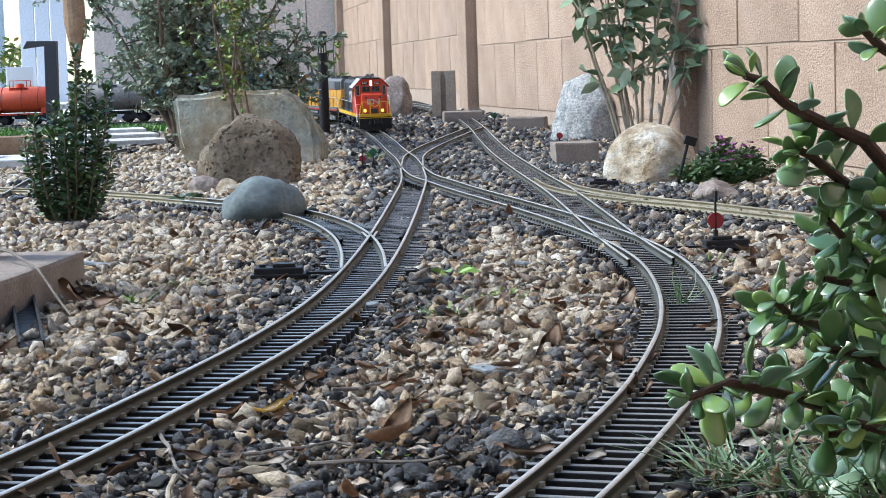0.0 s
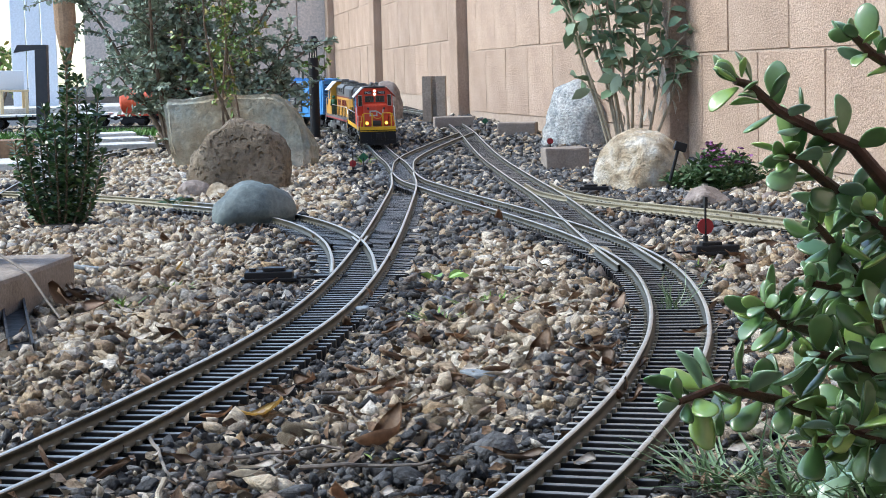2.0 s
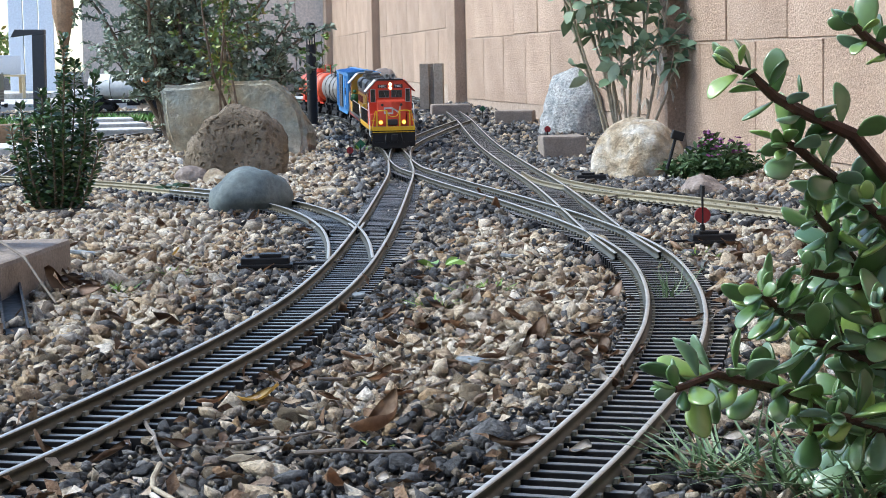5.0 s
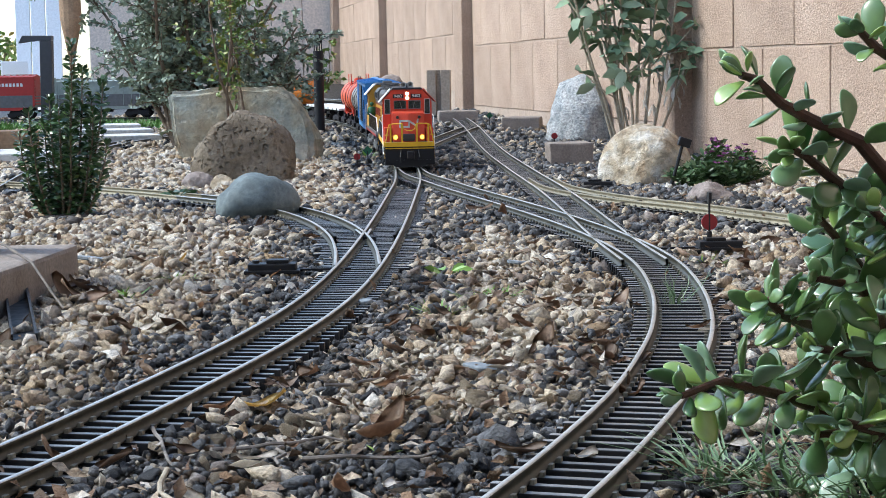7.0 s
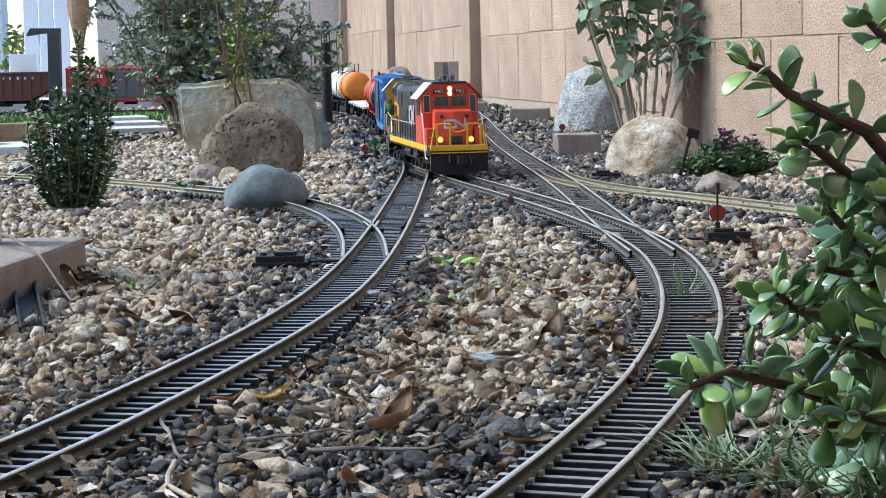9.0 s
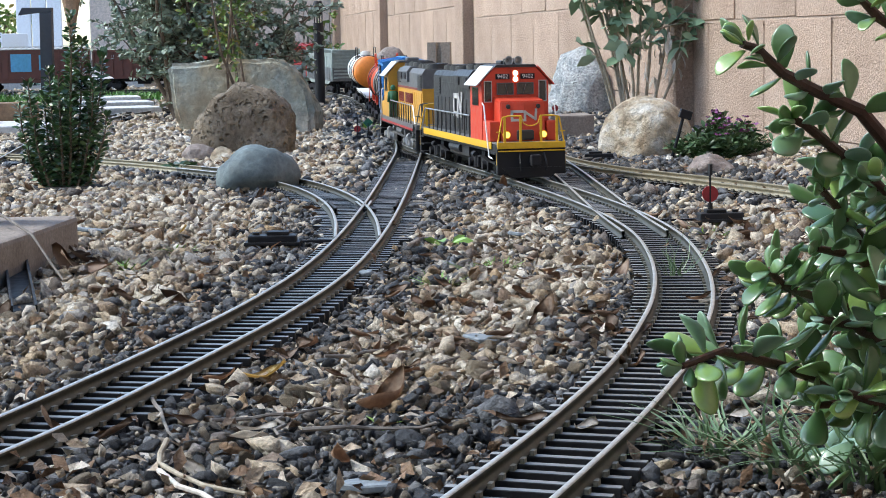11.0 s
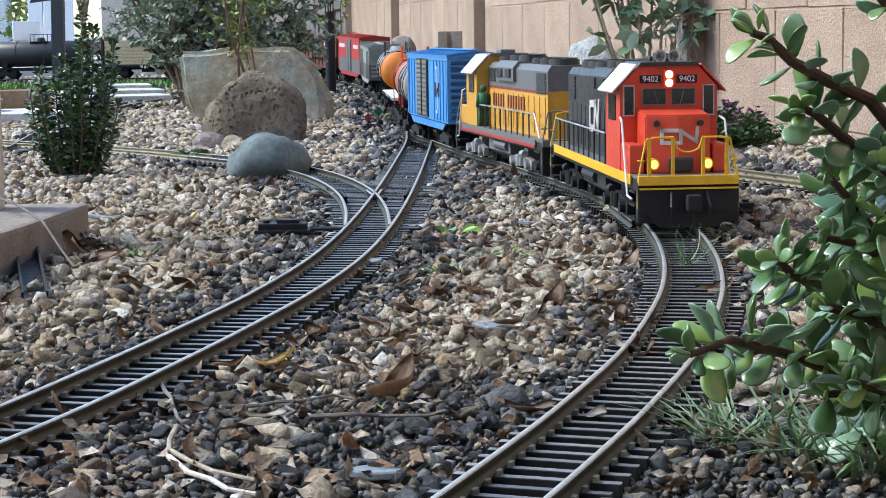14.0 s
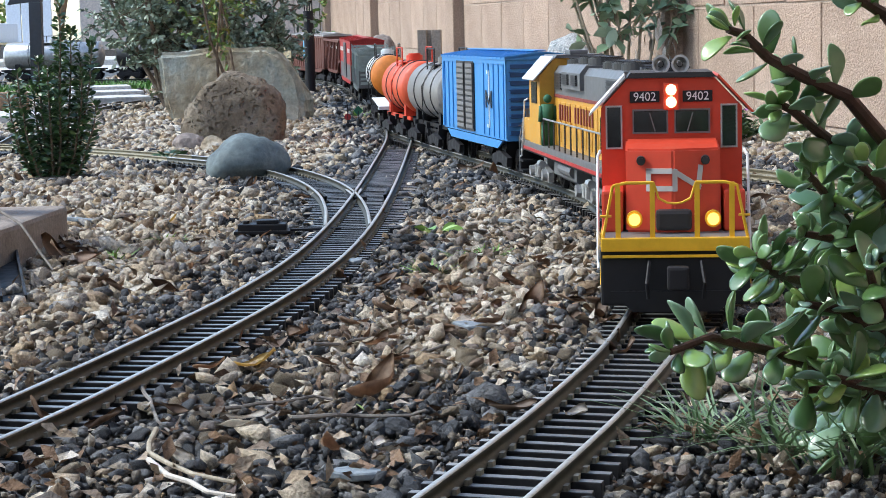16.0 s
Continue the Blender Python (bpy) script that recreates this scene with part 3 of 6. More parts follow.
# ---- train ----
M["red"] = paint("red", (0.62, 0.062, 0.028), 0.38, 0.12)
M["orange_red"] = paint("orange_red", (0.66, 0.1, 0.04), 0.4, 0.15)
M["charcoal"] = paint("charcoal", (0.035, 0.034, 0.036), 0.4, 0.25)
M["roof_grey"] = paint("roof_grey", (0.14, 0.14, 0.142), 0.45, 0.25)
M["yellow"] = paint("yellow", (0.78, 0.45, 0.02), 0.4, 0.15)
M["armour_yellow"] = paint("armour_yellow", (0.6, 0.31, 0.04), 0.42, 0.15)
M["white"] = paint("white", (0.75, 0.75, 0.73), 0.45, 0.12)
M["silver"] = paint("silver", (0.5, 0.5, 0.5), 0.35, 0.3, 90, 0.6)
M["blue"] = paint("blue", (0.07, 0.27, 0.6), 0.42, 0.15)
M["dark_blue"] = paint("dark_blue", (0.02, 0.075, 0.2), 0.5, 0.2)
M["tank_grey"] = paint("tank_grey", (0.23, 0.215, 0.2), 0.4, 0.3)
M["orange"] = paint("orange", (0.72, 0.22, 0.03), 0.4, 0.15)
M["green_grey"] = paint("green_grey", (0.3, 0.34, 0.31), 0.5, 0.2)
M["brown"] = paint("brown", (0.14, 0.05, 0.035), 0.55, 0.25)
M["planks"] = paint("planks", (0.62, 0.5, 0.3), 0.6, 0.25, 160)
M["light_blue"] = paint("light_blue", (0.14, 0.4, 0.6), 0.5, 0.2)
M["dark_red"] = paint("dark_red", (0.42, 0.035, 0.03), 0.45, 0.15)
M["letter_red"] = paint("letter_red", (0.22, 0.035, 0.025), 0.5, 0.2)
M["green_cloth"] = paint("green_cloth", (0.03, 0.12, 0.06), 0.7, 0.2)
M["signal_green"] = paint("signal_green", (0.02, 0.12, 0.06), 0.5, 0.2)
M["roof_light"] = paint("roof_light", (0.5, 0.48, 0.46), 0.5, 0.15)
M["door_slat"] = paint("door_slat", (0.19, 0.18, 0.175), 0.5, 0.25)
M["lens"] = glow("lens", (1.0, 0.78, 0.45), 1.5)
M["lens_amber"] = glow("lens_amber", (1.0, 0.5, 0.09), 1.1)
M["window_glass"] = material("window_glass", 0.08, 0.0, 0.8)[0]
M["window_glass"].node_tree.nodes["Principled BSDF"].inputs["Base Color"].default_value = (0.015, 0.02, 0.02, 1)

RUN = smooth_path(TRAIN_LINE, 0.01)
RUN_S = np.r_[0, np.cumsum(np.hypot(*np.diff(RUN, axis=0).T))]


def on_run(s):
    x, y = np.interp(s, RUN_S, RUN[:, 0]), np.interp(s, RUN_S, RUN[:, 1])
    return np.array([x, y, float(rise(y)) + RAIL_TOP])


START, SPEED = 9.700, 0.2873
TRAIN = []                  # thing, distance of its middle behind the front, half the distance between its trucks, turned round or not


WHEELS = []


def mirror_boxes(bm, x0, x1, y0, y1, z0, z1, bevel=0.0):
    box(bm, x0, x1, y0, y1, z0, z1, bevel)
    box(bm, -x1, -x0, y0, y1, z0, z1, bevel)


def truck(parent, y, mat, wheelbase=0.075, axles=2, frame_w=0.04, detail=True):
    """A truck: side frames, bolster, springs, and its wheels."""
    bm = bmesh.new()
    for sx in (-1, 1):
        x0, x1 = sorted((sx * frame_w, sx * (frame_w + 0.007)))
        prism(bm, [(y - wheelbase / 2 - 0.018, 0.022), (y - wheelbase / 2 - 0.014, 0.009), (y - wheelbase / 2 + 0.012, 0.009), (y - 0.012, 0.013), (y + 0.012, 0.013),
                   (y + wheelbase / 2 - 0.012, 0.009), (y + wheelbase / 2 + 0.014, 0.009), (y + wheelbase / 2 + 0.018, 0.022), (y, 0.03)], x0, x1, axis="x")
        if detail:
            for k in (-1, 1):
                rod(bm, (sx * (frame_w + 0.005), y + k * wheelbase / 2, 0.017), (sx * (frame_w + 0.013), y + k * wheelbase / 2, 0.017), 0.007, 10)
                rod(bm, (sx * (frame_w + 0.009), y + k * 0.008, 0.012), (sx * (frame_w + 0.009), y + k * 0.008, 0.028), 0.0035, 8)
            rod(bm, (sx * (frame_w + 0.009), y - 0.03, 0.03), (sx * (frame_w + 0.009), y - 0.012, 0.03), 0.005, 8)
    box(bm, -frame_w, frame_w, y - 0.012, y + 0.012, 0.018, 0.036)
    tr = part("truck", bm, mat, parent)
    for k in (-1, 1):
        for sx in (-1, 1):
            bm = bmesh.new()
            c = Vector((0, 0, 0))
            rod(bm, c - Vector((0.003, 0, 0)), c + Vector((0.003, 0, 0)), 0.0165, 20)
            rod(bm, c - Vector((sx * 0.0035, 0, 0)), c - Vector((sx * 0.0015, 0, 0)), 0.0185, 20)
            rod(bm, c, c + Vector((sx * 0.0045, 0, 0)), 0.006, 12)
            for a in range(5):
                an = a * 1.2566
                rod(bm, (sx * 0.003, 0.0105 * math.cos(an), 0.0105 * math.sin(an)), (sx * 0.0038, 0.0105 * math.cos(an), 0.0105 * math.sin(an)), 0.0025, 8)
            wh = part("wheel", bm, M["black_metal"], tr)
            wh.location = (sx * GAUGE / 2, y + k * wheelbase / 2, 0.0165)
            WHEELS.append(wh)
    return tr


def coupler(parent, y, way):
    bm = bmesh.new()
    box(bm, -0.004, 0.004, min(y, y + way * 0.016), max(y, y + way * 0.016), 0.026, 0.034, 0.001)
    box(bm, -0.009, 0.006, min(y + way * 0.012, y + way * 0.024), max(y + way * 0.012, y + way * 0.024), 0.022, 0.038, 0.002)
    part("coupler", bm, M["black_metal"], parent)


def lettering(parent, text, size, m, mat):
    cu = bpy.data.curves.new("writing", "FONT")
    cu.body, cu.size, cu.extrude, cu.align_x, cu.align_y = text, size, 0.0002, "CENTER", "CENTER"
    tmp = bpy.data.objects.new("writing", cu)
    scene.collection.objects.link(tmp)
    dg = bpy.context.evaluated_depsgraph_get()
    me = bpy.data.meshes.new_from_object(tmp.evaluated_get(dg))
    bpy.data.objects.remove(tmp)
    me.materials.clear()
    me.materials.append(mat)
    ob = new("writing", me)
    ob.parent = parent
    ob.matrix_local = m
    return ob


def stroke(bm, pts, w, y, thick=0.0006):
    """A broad painted stroke on a face that looks along y: points in x, z."""
    for (xa, za), (xb, zb) in zip(pts[:-1], pts[1:]):
        d = math.hypot(xb - xa, zb - za)
        m = Matrix.Translation(((xa + xb) / 2, y, (za + zb) / 2)) @ Matrix.Rotation(-math.atan2(zb - za, xb - xa), 4, "Y")
        box(bm, -d / 2 - w / 2, d / 2 + w / 2, -thick, thick, -w / 2, w / 2, m=m)


def side_stroke(bm, pts, w, x, thick=0.0006):
    for (ya, za), (yb, zb) in zip(pts[:-1], pts[1:]):
        d = math.hypot(yb - ya, zb - za)
        m = Matrix.Translation((x, (ya + yb) / 2, (za + zb) / 2)) @ Matrix.Rotation(math.atan2(zb - za, yb - ya), 4, "X")
        box(bm, -thick, thick, -d / 2 - w / 2, d / 2 + w / 2, -w / 2, w / 2, m=m)


def locomotive(label, cab, hood, hood_top, sill, truck_mat, lead=False):
    L = 0.305
    loco = tagged(new("locomotive"), label, "model locomotive", "model train cars")
    # frame, walkway and end plates
    bm = bmesh.new()
    box(bm, -0.05, 0.05, -L, L, 0.036, 0.0475, 0.001)
    for s in (-1, 1):
        y0, y1 = sorted((s * L, s * (L - 0.012)))
        box(bm, -0.052, 0.052, y0, y1, 0.006, 0.046, 0.002)
        prism(bm, [(-0.045, 0.016), (0.045, 0.016), (0.03, 0.002), (-0.03, 0.002)], s * (L + 0.002), s * (L - 0.01))
        for sx in (-1, 1):
            for k in range(3):
                x0, x1 = sorted((sx * 0.034, sx * 0.053))
                box(bm, x0, x1, min(s * (L - 0.012), s * (L - 0.042)), max(s * (L - 0.012), s * (L - 0.042)), 0.008 + 0.013 * k, 0.0105 + 0.013 * k)
    part("underframe", bm, M["black"], loco)
    bm = bmesh.new()
    mirror_boxes(bm, 0.0505, 0.0525, -L + 0.04, L - 0.04, 0.0405, 0.0505, 0.0005)
    for s in (-1, 1):
        y0, y1 = sorted((s * (L + 0.001), s * (L - 0.004)))
        box(bm, -0.0515, 0.0515, y0, y1, 0.0425, 0.0515, 0.0008)
        if lead:
            box(bm, -0.0505, 0.0505, min(s * (L + 0.0015), s * (L + 0.003)), max(s * (L + 0.0015), s * (L + 0.003)), 0.0385, 0.0402)
    part("sill", bm, sill, loco)
    bm = bmesh.new()
    box(bm, -0.0505, 0.0505, -L + 0.002, L - 0.004, 0.048, 0.0505)
    part("walkway", bm, M["roof_grey"], loco)
    # long hood
    bm = bmesh.new()
    prism(bm, [(-0.033, 0.0505), (0.033, 0.0505), (0.033, 0.112 if not lead else 0.128), (-0.033, 0.112 if not lead else 0.128)], -0.262, 0.126)
    hood_ob = part("hood", bm, hood, loco)
    bm = bmesh.new()
    zt = 0.1122 if not lead else 0.1282
    prism(bm, [(-0.033, zt), (0.033, zt), (0.033, 0.138), (0.027, 0.146), (-0.027, 0.146), (-0.033, 0.138)], -0.262, 0.126)
    prism(bm, [(-0.038, 0.121), (0.038, 0.121), (0.038, 0.14), (0.03, 0.149), (-0.03, 0.149), (-0.038, 0.14)], -0.07, 0.05)
    top = part("hood_top", bm, hood_top, loco)
    # doors and rivets on the hood's sides, grilles and vents
    for k in range(11):
        y = -0.25 + k * 0.033
        for sx in (-1, 1):
            bm = bmesh.new()
            xa, xb = sorted((sx * 0.033, sx * 0.0342))
            box(bm, xa, xb, y, y + 0.028, 0.056, 0.104, 0.0005)
            xa, xb = sorted((sx * 0.034, sx * 0.0352))
            box(bm, xa, xb, y + 0.022, y + 0.024, 0.076, 0.082)
            part("hood_door", bm, hood, hood_ob)
    for y0, y1, z0, z1 in ((-0.255, -0.2, 0.108, 0.136), (-0.055, -0.02, 0.126, 0.138), (0.0, 0.04, 0.126, 0.138), (0.072, 0.118, 0.118, 0.138)):
        out = 0.0382 if -0.07 < y0 < 0.05 else 0.0332
        for sx in (-1, 1):
            bm = bmesh.new()
            xa, xb = sorted((sx * out, sx * (out + 0.0008)))
            box(bm, xa, xb, y0, y1, z0, z1)
            xa, xb = sorted((sx * (out + 0.0008), sx * (out + 0.002)))
            for k in range(6):
                z = z0 + (k + 0.5) * (z1 - z0) / 6
                box(bm, xa, xb, y0 + 0.002, y1 - 0.002, z - 0.0008, z + 0.0008)
            part("grille", bm, M["charcoal"], top)
    for y in (-0.225, -0.175, -0.125, -0.04, 0.02, 0.095):
        bm = bmesh.new()
        z = 0.149 if -0.07 < y < 0.05 else 0.146
        rod(bm, (0, y, z), (0, y, z + 0.007), 0.0215, 24)
        rod(bm, (0, y, z + 0.007), (0, y, z + 0.0085), 0.0185, 24)
        for k in range(6):
            a = k * math.pi / 6
            rod(bm, (-0.02 * math.cos(a), y - 0.02 * math.sin(a), z + 0.0088), (0.02 * math.cos(a), y + 0.02 * math.sin(a), z + 0.0088), 0.0006, 5)
        part("roof_fan", bm, M["charcoal"], top)
    # cab
    bm = bmesh.new()
    outline = [(-0.052, 0.0505), (0.052, 0.0505), (0.052, 0.134), (0.032, 0.1545), (-0.032, 0.1545), (-0.052, 0.134)]
    prism(bm, outline, 0.126, 0.207)
    mirror_boxes(bm, 0.036, 0.0515, 0.207, 0.258, 0.0505, 0.079, 0.002)
    cab_ob = part("cab", bm, cab, loco)
    bm = bmesh.new()
    prism(bm, [(-0.033, 0.1548), (0.033, 0.1548), (0.03, 0.1585), (-0.03, 0.1585)], 0.122, 0.211)
    box(bm, -0.012, 0.012, 0.13, 0.165, 0.1585, 0.164, 0.002)
    part("cab_roof", bm, hood_top if not lead else M["charcoal"], cab_ob)
    for sx in (-1, 1):
        bm = bmesh.new()
        prism(bm, [(sx * 0.034, 0.1552), (sx * 0.0605, 0.1285), (sx * 0.0612, 0.1297), (sx * 0.035, 0.1568)], 0.122, 0.2105)
        # lead's left awning all white: the roof slope's sky reflection is painted in
        part("sunshade", bm, M["white"] if sx > 0 or not lead else M["red"], cab_ob, "white cab awning, partly painted sky reflection" if sx > 0 else "")
    # nose with a centre crease and a sloped top
    bm = bmesh.new()
    a = [(-0.034, 0.2072), (0.034, 0.2072), (0.034, 0.258), (0.0, 0.266), (-0.034, 0.258)]
    low = [bm.verts.new((x, y, 0.0505)) for x, y in a]
    high = [bm.verts.new((x, y if i < 2 else y - 0.006, 0.112 if i < 2 else 0.1075)) for i, (x, y) in enumerate(a)]
    bm.faces.new(low[::-1])
    bm.faces.new(high)
    for i in range(5):
        bm.faces.new((low[i], low[(i + 1) % 5], high[(i + 1) % 5], high[i]))
    bmesh.ops.recalc_face_normals(bm, faces=bm.faces[:])
    bmesh.ops.bevel(bm, geom=[e for e in bm.edges], offset=0.0015, segments=2, affect="EDGES")
    nose = part("nose", bm, cab, loco)
    for sx in (-1, 1):
        bm = bmesh.new()
        rod(bm, (sx * 0.023, 0.2545, 0.1), (sx * 0.023, 0.2585, 0.0995), 0.0032, 14)
        rod(bm, (sx * 0.023, 0.2585, 0.0995), (sx * 0.023, 0.26, 0.0995), 0.0022, 14)
        part("vent_cap", bm, M["charcoal"], nose)
        for x0, x1, z0, z1, nm in ((0.0035, 0.0275, 0.1165, 0.1315, "windscreen"), (0.0375, 0.0475, 0.106, 0.1345, "corner_window")):
            bm = bmesh.new()
            xa, xb = sorted((sx * x0, sx * x1))
            box(bm, xa, xb, 0.2072, 0.2082, z0, z1, 0.0003)
            w = part(nm, bm, M["window_glass"], cab_ob)
            bm = bmesh.new()
            t = 0.0012
            box(bm, xa - t, xb + t, 0.2072, 0.2092, z0 - t, z0)
            box(bm, xa - t, xb + t, 0.2072, 0.2092, z1, z1 + t)
            box(bm, xa - t, xa, 0.2072, 0.2092, z0, z1)
            box(bm, xb, xb + t, 0.2072, 0.2092, z0, z1)
            if nm == "windscreen":
                rod(bm, (sx * 0.012, 0.2096, 0.117), (sx * 0.016, 0.2096, 0.13), 0.0005, 5)
            part("window_frame", bm, M["silver"] if nm != "windscreen" else M["roof_grey"], w)
        bm = bmesh.new()
        xa, xb = sorted((sx * 0.052, sx * 0.0532))
        box(bm, xa, xb, 0.145, 0.185, 0.1, 0.126, 0.0004)
        part("side_window", bm, M["window_glass"], cab_ob)
        bm = bmesh.new()
        xa, xb = sorted((sx * 0.0085, sx * 0.0305))
        box(bm, xa, xb, 0.2072, 0.2088, 0.1375, 0.1455, 0.0004)
        board = part("number_board", bm, M["black"], cab_ob)
        if lead:
            lettering(board, "9402", 0.0085, Matrix.Translation(((xa + xb) / 2, 0.2091, 0.1414)) @ pose(0, 0, 0, 90, 0, 180), M["white"])
        if lead:
            bm = bmesh.new()
            rod(bm, (sx * 0.028, 0.263, 0.0602), (sx * 0.028, 0.269, 0.0602), 0.0058, 20)
            lamp = part("ditch_light", bm, M["yellow"], loco)
            bm = bmesh.new()
            rod(bm, (sx * 0.028, 0.2691, 0.0602), (sx * 0.028, 0.2702, 0.0602), 0.0042, 20)
            part("lens", bm, M["lens_amber"], lamp)
    bm = bmesh.new()
    box(bm, -0.006, 0.006, 0.2072, 0.21, 0.132, 0.151, 0.001)
    head = part("headlight_housing", bm, cab, cab_ob)
    for z in (0.1462, 0.1376):
        bm = bmesh.new()
        rod(bm, (0, 0.2101, z), (0, 0.2116, z), 0.0039, 20)
        part("headlight", bm, M["lens"] if lead else M["silver"], head)
    if lead:
        # anticlimber, centre gate shadow box, horns, handrails, painted strokes
        # dark box standing in for the shade behind the centre gate
        bm = bmesh.new()
        box(bm, -0.013, 0.013, 0.264, 0.272, 0.0525, 0.067, 0.003)
        part("bell_housing", bm, M["charcoal"], loco)
        for x in (-0.0072, 0.0072):
            bm = bmesh.new()
            rod(bm, (x, 0.168, 0.164), (x, 0.186, 0.164), 0.002, 12)
            rod(bm, (x, 0.186, 0.164), (x, 0.2, 0.164), 0.0025, 18, 0.0068, caps=False)
            rod(bm, (x, 0.2, 0.164), (x, 0.192, 0.164), 0.0062, 18, 0.003, caps=False)
            rim = [bm.verts.new((x + r * math.cos(a), 0.2004, 0.164 + r * math.sin(a))) for r in (0.0068, 0.0052) for a in np.arange(18) * math.pi / 9]
            for k in range(18):
                bm.faces.new((rim[k], rim[(k + 1) % 18], rim[18 + (k + 1) % 18], rim[18 + k]))
            part("horn", bm, M["roof_light"], cab_ob, "pale grey horn bell")
        bm = bmesh.new()
        box(bm, -0.01, 0.01, 0.172, 0.178, 0.158, 0.167, 0.001)
        part("horn_bracket", bm, M["charcoal"], cab_ob)
        stroke_mat = M["roof_light"]
        bm = bmesh.new()
        stroke(bm, [(0.0028, 0.0925), (0.0177, 0.0925), (0.0177, 0.0805), (-0.0012, 0.0805), (-0.0012, 0.092), (-0.018, 0.0815), (-0.0196, 0.0945)], 0.0036, 0.2668)
        for v in bm.verts:
            v.co.y -= 0.235 * abs(v.co.x) + 0.105 * (v.co.z - 0.0505)
        part("painted_mark", bm, stroke_mat, nose)
        for sx in (-1, 1):
            bm = bmesh.new()
            side_stroke(bm, [(-0.05, 0.108), (-0.075, 0.108), (-0.075, 0.08), (-0.05, 0.08)], 0.008, sx * 0.036)
            side_stroke(bm, [(-0.045, 0.078), (-0.04, 0.108), (-0.02, 0.08), (-0.015, 0.11)], 0.008, sx * 0.036)
            part("painted_mark", bm, stroke_mat, hood_ob)
    else:
        for sx in (-1, 1):
            xa, xb = sorted((sx * 0.0344, sx * 0.0357))
            for k in range(13):
                if k == 7:
                    continue
                bm = bmesh.new()
                box(bm, xa, xb, -0.13 + k * 0.0172, -0.124 + k * 0.0172, 0.083, 0.101)
                part("painted_bar", bm, M["letter_red"], hood_ob, "dark red lettering bar")
            bm = bmesh.new()
            xa, xb = sorted((sx * 0.0332, sx * 0.0338))
            box(bm, xa, xb, -0.262, 0.126, 0.1085, 0.1122)
            part("stripe", bm, M["letter_red"], hood_ob)
            bm = bmesh.new()
            xa, xb = sorted((sx * 0.0526, sx * 0.0532))
            box(bm, xa, xb, -L + 0.04, L - 0.04, 0.0395, 0.0435)
            part("stripe", bm, M["dark_red"], loco)
    # handrails
    rail_mat = M["yellow"] if lead else M["roof_grey"]
    for s in (1, -1):
        for sx in (-1, 1):
            bm = bmesh.new()
            y = s * (L - 0.003)
            pts = [(sx * 0.0515, y, 0.02), (sx * 0.0505, y, 0.05), (sx * 0.043, y, 0.086), (sx * 0.0345, y, 0.088), (sx * 0.0145, y, 0.088)]
            wire(bm, pts, 0.0011)
            for x in (0.0395, 0.0155):
                box(bm, sx * x - 0.0018, sx * x + 0.0018, y - 0.0008, y + 0.0008, 0.05, 0.088)
            wire(bm, [(sx * 0.0145, y, 0.088), (sx * 0.011, y, 0.0775), (sx * 0.005, y, 0.0745), (0, y, 0.074)], 0.0008)
            wire(bm, [(sx * 0.052, y, 0.066), (sx * 0.044, y, 0.066)], 0.0009)
            part("end_handrail", bm, rail_mat, loco)
    for sx in (-1, 1):
        x = sx * 0.0505
        ys = [0.11 - k * 0.037 for k in range(10)]
        for y in ys:
            bm = bmesh.new()
            rod(bm, (x, y, 0.044), (x, y, 0.083), 0.0011, 6)
            part("railing_post", bm, M["charcoal"], loco)
        bm = bmesh.new()
        wire(bm, [(x, y, 0.083) for y in ys] + [(x, -0.255, 0.083), (x, -0.285, 0.052)], 0.0011)
        part("railing", bm, M["silver"], loco)
        bm = bmesh.new()
        wire(bm, [(sx * 0.053, 0.215, 0.104), (sx * 0.0545, 0.232, 0.101), (sx * 0.0545, 0.262, 0.03), (sx * 0.0535, 0.28, 0.028)], 0.0012)
        part("grab_rail", bm, M["white"], loco)
    # fuel tank, trucks, couplers
    bm = bmesh.new()
    prism(bm, [(-0.03, 0.012), (0.03, 0.012), (0.044, 0.02), (0.044, 0.036), (-0.044, 0.036), (-0.044, 0.02)], -0.075, 0.075)
    rod(bm, (0.043, -0.06, 0.03), (0.043, 0.02, 0.03), 0.007, 12)
    rod(bm, (-0.043, -0.06, 0.03), (-0.043, 0.02, 0.03), 0.007, 12)
    part("fuel_tank", bm, M["charcoal"] if lead else M["roof_grey"], loco)
    for y in (-0.16, 0.16):
        truck(loco, y, truck_mat, 0.092)
    for s in (1, -1):
        coupler(loco, s * L, s)
        for sx in (-1, 1):
            bm = bmesh.new()
            wire(bm, [(sx * 0.018, s * (L + 0.002), 0.036), (sx * 0.02, s * (L + 0.012), 0.022), (sx * 0.019, s * (L + 0.01), 0.012)], 0.0013)
            part("brake_hose", bm, M["black"], loco)
    return loco


TRAIN.append((locomotive("red and black model diesel locomotive with lit headlamps", M["red"], M["charcoal"], M["charcoal"], M["yellow"], M["black_metal"], True), 0.315, 0.16, 0))
TRAIN.append((locomotive("yellow and grey model diesel locomotive coupled behind another", M["armour_yellow"], M["armour_yellow"], M["roof_grey"], M["roof_grey"], M["silver"]), 0.955, 0.16, 180))


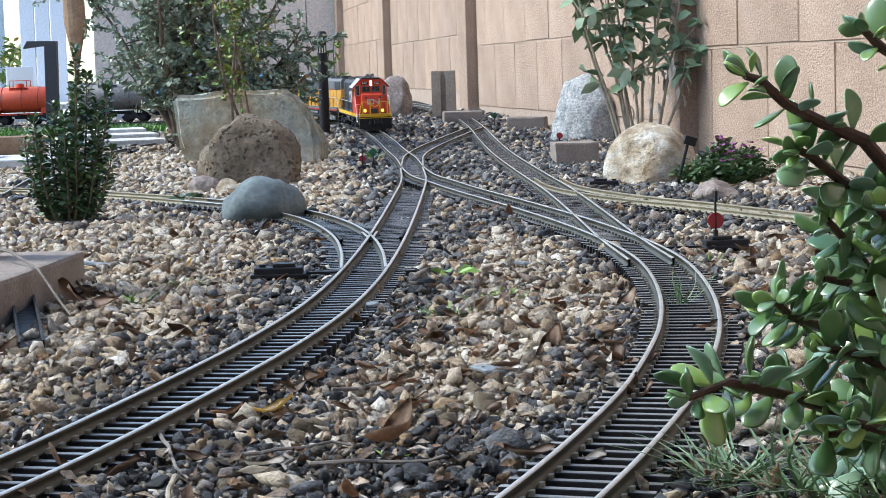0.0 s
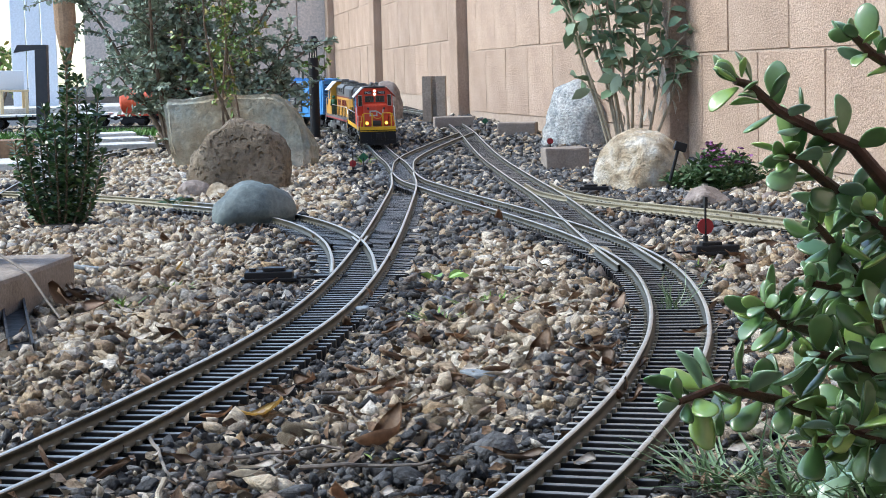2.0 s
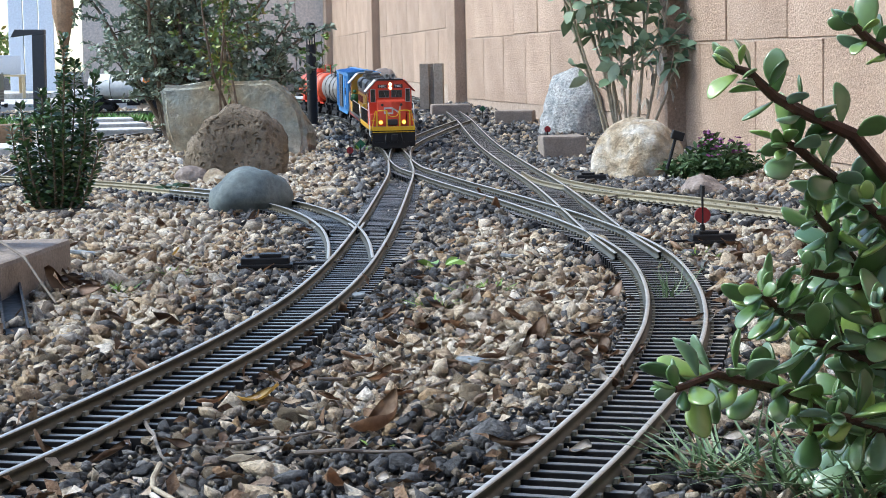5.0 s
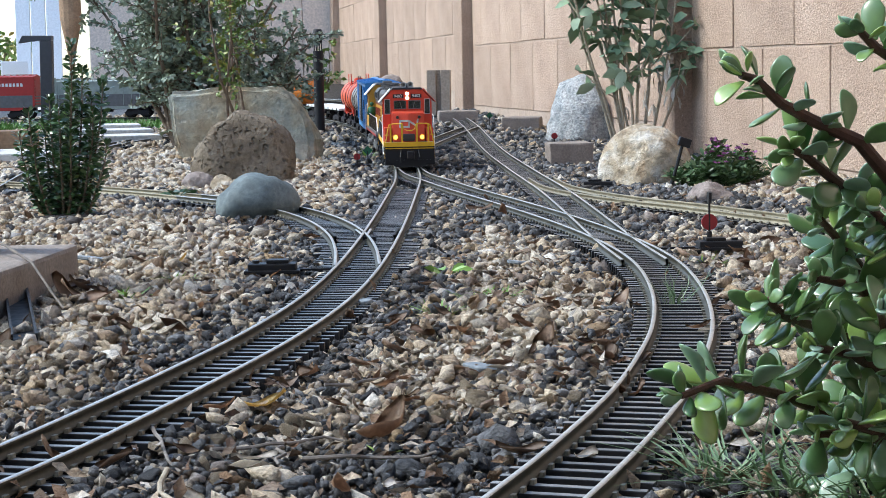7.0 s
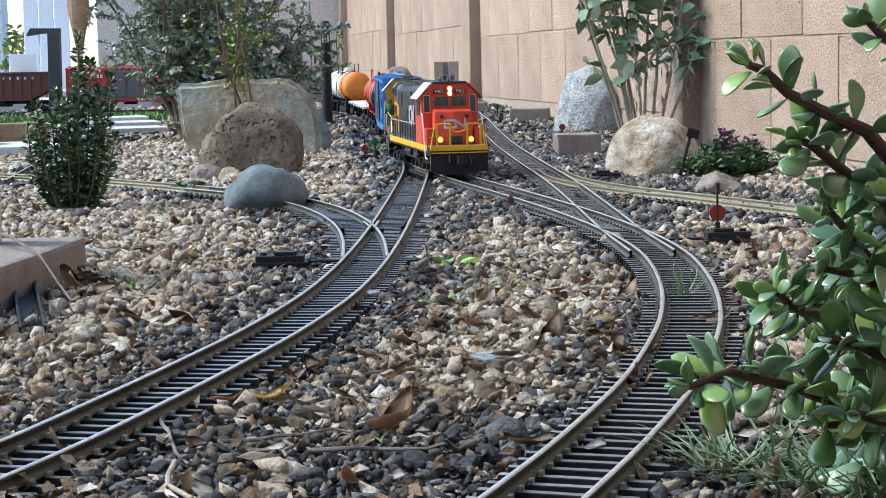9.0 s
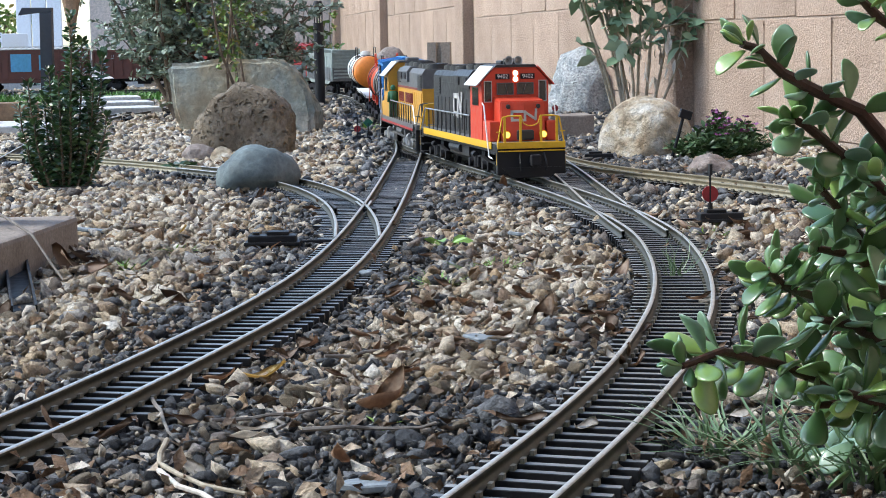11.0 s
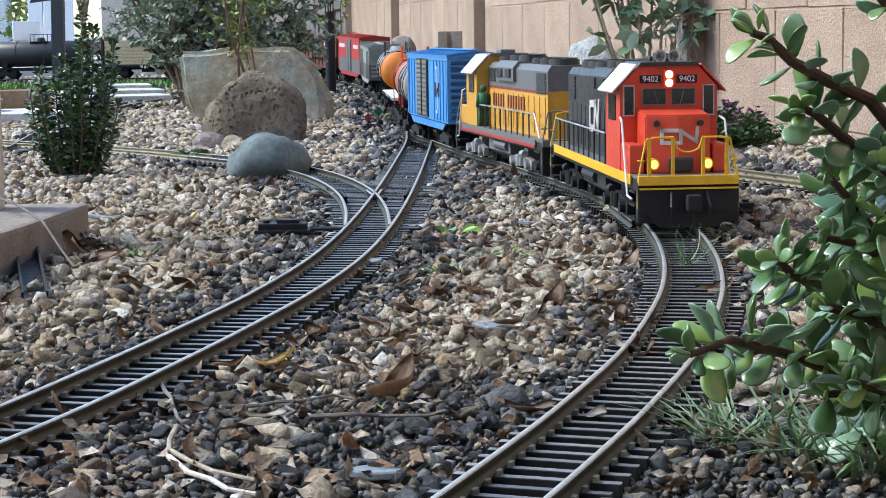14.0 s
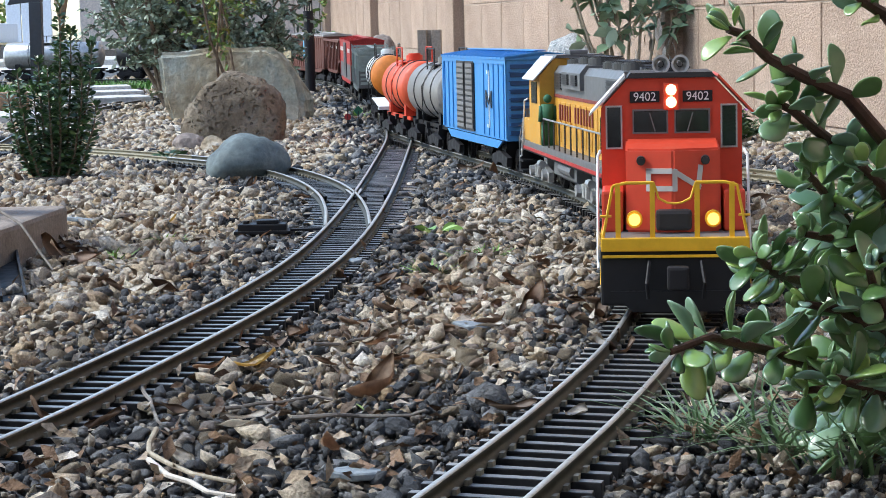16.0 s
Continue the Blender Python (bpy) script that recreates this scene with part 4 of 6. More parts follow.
def car_base(name, label, half, deck=0.04, category="model train car"):
    car = tagged(new(name), label, category, "model train cars")
    bm = bmesh.new()
    box(bm, -0.012, 0.012, -half + 0.004, half - 0.004, 0.028, deck, 0.001)
    for y in (-half + 0.05, 0, half - 0.05):
        box(bm, -0.04, 0.04, y - 0.006, y + 0.006, 0.03, deck)
    rod(bm, (0.02, -0.02, 0.028), (0.02, 0.03, 0.028), 0.009, 10)
    part("underframe", bm, M["black"], car)
    for y in (-half + 0.062, half - 0.062):
        truck(car, y, M["black_metal"], 0.06, detail=False)
    for s in (-1, 1):
        coupler(car, s * half, s)
    return car


def boxcar(label, half, side, lower, roof, door_mat, marks=None, end=None, ribs=0, height=0.158):
    car = car_base("boxcar", label, half)
    bm = bmesh.new()
    split = 0.085 if lower is not side else 0.042
    if lower is not side:
        box(bm, -0.049, 0.049, -half, half, 0.04, 0.0848, 0.001)
        part("lower_body", bm, lower, car)
        bm = bmesh.new()
    box(bm, -0.049, 0.049, -half, half, split, height - 0.008, 0.001)
    mirror_boxes(bm, 0.049, 0.0505, -half, half, height - 0.014, height - 0.007)
    body = part("body", bm, side, car)
    for sx in (-1, 1):
        posts = [(-half, -half + 0.008, 0.148, 0.0507), (half - 0.008, half, 0.148, 0.0507)]
        for k in range(ribs):
            y = -half + (k + 0.5) * 2 * half / ribs
            if abs(y) > 0.07:
                posts.append((y - 0.0012, y + 0.0012, 0.145, 0.0506))
        xa, xb = sorted((sx * 0.0491, sx * 0.0507))
        for y0, y1, top_z, _ in posts:
            bm = bmesh.new()
            box(bm, xa, xb, y0, y1, 0.045, top_z)
            part("side_post", bm, side, body)
        bm = bmesh.new()
        xa, xb = sorted((sx * 0.047, sx * 0.0497))
        prism(bm, [(-half + 0.03, 0.041), (half - 0.03, 0.041), (half - 0.06, 0.03), (-half + 0.06, 0.03)], xa, xb, axis="x")
        part("side_sill", bm, side, car)
    for s in (-1, 1):
        y0, y1 = sorted((s * half, s * (half + 0.0022)))
        for k in range(9):
            bm = bmesh.new()
            box(bm, -0.044, 0.044, y0, y1, 0.05 + k * 0.011, 0.056 + k * 0.011, 0.0008)
            part("end_rib", bm, end or side, body)
        for k in range(8):
            bm = bmesh.new()
            z = 0.05 + 0.012 * k
            wire(bm, [(0.03, s * (half + 0.001), z), (0.03, s * (half + 0.004), z), (0.046, s * (half + 0.004), z), (0.046, s * (half + 0.001), z)], 0.0006, 5)
            part("ladder_rung", bm, end or side, body)
    bm = bmesh.new()
    prism(bm, [(-0.0515, height - 0.008), (0.0515, height - 0.008), (0.0515, height - 0.005), (0, height + 0.001), (-0.0515, height - 0.005)], -half - 0.002, half + 0.002)
    n = int(half / 0.0125)
    for k in range(n + 1):
        y = -half + k * 2 * half / n
        for sx in (-1, 1):
            prism(bm, [(sx * 0.052, height - 0.007), (sx * 0.052, height - 0.0035), (0, height + 0.0028), (0, height - 0.003)], y - 0.002, y + 0.002)
    box(bm, -0.008, 0.008, -half, half, height + 0.003, height + 0.0045)
    part("roof", bm, roof, car)
    if door_mat:
        for sx in (-1, 1):
            plug = door_mat is M["charcoal"]
            wide = 0.06 if plug else 0.05
            for y0 in ((-0.108, -0.044) if plug else (-0.052, 0.002)):
                bm = bmesh.new()
                xa, xb = sorted((sx * 0.0492, sx * 0.0515))
                box(bm, xa, xb, y0, y0 + wide, 0.046, 0.146)
                wire(bm, [(sx * 0.0522, y0 + wide - 0.003, 0.05), (sx * 0.0522, y0 + wide - 0.003, 0.144)], 0.0008, 5)
                door = part("door", bm, door_mat, car)
                for j in range(12):
                    z = 0.049 + j * 0.008
                    xc, xd = sorted((sx * 0.0515, sx * 0.0528))
                    bm = bmesh.new()
                    box(bm, xc, xd, y0 + 0.006, y0 + wide - 0.006, z, z + 0.0052, 0.0006)
                    part("slat", bm, M["door_slat"] if plug else door_mat, door)
    if marks:
        marks(car)
    return car


def blue_marks(car):
    for sx in (-1, 1):
        bm = bmesh.new()
        k = sx
        side_stroke(bm, [(0.105, 0.132), (0.115, 0.132), (0.115, 0.058), (0.105, 0.058)], 0.005, k * 0.0497)
        part("painted_mark", bm, M["white"], car)
        bm = bmesh.new()
        side_stroke(bm, [(0.098, 0.105), (0.098, 0.085)], 0.004, k * 0.0506)
        side_stroke(bm, [(0.132, 0.105), (0.132, 0.085)], 0.004, k * 0.0506)
        side_stroke(bm, [(0.098, 0.105), (0.115, 0.09), (0.132, 0.105)], 0.003, k * 0.0506)
        part("painted_mark", bm, M["charcoal"], car)


def bars_marks(mat, z0, z1, spans):
    def f(car):
        bm = bmesh.new()
        for y0, y1 in spans:
            n = max(1, int((y1 - y0) / 0.014))
            for k in range(n):
                y = y0 + k * (y1 - y0) / n
                mirror_boxes(bm, 0.0492, 0.0502, y, y + 0.009, z0, z1)
        part("painted_bars", bm, mat, car, "lettering bars")
    return f


def patch_marks(car):
    bm = bmesh.new()
    for y0, y1, z0, z1 in ((-0.06, 0.02, 0.07, 0.135), (0.05, 0.1, 0.075, 0.13)):
        mirror_boxes(bm, 0.0508, 0.0514, y0, y1, z0, z1, 0.0002)
    part("painted_mark", bm, M["light_blue"], car)


TRAIN.append((boxcar("bright blue model boxcar with dark slatted doors", 0.225, M["blue"], M["blue"], M["blue"], M["charcoal"], blue_marks, M["dark_blue"], 14), 1.545, 0.165, 0))


def tank_car(label, half, shell, cap, band=None, rails_mat=None):
    car = car_base("tank_car", label, half)
    r, zc = 0.047, 0.09

    def shell_piece(y0, y1, mat, name, cap_front=False, cap_back=False):
        bm = bmesh.new()
        prof = []
        if cap_back:
            prof += [(y0 - 0.016, 0.001), (y0 - 0.0145, 0.02), (y0 - 0.009, 0.036), (y0 - 0.002, 0.0455)]
        prof += [(y0, r), (y1, r)]
        if cap_front:
            prof += [(y1 + 0.002, 0.0455), (y1 + 0.009, 0.036), (y1 + 0.0145, 0.02), (y1 + 0.016, 0.001)]
        rings = []
        for y, q in prof:
            rings.append([bm.verts.new((q * math.cos(a), y, zc + q * math.sin(a))) for a in np.arange(32) * math.pi / 16])
        for a, b in zip(rings[:-1], rings[1:]):
            for i in range(32):
                bm.faces.new((a[i], a[(i + 1) % 32], b[(i + 1) % 32], b[i]))
        bmesh.ops.recalc_face_normals(bm, faces=bm.faces[:])
        return part(name, bm, mat, car, smooth=True)
    h = half - 0.02
    shell_piece(-h, h * 0.3 if band else h, shell, "tank", not band, True)
    if band:
        shell_piece(h * 0.3, h, cap, "tank_end", True, False)
    for y in (-h * 0.5, h * 0.1, h * 0.6):
        bm = bmesh.new()
        for i in range(24):
            a, b = i * math.pi / 12, (i + 1) * math.pi / 12
            rod(bm, (math.cos(a) * (r + 0.0008), y, zc + math.sin(a) * (r + 0.0008)), (math.cos(b) * (r + 0.0008), y, zc + math.sin(b) * (r + 0.0008)), 0.0012, 5)
        part("strap", bm, M["charcoal"], car)
    bm = bmesh.new()
    rod(bm, (0, 0, zc + r - 0.003), (0, 0, zc + r + 0.01), 0.016, 20)
    rod(bm, (0, 0, zc + r + 0.01), (0, 0, zc + r + 0.013), 0.012, 16)
    part("hatch", bm, rails_mat or shell, car)
    z = zc + r - 0.004
    for sx in (-1, 1):
        bm = bmesh.new()
        box(bm, min(sx * 0.018, sx * 0.03), max(sx * 0.018, sx * 0.03), -0.035, 0.035, z, z + 0.0025)
        for y in (-0.034, 0.034):
            rod(bm, (sx * 0.029, y, z - 0.02), (sx * 0.029, y, z + 0.028), 0.0016, 6)
        wire(bm, [(sx * 0.029, -0.034, z + 0.028), (sx * 0.029, 0.034, z + 0.028)], 0.0012)
        part("platform", bm, rails_mat or M["charcoal"], car)
        bm = bmesh.new()
        wire(bm, [(sx * 0.048, 0.02, 0.04), (sx * 0.05, 0.02, 0.1), (sx * 0.029, 0.02, z)], 0.0009)
        part("ladder", bm, rails_mat or M["charcoal"], car)
    bm = bmesh.new()
    for y in (-h * 0.75, h * 0.75):
        prism(bm, [(-0.036, 0.04), (0.036, 0.04), (0.036, 0.062), (0.018, 0.05), (-0.018, 0.05), (-0.036, 0.062)], y - 0.01, y + 0.01)
    for sx in (-1, 1):
        box(bm, min(sx * 0.03, sx * 0.034), max(sx * 0.03, sx * 0.034), -half, half, 0.034, 0.04)
    part("saddle", bm, rails_mat or M["black"], car)
    return car


TRAIN.append((tank_car("dark grey model tank car with black straps", 0.165, M["tank_grey"], M["tank_grey"]), 1.975, 0.105, 0))
TRAIN.append((tank_car("orange-red model tank car with red railings", 0.15, M["orange_red"], M["orange_red"], None, M["red"]), 2.325, 0.095, 0))


def flat_car(label, half, load=False):
    car = car_base("flat_car", label, half)
    bm = bmesh.new()
    box(bm, -0.05, 0.05, -half, half, 0.04, 0.047, 0.001)
    part("deck", bm, M["white"] if not load else M["charcoal"], car)
    bm = bmesh.new()
    for k in range(8):
        y = -half + (k + 0.5) * half / 4
        mirror_boxes(bm, 0.05, 0.052, y - 0.002, y + 0.002, 0.036, 0.047)
    part("stake_pocket", bm, M["charcoal"], car)
    if load:
        for r in range(7):
            bm = bmesh.new()
            box(bm, -0.043, 0.043, -half + 0.02, half - 0.02, 0.0475 + r * 0.0125, 0.0592 + r * 0.0125, 0.0008)
            part("plank", bm, M["planks"], car)
        for s in (-1, 1):
            bm = bmesh.new()
            y0, y1 = sorted((s * (half - 0.015), s * (half - 0.006)))
            box(bm, -0.045, 0.045, y0, y1, 0.047, 0.15, 0.001)
            part("bulkhead", bm, M["charcoal"], car)
    return car


TRAIN.append((flat_car("low model flat car with an empty white deck", 0.26), 2.77, 0.19, 0))
TRAIN.append((tank_car("white model tank car with an orange end", 0.18, M["white"], M["orange"], True), 3.27, 0.12, 0))
TRAIN.append((boxcar("grey-green low model covered wagon", 0.19, M["green_grey"], M["roof_grey"], M["green_grey"], None, None, None, 12, 0.138), 3.98, 0.13, 0))
TRAIN.append((boxcar("red and grey model boxcar with white lettering bars", 0.24, M["dark_red"], M["roof_grey"], M["dark_red"], M["roof_grey"], bars_marks(M["white"], 0.118, 0.13, ((-0.22, -0.09), (0.1, 0.2)))), 4.49, 0.17, 0))


def hopper(label, half, mat):
    car = car_base("hopper_car", label, half)
    bm = bmesh.new()
    prism(bm, [(-half, 0.142), (half, 0.142), (half, 0.085), (half * 0.55, 0.04), (-half * 0.55, 0.04), (-half, 0.085)], -0.049, 0.049, axis="x")
    body = part("body", bm, mat, car)
    bm = bmesh.new()
    for k in range(11):
        y = -half + 0.006 + k * (2 * half - 0.012) / 10
        z0 = 0.085 if abs(y) > half * 0.8 else 0.05
        mirror_boxes(bm, 0.049, 0.0525, y - 0.0025, y + 0.0025, z0, 0.142)
    mirror_boxes(bm, 0.049, 0.0535, -half, half, 0.138, 0.145)
    part("rib", bm, mat, body)
    bm = bmesh.new()
    for k in range(9):
        y = -half * 0.6 + k * half * 0.15
        mirror_boxes(bm, 0.0492, 0.0498, y, y + 0.008, 0.118, 0.127)
    part("painted_bars", bm, M["white"], body)
    return car


TRAIN.append((hopper("brown ribbed model hopper car", 0.19, M["brown"]), 4.98, 0.13, 0))
TRAIN.append((boxcar("brown model boxcar with light blue paint patches", 0.225, M["brown"], M["brown"], M["roof_light"], None, patch_marks, None, 16), 5.43, 0.16, 0))
TRAIN.append((flat_car("black model flat car loaded with pale planks", 0.18, True), 5.87, 0.12, 0))
TRAIN.append((tank_car("black model tank car", 0.2, M["charcoal"], M["charcoal"]), 6.29, 0.13, 0))
TRAIN.append((tank_car("silver model tank car", 0.2, M["silver"], M["silver"]), 6.73, 0.13, 0))


def figurine():
    """A small standing toy driver, one plain mesh."""
    bm = bmesh.new()
    for sx in (-1, 1):
        rod(bm, (sx * 0.0045, 0, 0), (sx * 0.004, 0, 0.03), 0.0042, 8)
        rod(bm, (sx * 0.0095, 0, 0.03), (sx * 0.008, 0, 0.05), 0.003, 8)
    rod(bm, (0, 0, 0.028), (0, 0, 0.052), 0.0075, 10, 0.0085)
    s = bmesh.ops.create_uvsphere(bm, u_segments=10, v_segments=8, radius=0.0055)
    bmesh.ops.translate(bm, vec=(0, 0, 0.059), verts=s["verts"])
    ob = part("figurine", bm, M["green_cloth"], smooth=True)
    return tagged(ob, "small green plastic toy driver standing beside the cab", "figurine")


DRIVER = figurine()


# ---- plants ----
def leaf_material(name, lo, hi, back, rough=0.4, spec=0.5, sub=0.0, vein=40.0, island=True, bloom_sheen=None):
    m, nt, b = material(name, rough, 0, spec)
    src = nt.nodes.new("ShaderNodeNewGeometry").outputs["Random Per Island"] if island else nt.nodes.new("ShaderNodeObjectInfo").outputs["Random"]
    r = ramp_node(nt, [(0.0, lo), (0.7, hi), (1.0, back)] if bloom_sheen is None else [(0.0, lo), (0.45, hi), (0.62, bloom_sheen), (0.78, hi), (1.0, back)])
    nt.links.new(src, r.inputs["Fac"])
    n = noise_node(nt, vein, 4)
    r2 = ramp_node(nt, [(0.3, (0.75, 0.75, 0.75)), (0.7, (1.15, 1.15, 1.15))])
    nt.links.new(n.outputs["Fac"], r2.inputs["Fac"])
    nt.links.new(mixed(nt, 0.7, r.outputs["Color"], r2.outputs["Color"], "MULTIPLY"), b.inputs["Base Color"])
    if sub:
        b.inputs["Subsurface Weight"].default_value = sub
        b.inputs["Subsurface Radius"].default_value = (0.002, 0.004, 0.001)
        b.inputs["Subsurface Scale"].default_value = 1.0
    return m


# bluish stop: waxy bloom with pale sky highlights painted into some leaves
M["jade"] = leaf_material("jade", (0.06, 0.13, 0.04), (0.125, 0.225, 0.065), (0.3, 0.43, 0.09), 0.3, 1.0, 0.1, 120, False, (0.24, 0.36, 0.29))
M["jade_stem"] = rough_surface("jade_stem", [(0.05, 0.022, 0.016), (0.1, 0.045, 0.03)], 60, 300, 0.6, 0.5, 0.001)
M["shrub"] = leaf_material("shrub", (0.03, 0.07, 0.03), (0.06, 0.125, 0.042), (0.14, 0.21, 0.07), 0.28, 0.6)
M["olive"] = leaf_material("olive", (0.19, 0.24, 0.17), (0.31, 0.37, 0.27), (0.46, 0.51, 0.4), 0.5, 0.4)
M["bright_leaf"] = leaf_material("bright_leaf", (0.1, 0.17, 0.04), (0.2, 0.3, 0.07), (0.42, 0.3, 0.08), 0.45, 0.4)
M["sage"] = leaf_material("sage", (0.17, 0.26, 0.15), (0.29, 0.4, 0.25), (0.42, 0.52, 0.38), 0.6, 0.35)
M["flower_leaf"] = leaf_material("flower_leaf", (0.04, 0.09, 0.03), (0.08, 0.15, 0.05), (0.12, 0.17, 0.08), 0.5)
M["flower"] = leaf_material("flower", (0.2, 0.05, 0.18), (0.32, 0.1, 0.28), (0.16, 0.07, 0.13), 0.6)
M["weed"] = leaf_material("weed", (0.11, 0.19, 0.085), (0.2, 0.3, 0.15), (0.33, 0.42, 0.26), 0.5)
M["fresh"] = leaf_material("fresh", (0.16, 0.3, 0.05), (0.25, 0.42, 0.08), (0.35, 0.5, 0.14), 0.45)
M["lawn"] = leaf_material("lawn", (0.08, 0.18, 0.03), (0.13, 0.28, 0.05), (0.2, 0.35, 0.08), 0.5)
M["dry_leaf"] = rough_surface("dry_leaf", [(0.12, 0.07, 0.045), (0.22, 0.14, 0.09), (0.34, 0.24, 0.16)], 45, 300, 0.55, 0.4, 0.001, 0, 0.5)
M["yellow_leaf"] = rough_surface("yellow_leaf", [(0.5, 0.32, 0.1), (0.62, 0.48, 0.2)], 60, 300, 0.55, 0.3, 0.001)
M["pale_leaf"] = rough_surface("pale_leaf", [(0.5, 0.44, 0.36), (0.68, 0.63, 0.56)], 60, 300, 0.6, 0.3, 0.001)
M["sage_stem"] = rough_surface("sage_stem", [(0.3, 0.25, 0.18), (0.46, 0.4, 0.3)], 60, 300, 0.9, 0.5, 0.001)
M["bark"] = rough_surface("bark", [(0.13, 0.09, 0.06), (0.25, 0.19, 0.14)], 40, 200, 0.9, 0.8, 0.003)
M["grey_twig"] = rough_surface("grey_twig", [(0.14, 0.12, 0.105), (0.27, 0.24, 0.21)], 60, 300, 0.9, 0.6, 0.001)


def blade(length, width, fold=0.18, bend=0.2, n=3):
    """One small leaf, pointing along +y: an array of vertices and triangles."""
    rows = [(0.0, 0.08), (0.3, 0.85), (0.65, 1.0), (1.0, 0.05)] if n == 3 else [(0.0, 0.1), (0.5, 1.0), (1.0, 0.05)]
    v, f = [], []
    for s, w in rows:
        y, z = s * length, -bend * length * s * s
        h = w * width / 2
        v += [(-h, y, z + fold * h), (0, y, z), (h, y, z + fold * h)]
    for i in range(len(rows) - 1):
        a = i * 3
        for o in (0, 1):
            f += [(a + o, a + o + 1, a + o + 4), (a + o, a + o + 4, a + o + 3)]
    return np.array(v), np.array(f)


def leaf_cloud(name, places, shape, mat, parent, seed, jitter=0.25):
    """Many leaves joined: places hold a position, a direction and a size each."""
    rng = random.Random(seed)
    v0, f0 = shape
    vs, fs = [], []
    for i, (p, d, s) in enumerate(places):
        q = Vector(d).normalized().to_track_quat("Y", "Z").to_matrix()
        q = q @ Matrix.Rotation(rng.uniform(-1.2, 1.2), 3, "Y") @ Matrix.Rotation(rng.uniform(-jitter, jitter), 3, "X")
        vs.append(v0 * s @ np.array(q).T + np.array(p))
        fs.append(f0 + i * len(v0))
    ob = new(name, raw_mesh(name, np.vstack(vs), np.vstack(fs), mat, True))
    ob.parent = parent
    return ob


def limb(bm, pts, r0, r1, sides=7):
    """A tapering tube through points, in one piece."""
    pts = [Vector(p) for p in pts]
    n = len(pts) - 1
    rings = []
    for i, p in enumerate(pts):
        d = (pts[min(i + 1, n)] - pts[max(i - 1, 0)]).normalized()
        q = d.to_track_quat("Z", "Y").to_matrix()
        r = r0 + (r1 - r0) * i / n
        rings.append([bm.verts.new(p + q @ Vector((r * math.cos(a), r * math.sin(a), 0))) for a in np.arange(sides) * 2 * math.pi / sides])
    for a, b in zip(rings[:-1], rings[1:]):
        for i in range(sides):
            bm.faces.new((a[i], a[(i + 1) % sides], b[(i + 1) % sides], b[i]))
    bm.faces.new(rings[0][::-1])
    bm.faces.new(rings[-1])


def wander(rng, start, way, length, steps, sway, up=0.0):
    pts, p, d = [Vector(start)], Vector(start), Vector(way).normalized()
    for _ in range(steps):
        d = (d + Vector((rng.gauss(0, sway), rng.gauss(0, sway), rng.gauss(0, sway) + up))).normalized()
        p = p + d * (length / steps)
        pts.append(p.copy())
    return pts


def along(pts, t):
    k = t * (len(pts) - 1)
    i = min(int(k), len(pts) - 2)
    return pts[i].lerp(pts[i + 1], k - i), (pts[i + 1] - pts[i]).normalized()


# upright dark shrub
def dark_shrub():
    rng = random.Random(21)
    base = Vector((-0.575, 2.84, 0.0))
    thing = tagged(new("shrub"), "small upright dark green shrub with glossy leaves in gravel", "shrub")
    tips = [(0.022, 0.0, 0.275), (0.073, 0.01, 0.215), (0.035, 0.02, 0.235), (0.0, -0.02, 0.175), (-0.02, 0.0, 0.19), (-0.035, 0.02, 0.15), (0.06, -0.02, 0.17), (-0.055, -0.01, 0.17),
            (-0.075, 0.0, 0.135), (-0.045, -0.02, 0.11), (0.05, 0.02, 0.19), (0.02, -0.03, 0.14), (0.08, -0.01, 0.12), (-0.065, 0.02, 0.15), (0.012, 0.02, 0.21), (0.065, 0.0, 0.08), (-0.06, -0.02, 0.07), (-0.01, 0.03, 0.16)]
    places = []
    for x, y, z in tips:
        x *= 0.88
        a = base + Vector((x * 0.22, y * 0.4, -0.01))
        b = base + Vector((x, y, z))
        mid = a.lerp(b, 0.5) + Vector((x * 0.16, rng.uniform(-0.01, 0.01), 0))
        pts = [a, a.lerp(mid, 0.5) + Vector((x * 0.1, 0, 0)), mid, mid.lerp(b, 0.5) + Vector((x * 0.05, 0, 0)), b]
        bm = bmesh.new()
        limb(bm, pts, 0.0028, 0.0009, 5)
        part("stem", bm, M["bark"], thing)
        n = int(z * 800)
        for k in range(n):
            t = 0.1 + 0.9 * k / n
            p, d = along(pts, t)
            ang = k * 2.4
            out = Vector((math.cos(ang), math.sin(ang), rng.uniform(0.15, 0.9) + 0.8 * (t > 0.93)))
            places.append((p + out * 0.002, out, rng.uniform(0.65, 1.1)))
            if t > 0.15 and rng.random() < 0.16:
                s = p + Vector((rng.gauss(0, 0.007), rng.gauss(0, 0.007), rng.gauss(0, 0.008)))
                places.append((s, (rng.gauss(0, 1), rng.gauss(0, 1), rng.uniform(0, 1)), rng.uniform(0.7, 1.15)))
    leaf_cloud("foliage", places, blade(0.0135, 0.0062), M["shrub"], thing, 3)
    bm = bmesh.new()
    bmesh.ops.create_cone(bm, cap_ends=True, segments=24, radius1=0.085, radius2=0.05, depth=0.02)
    mound = part("soil_mound", bm, M["soil"], thing)
    mound.location = (base.x + 0.005, base.y, 0.001)


dark_shrub()


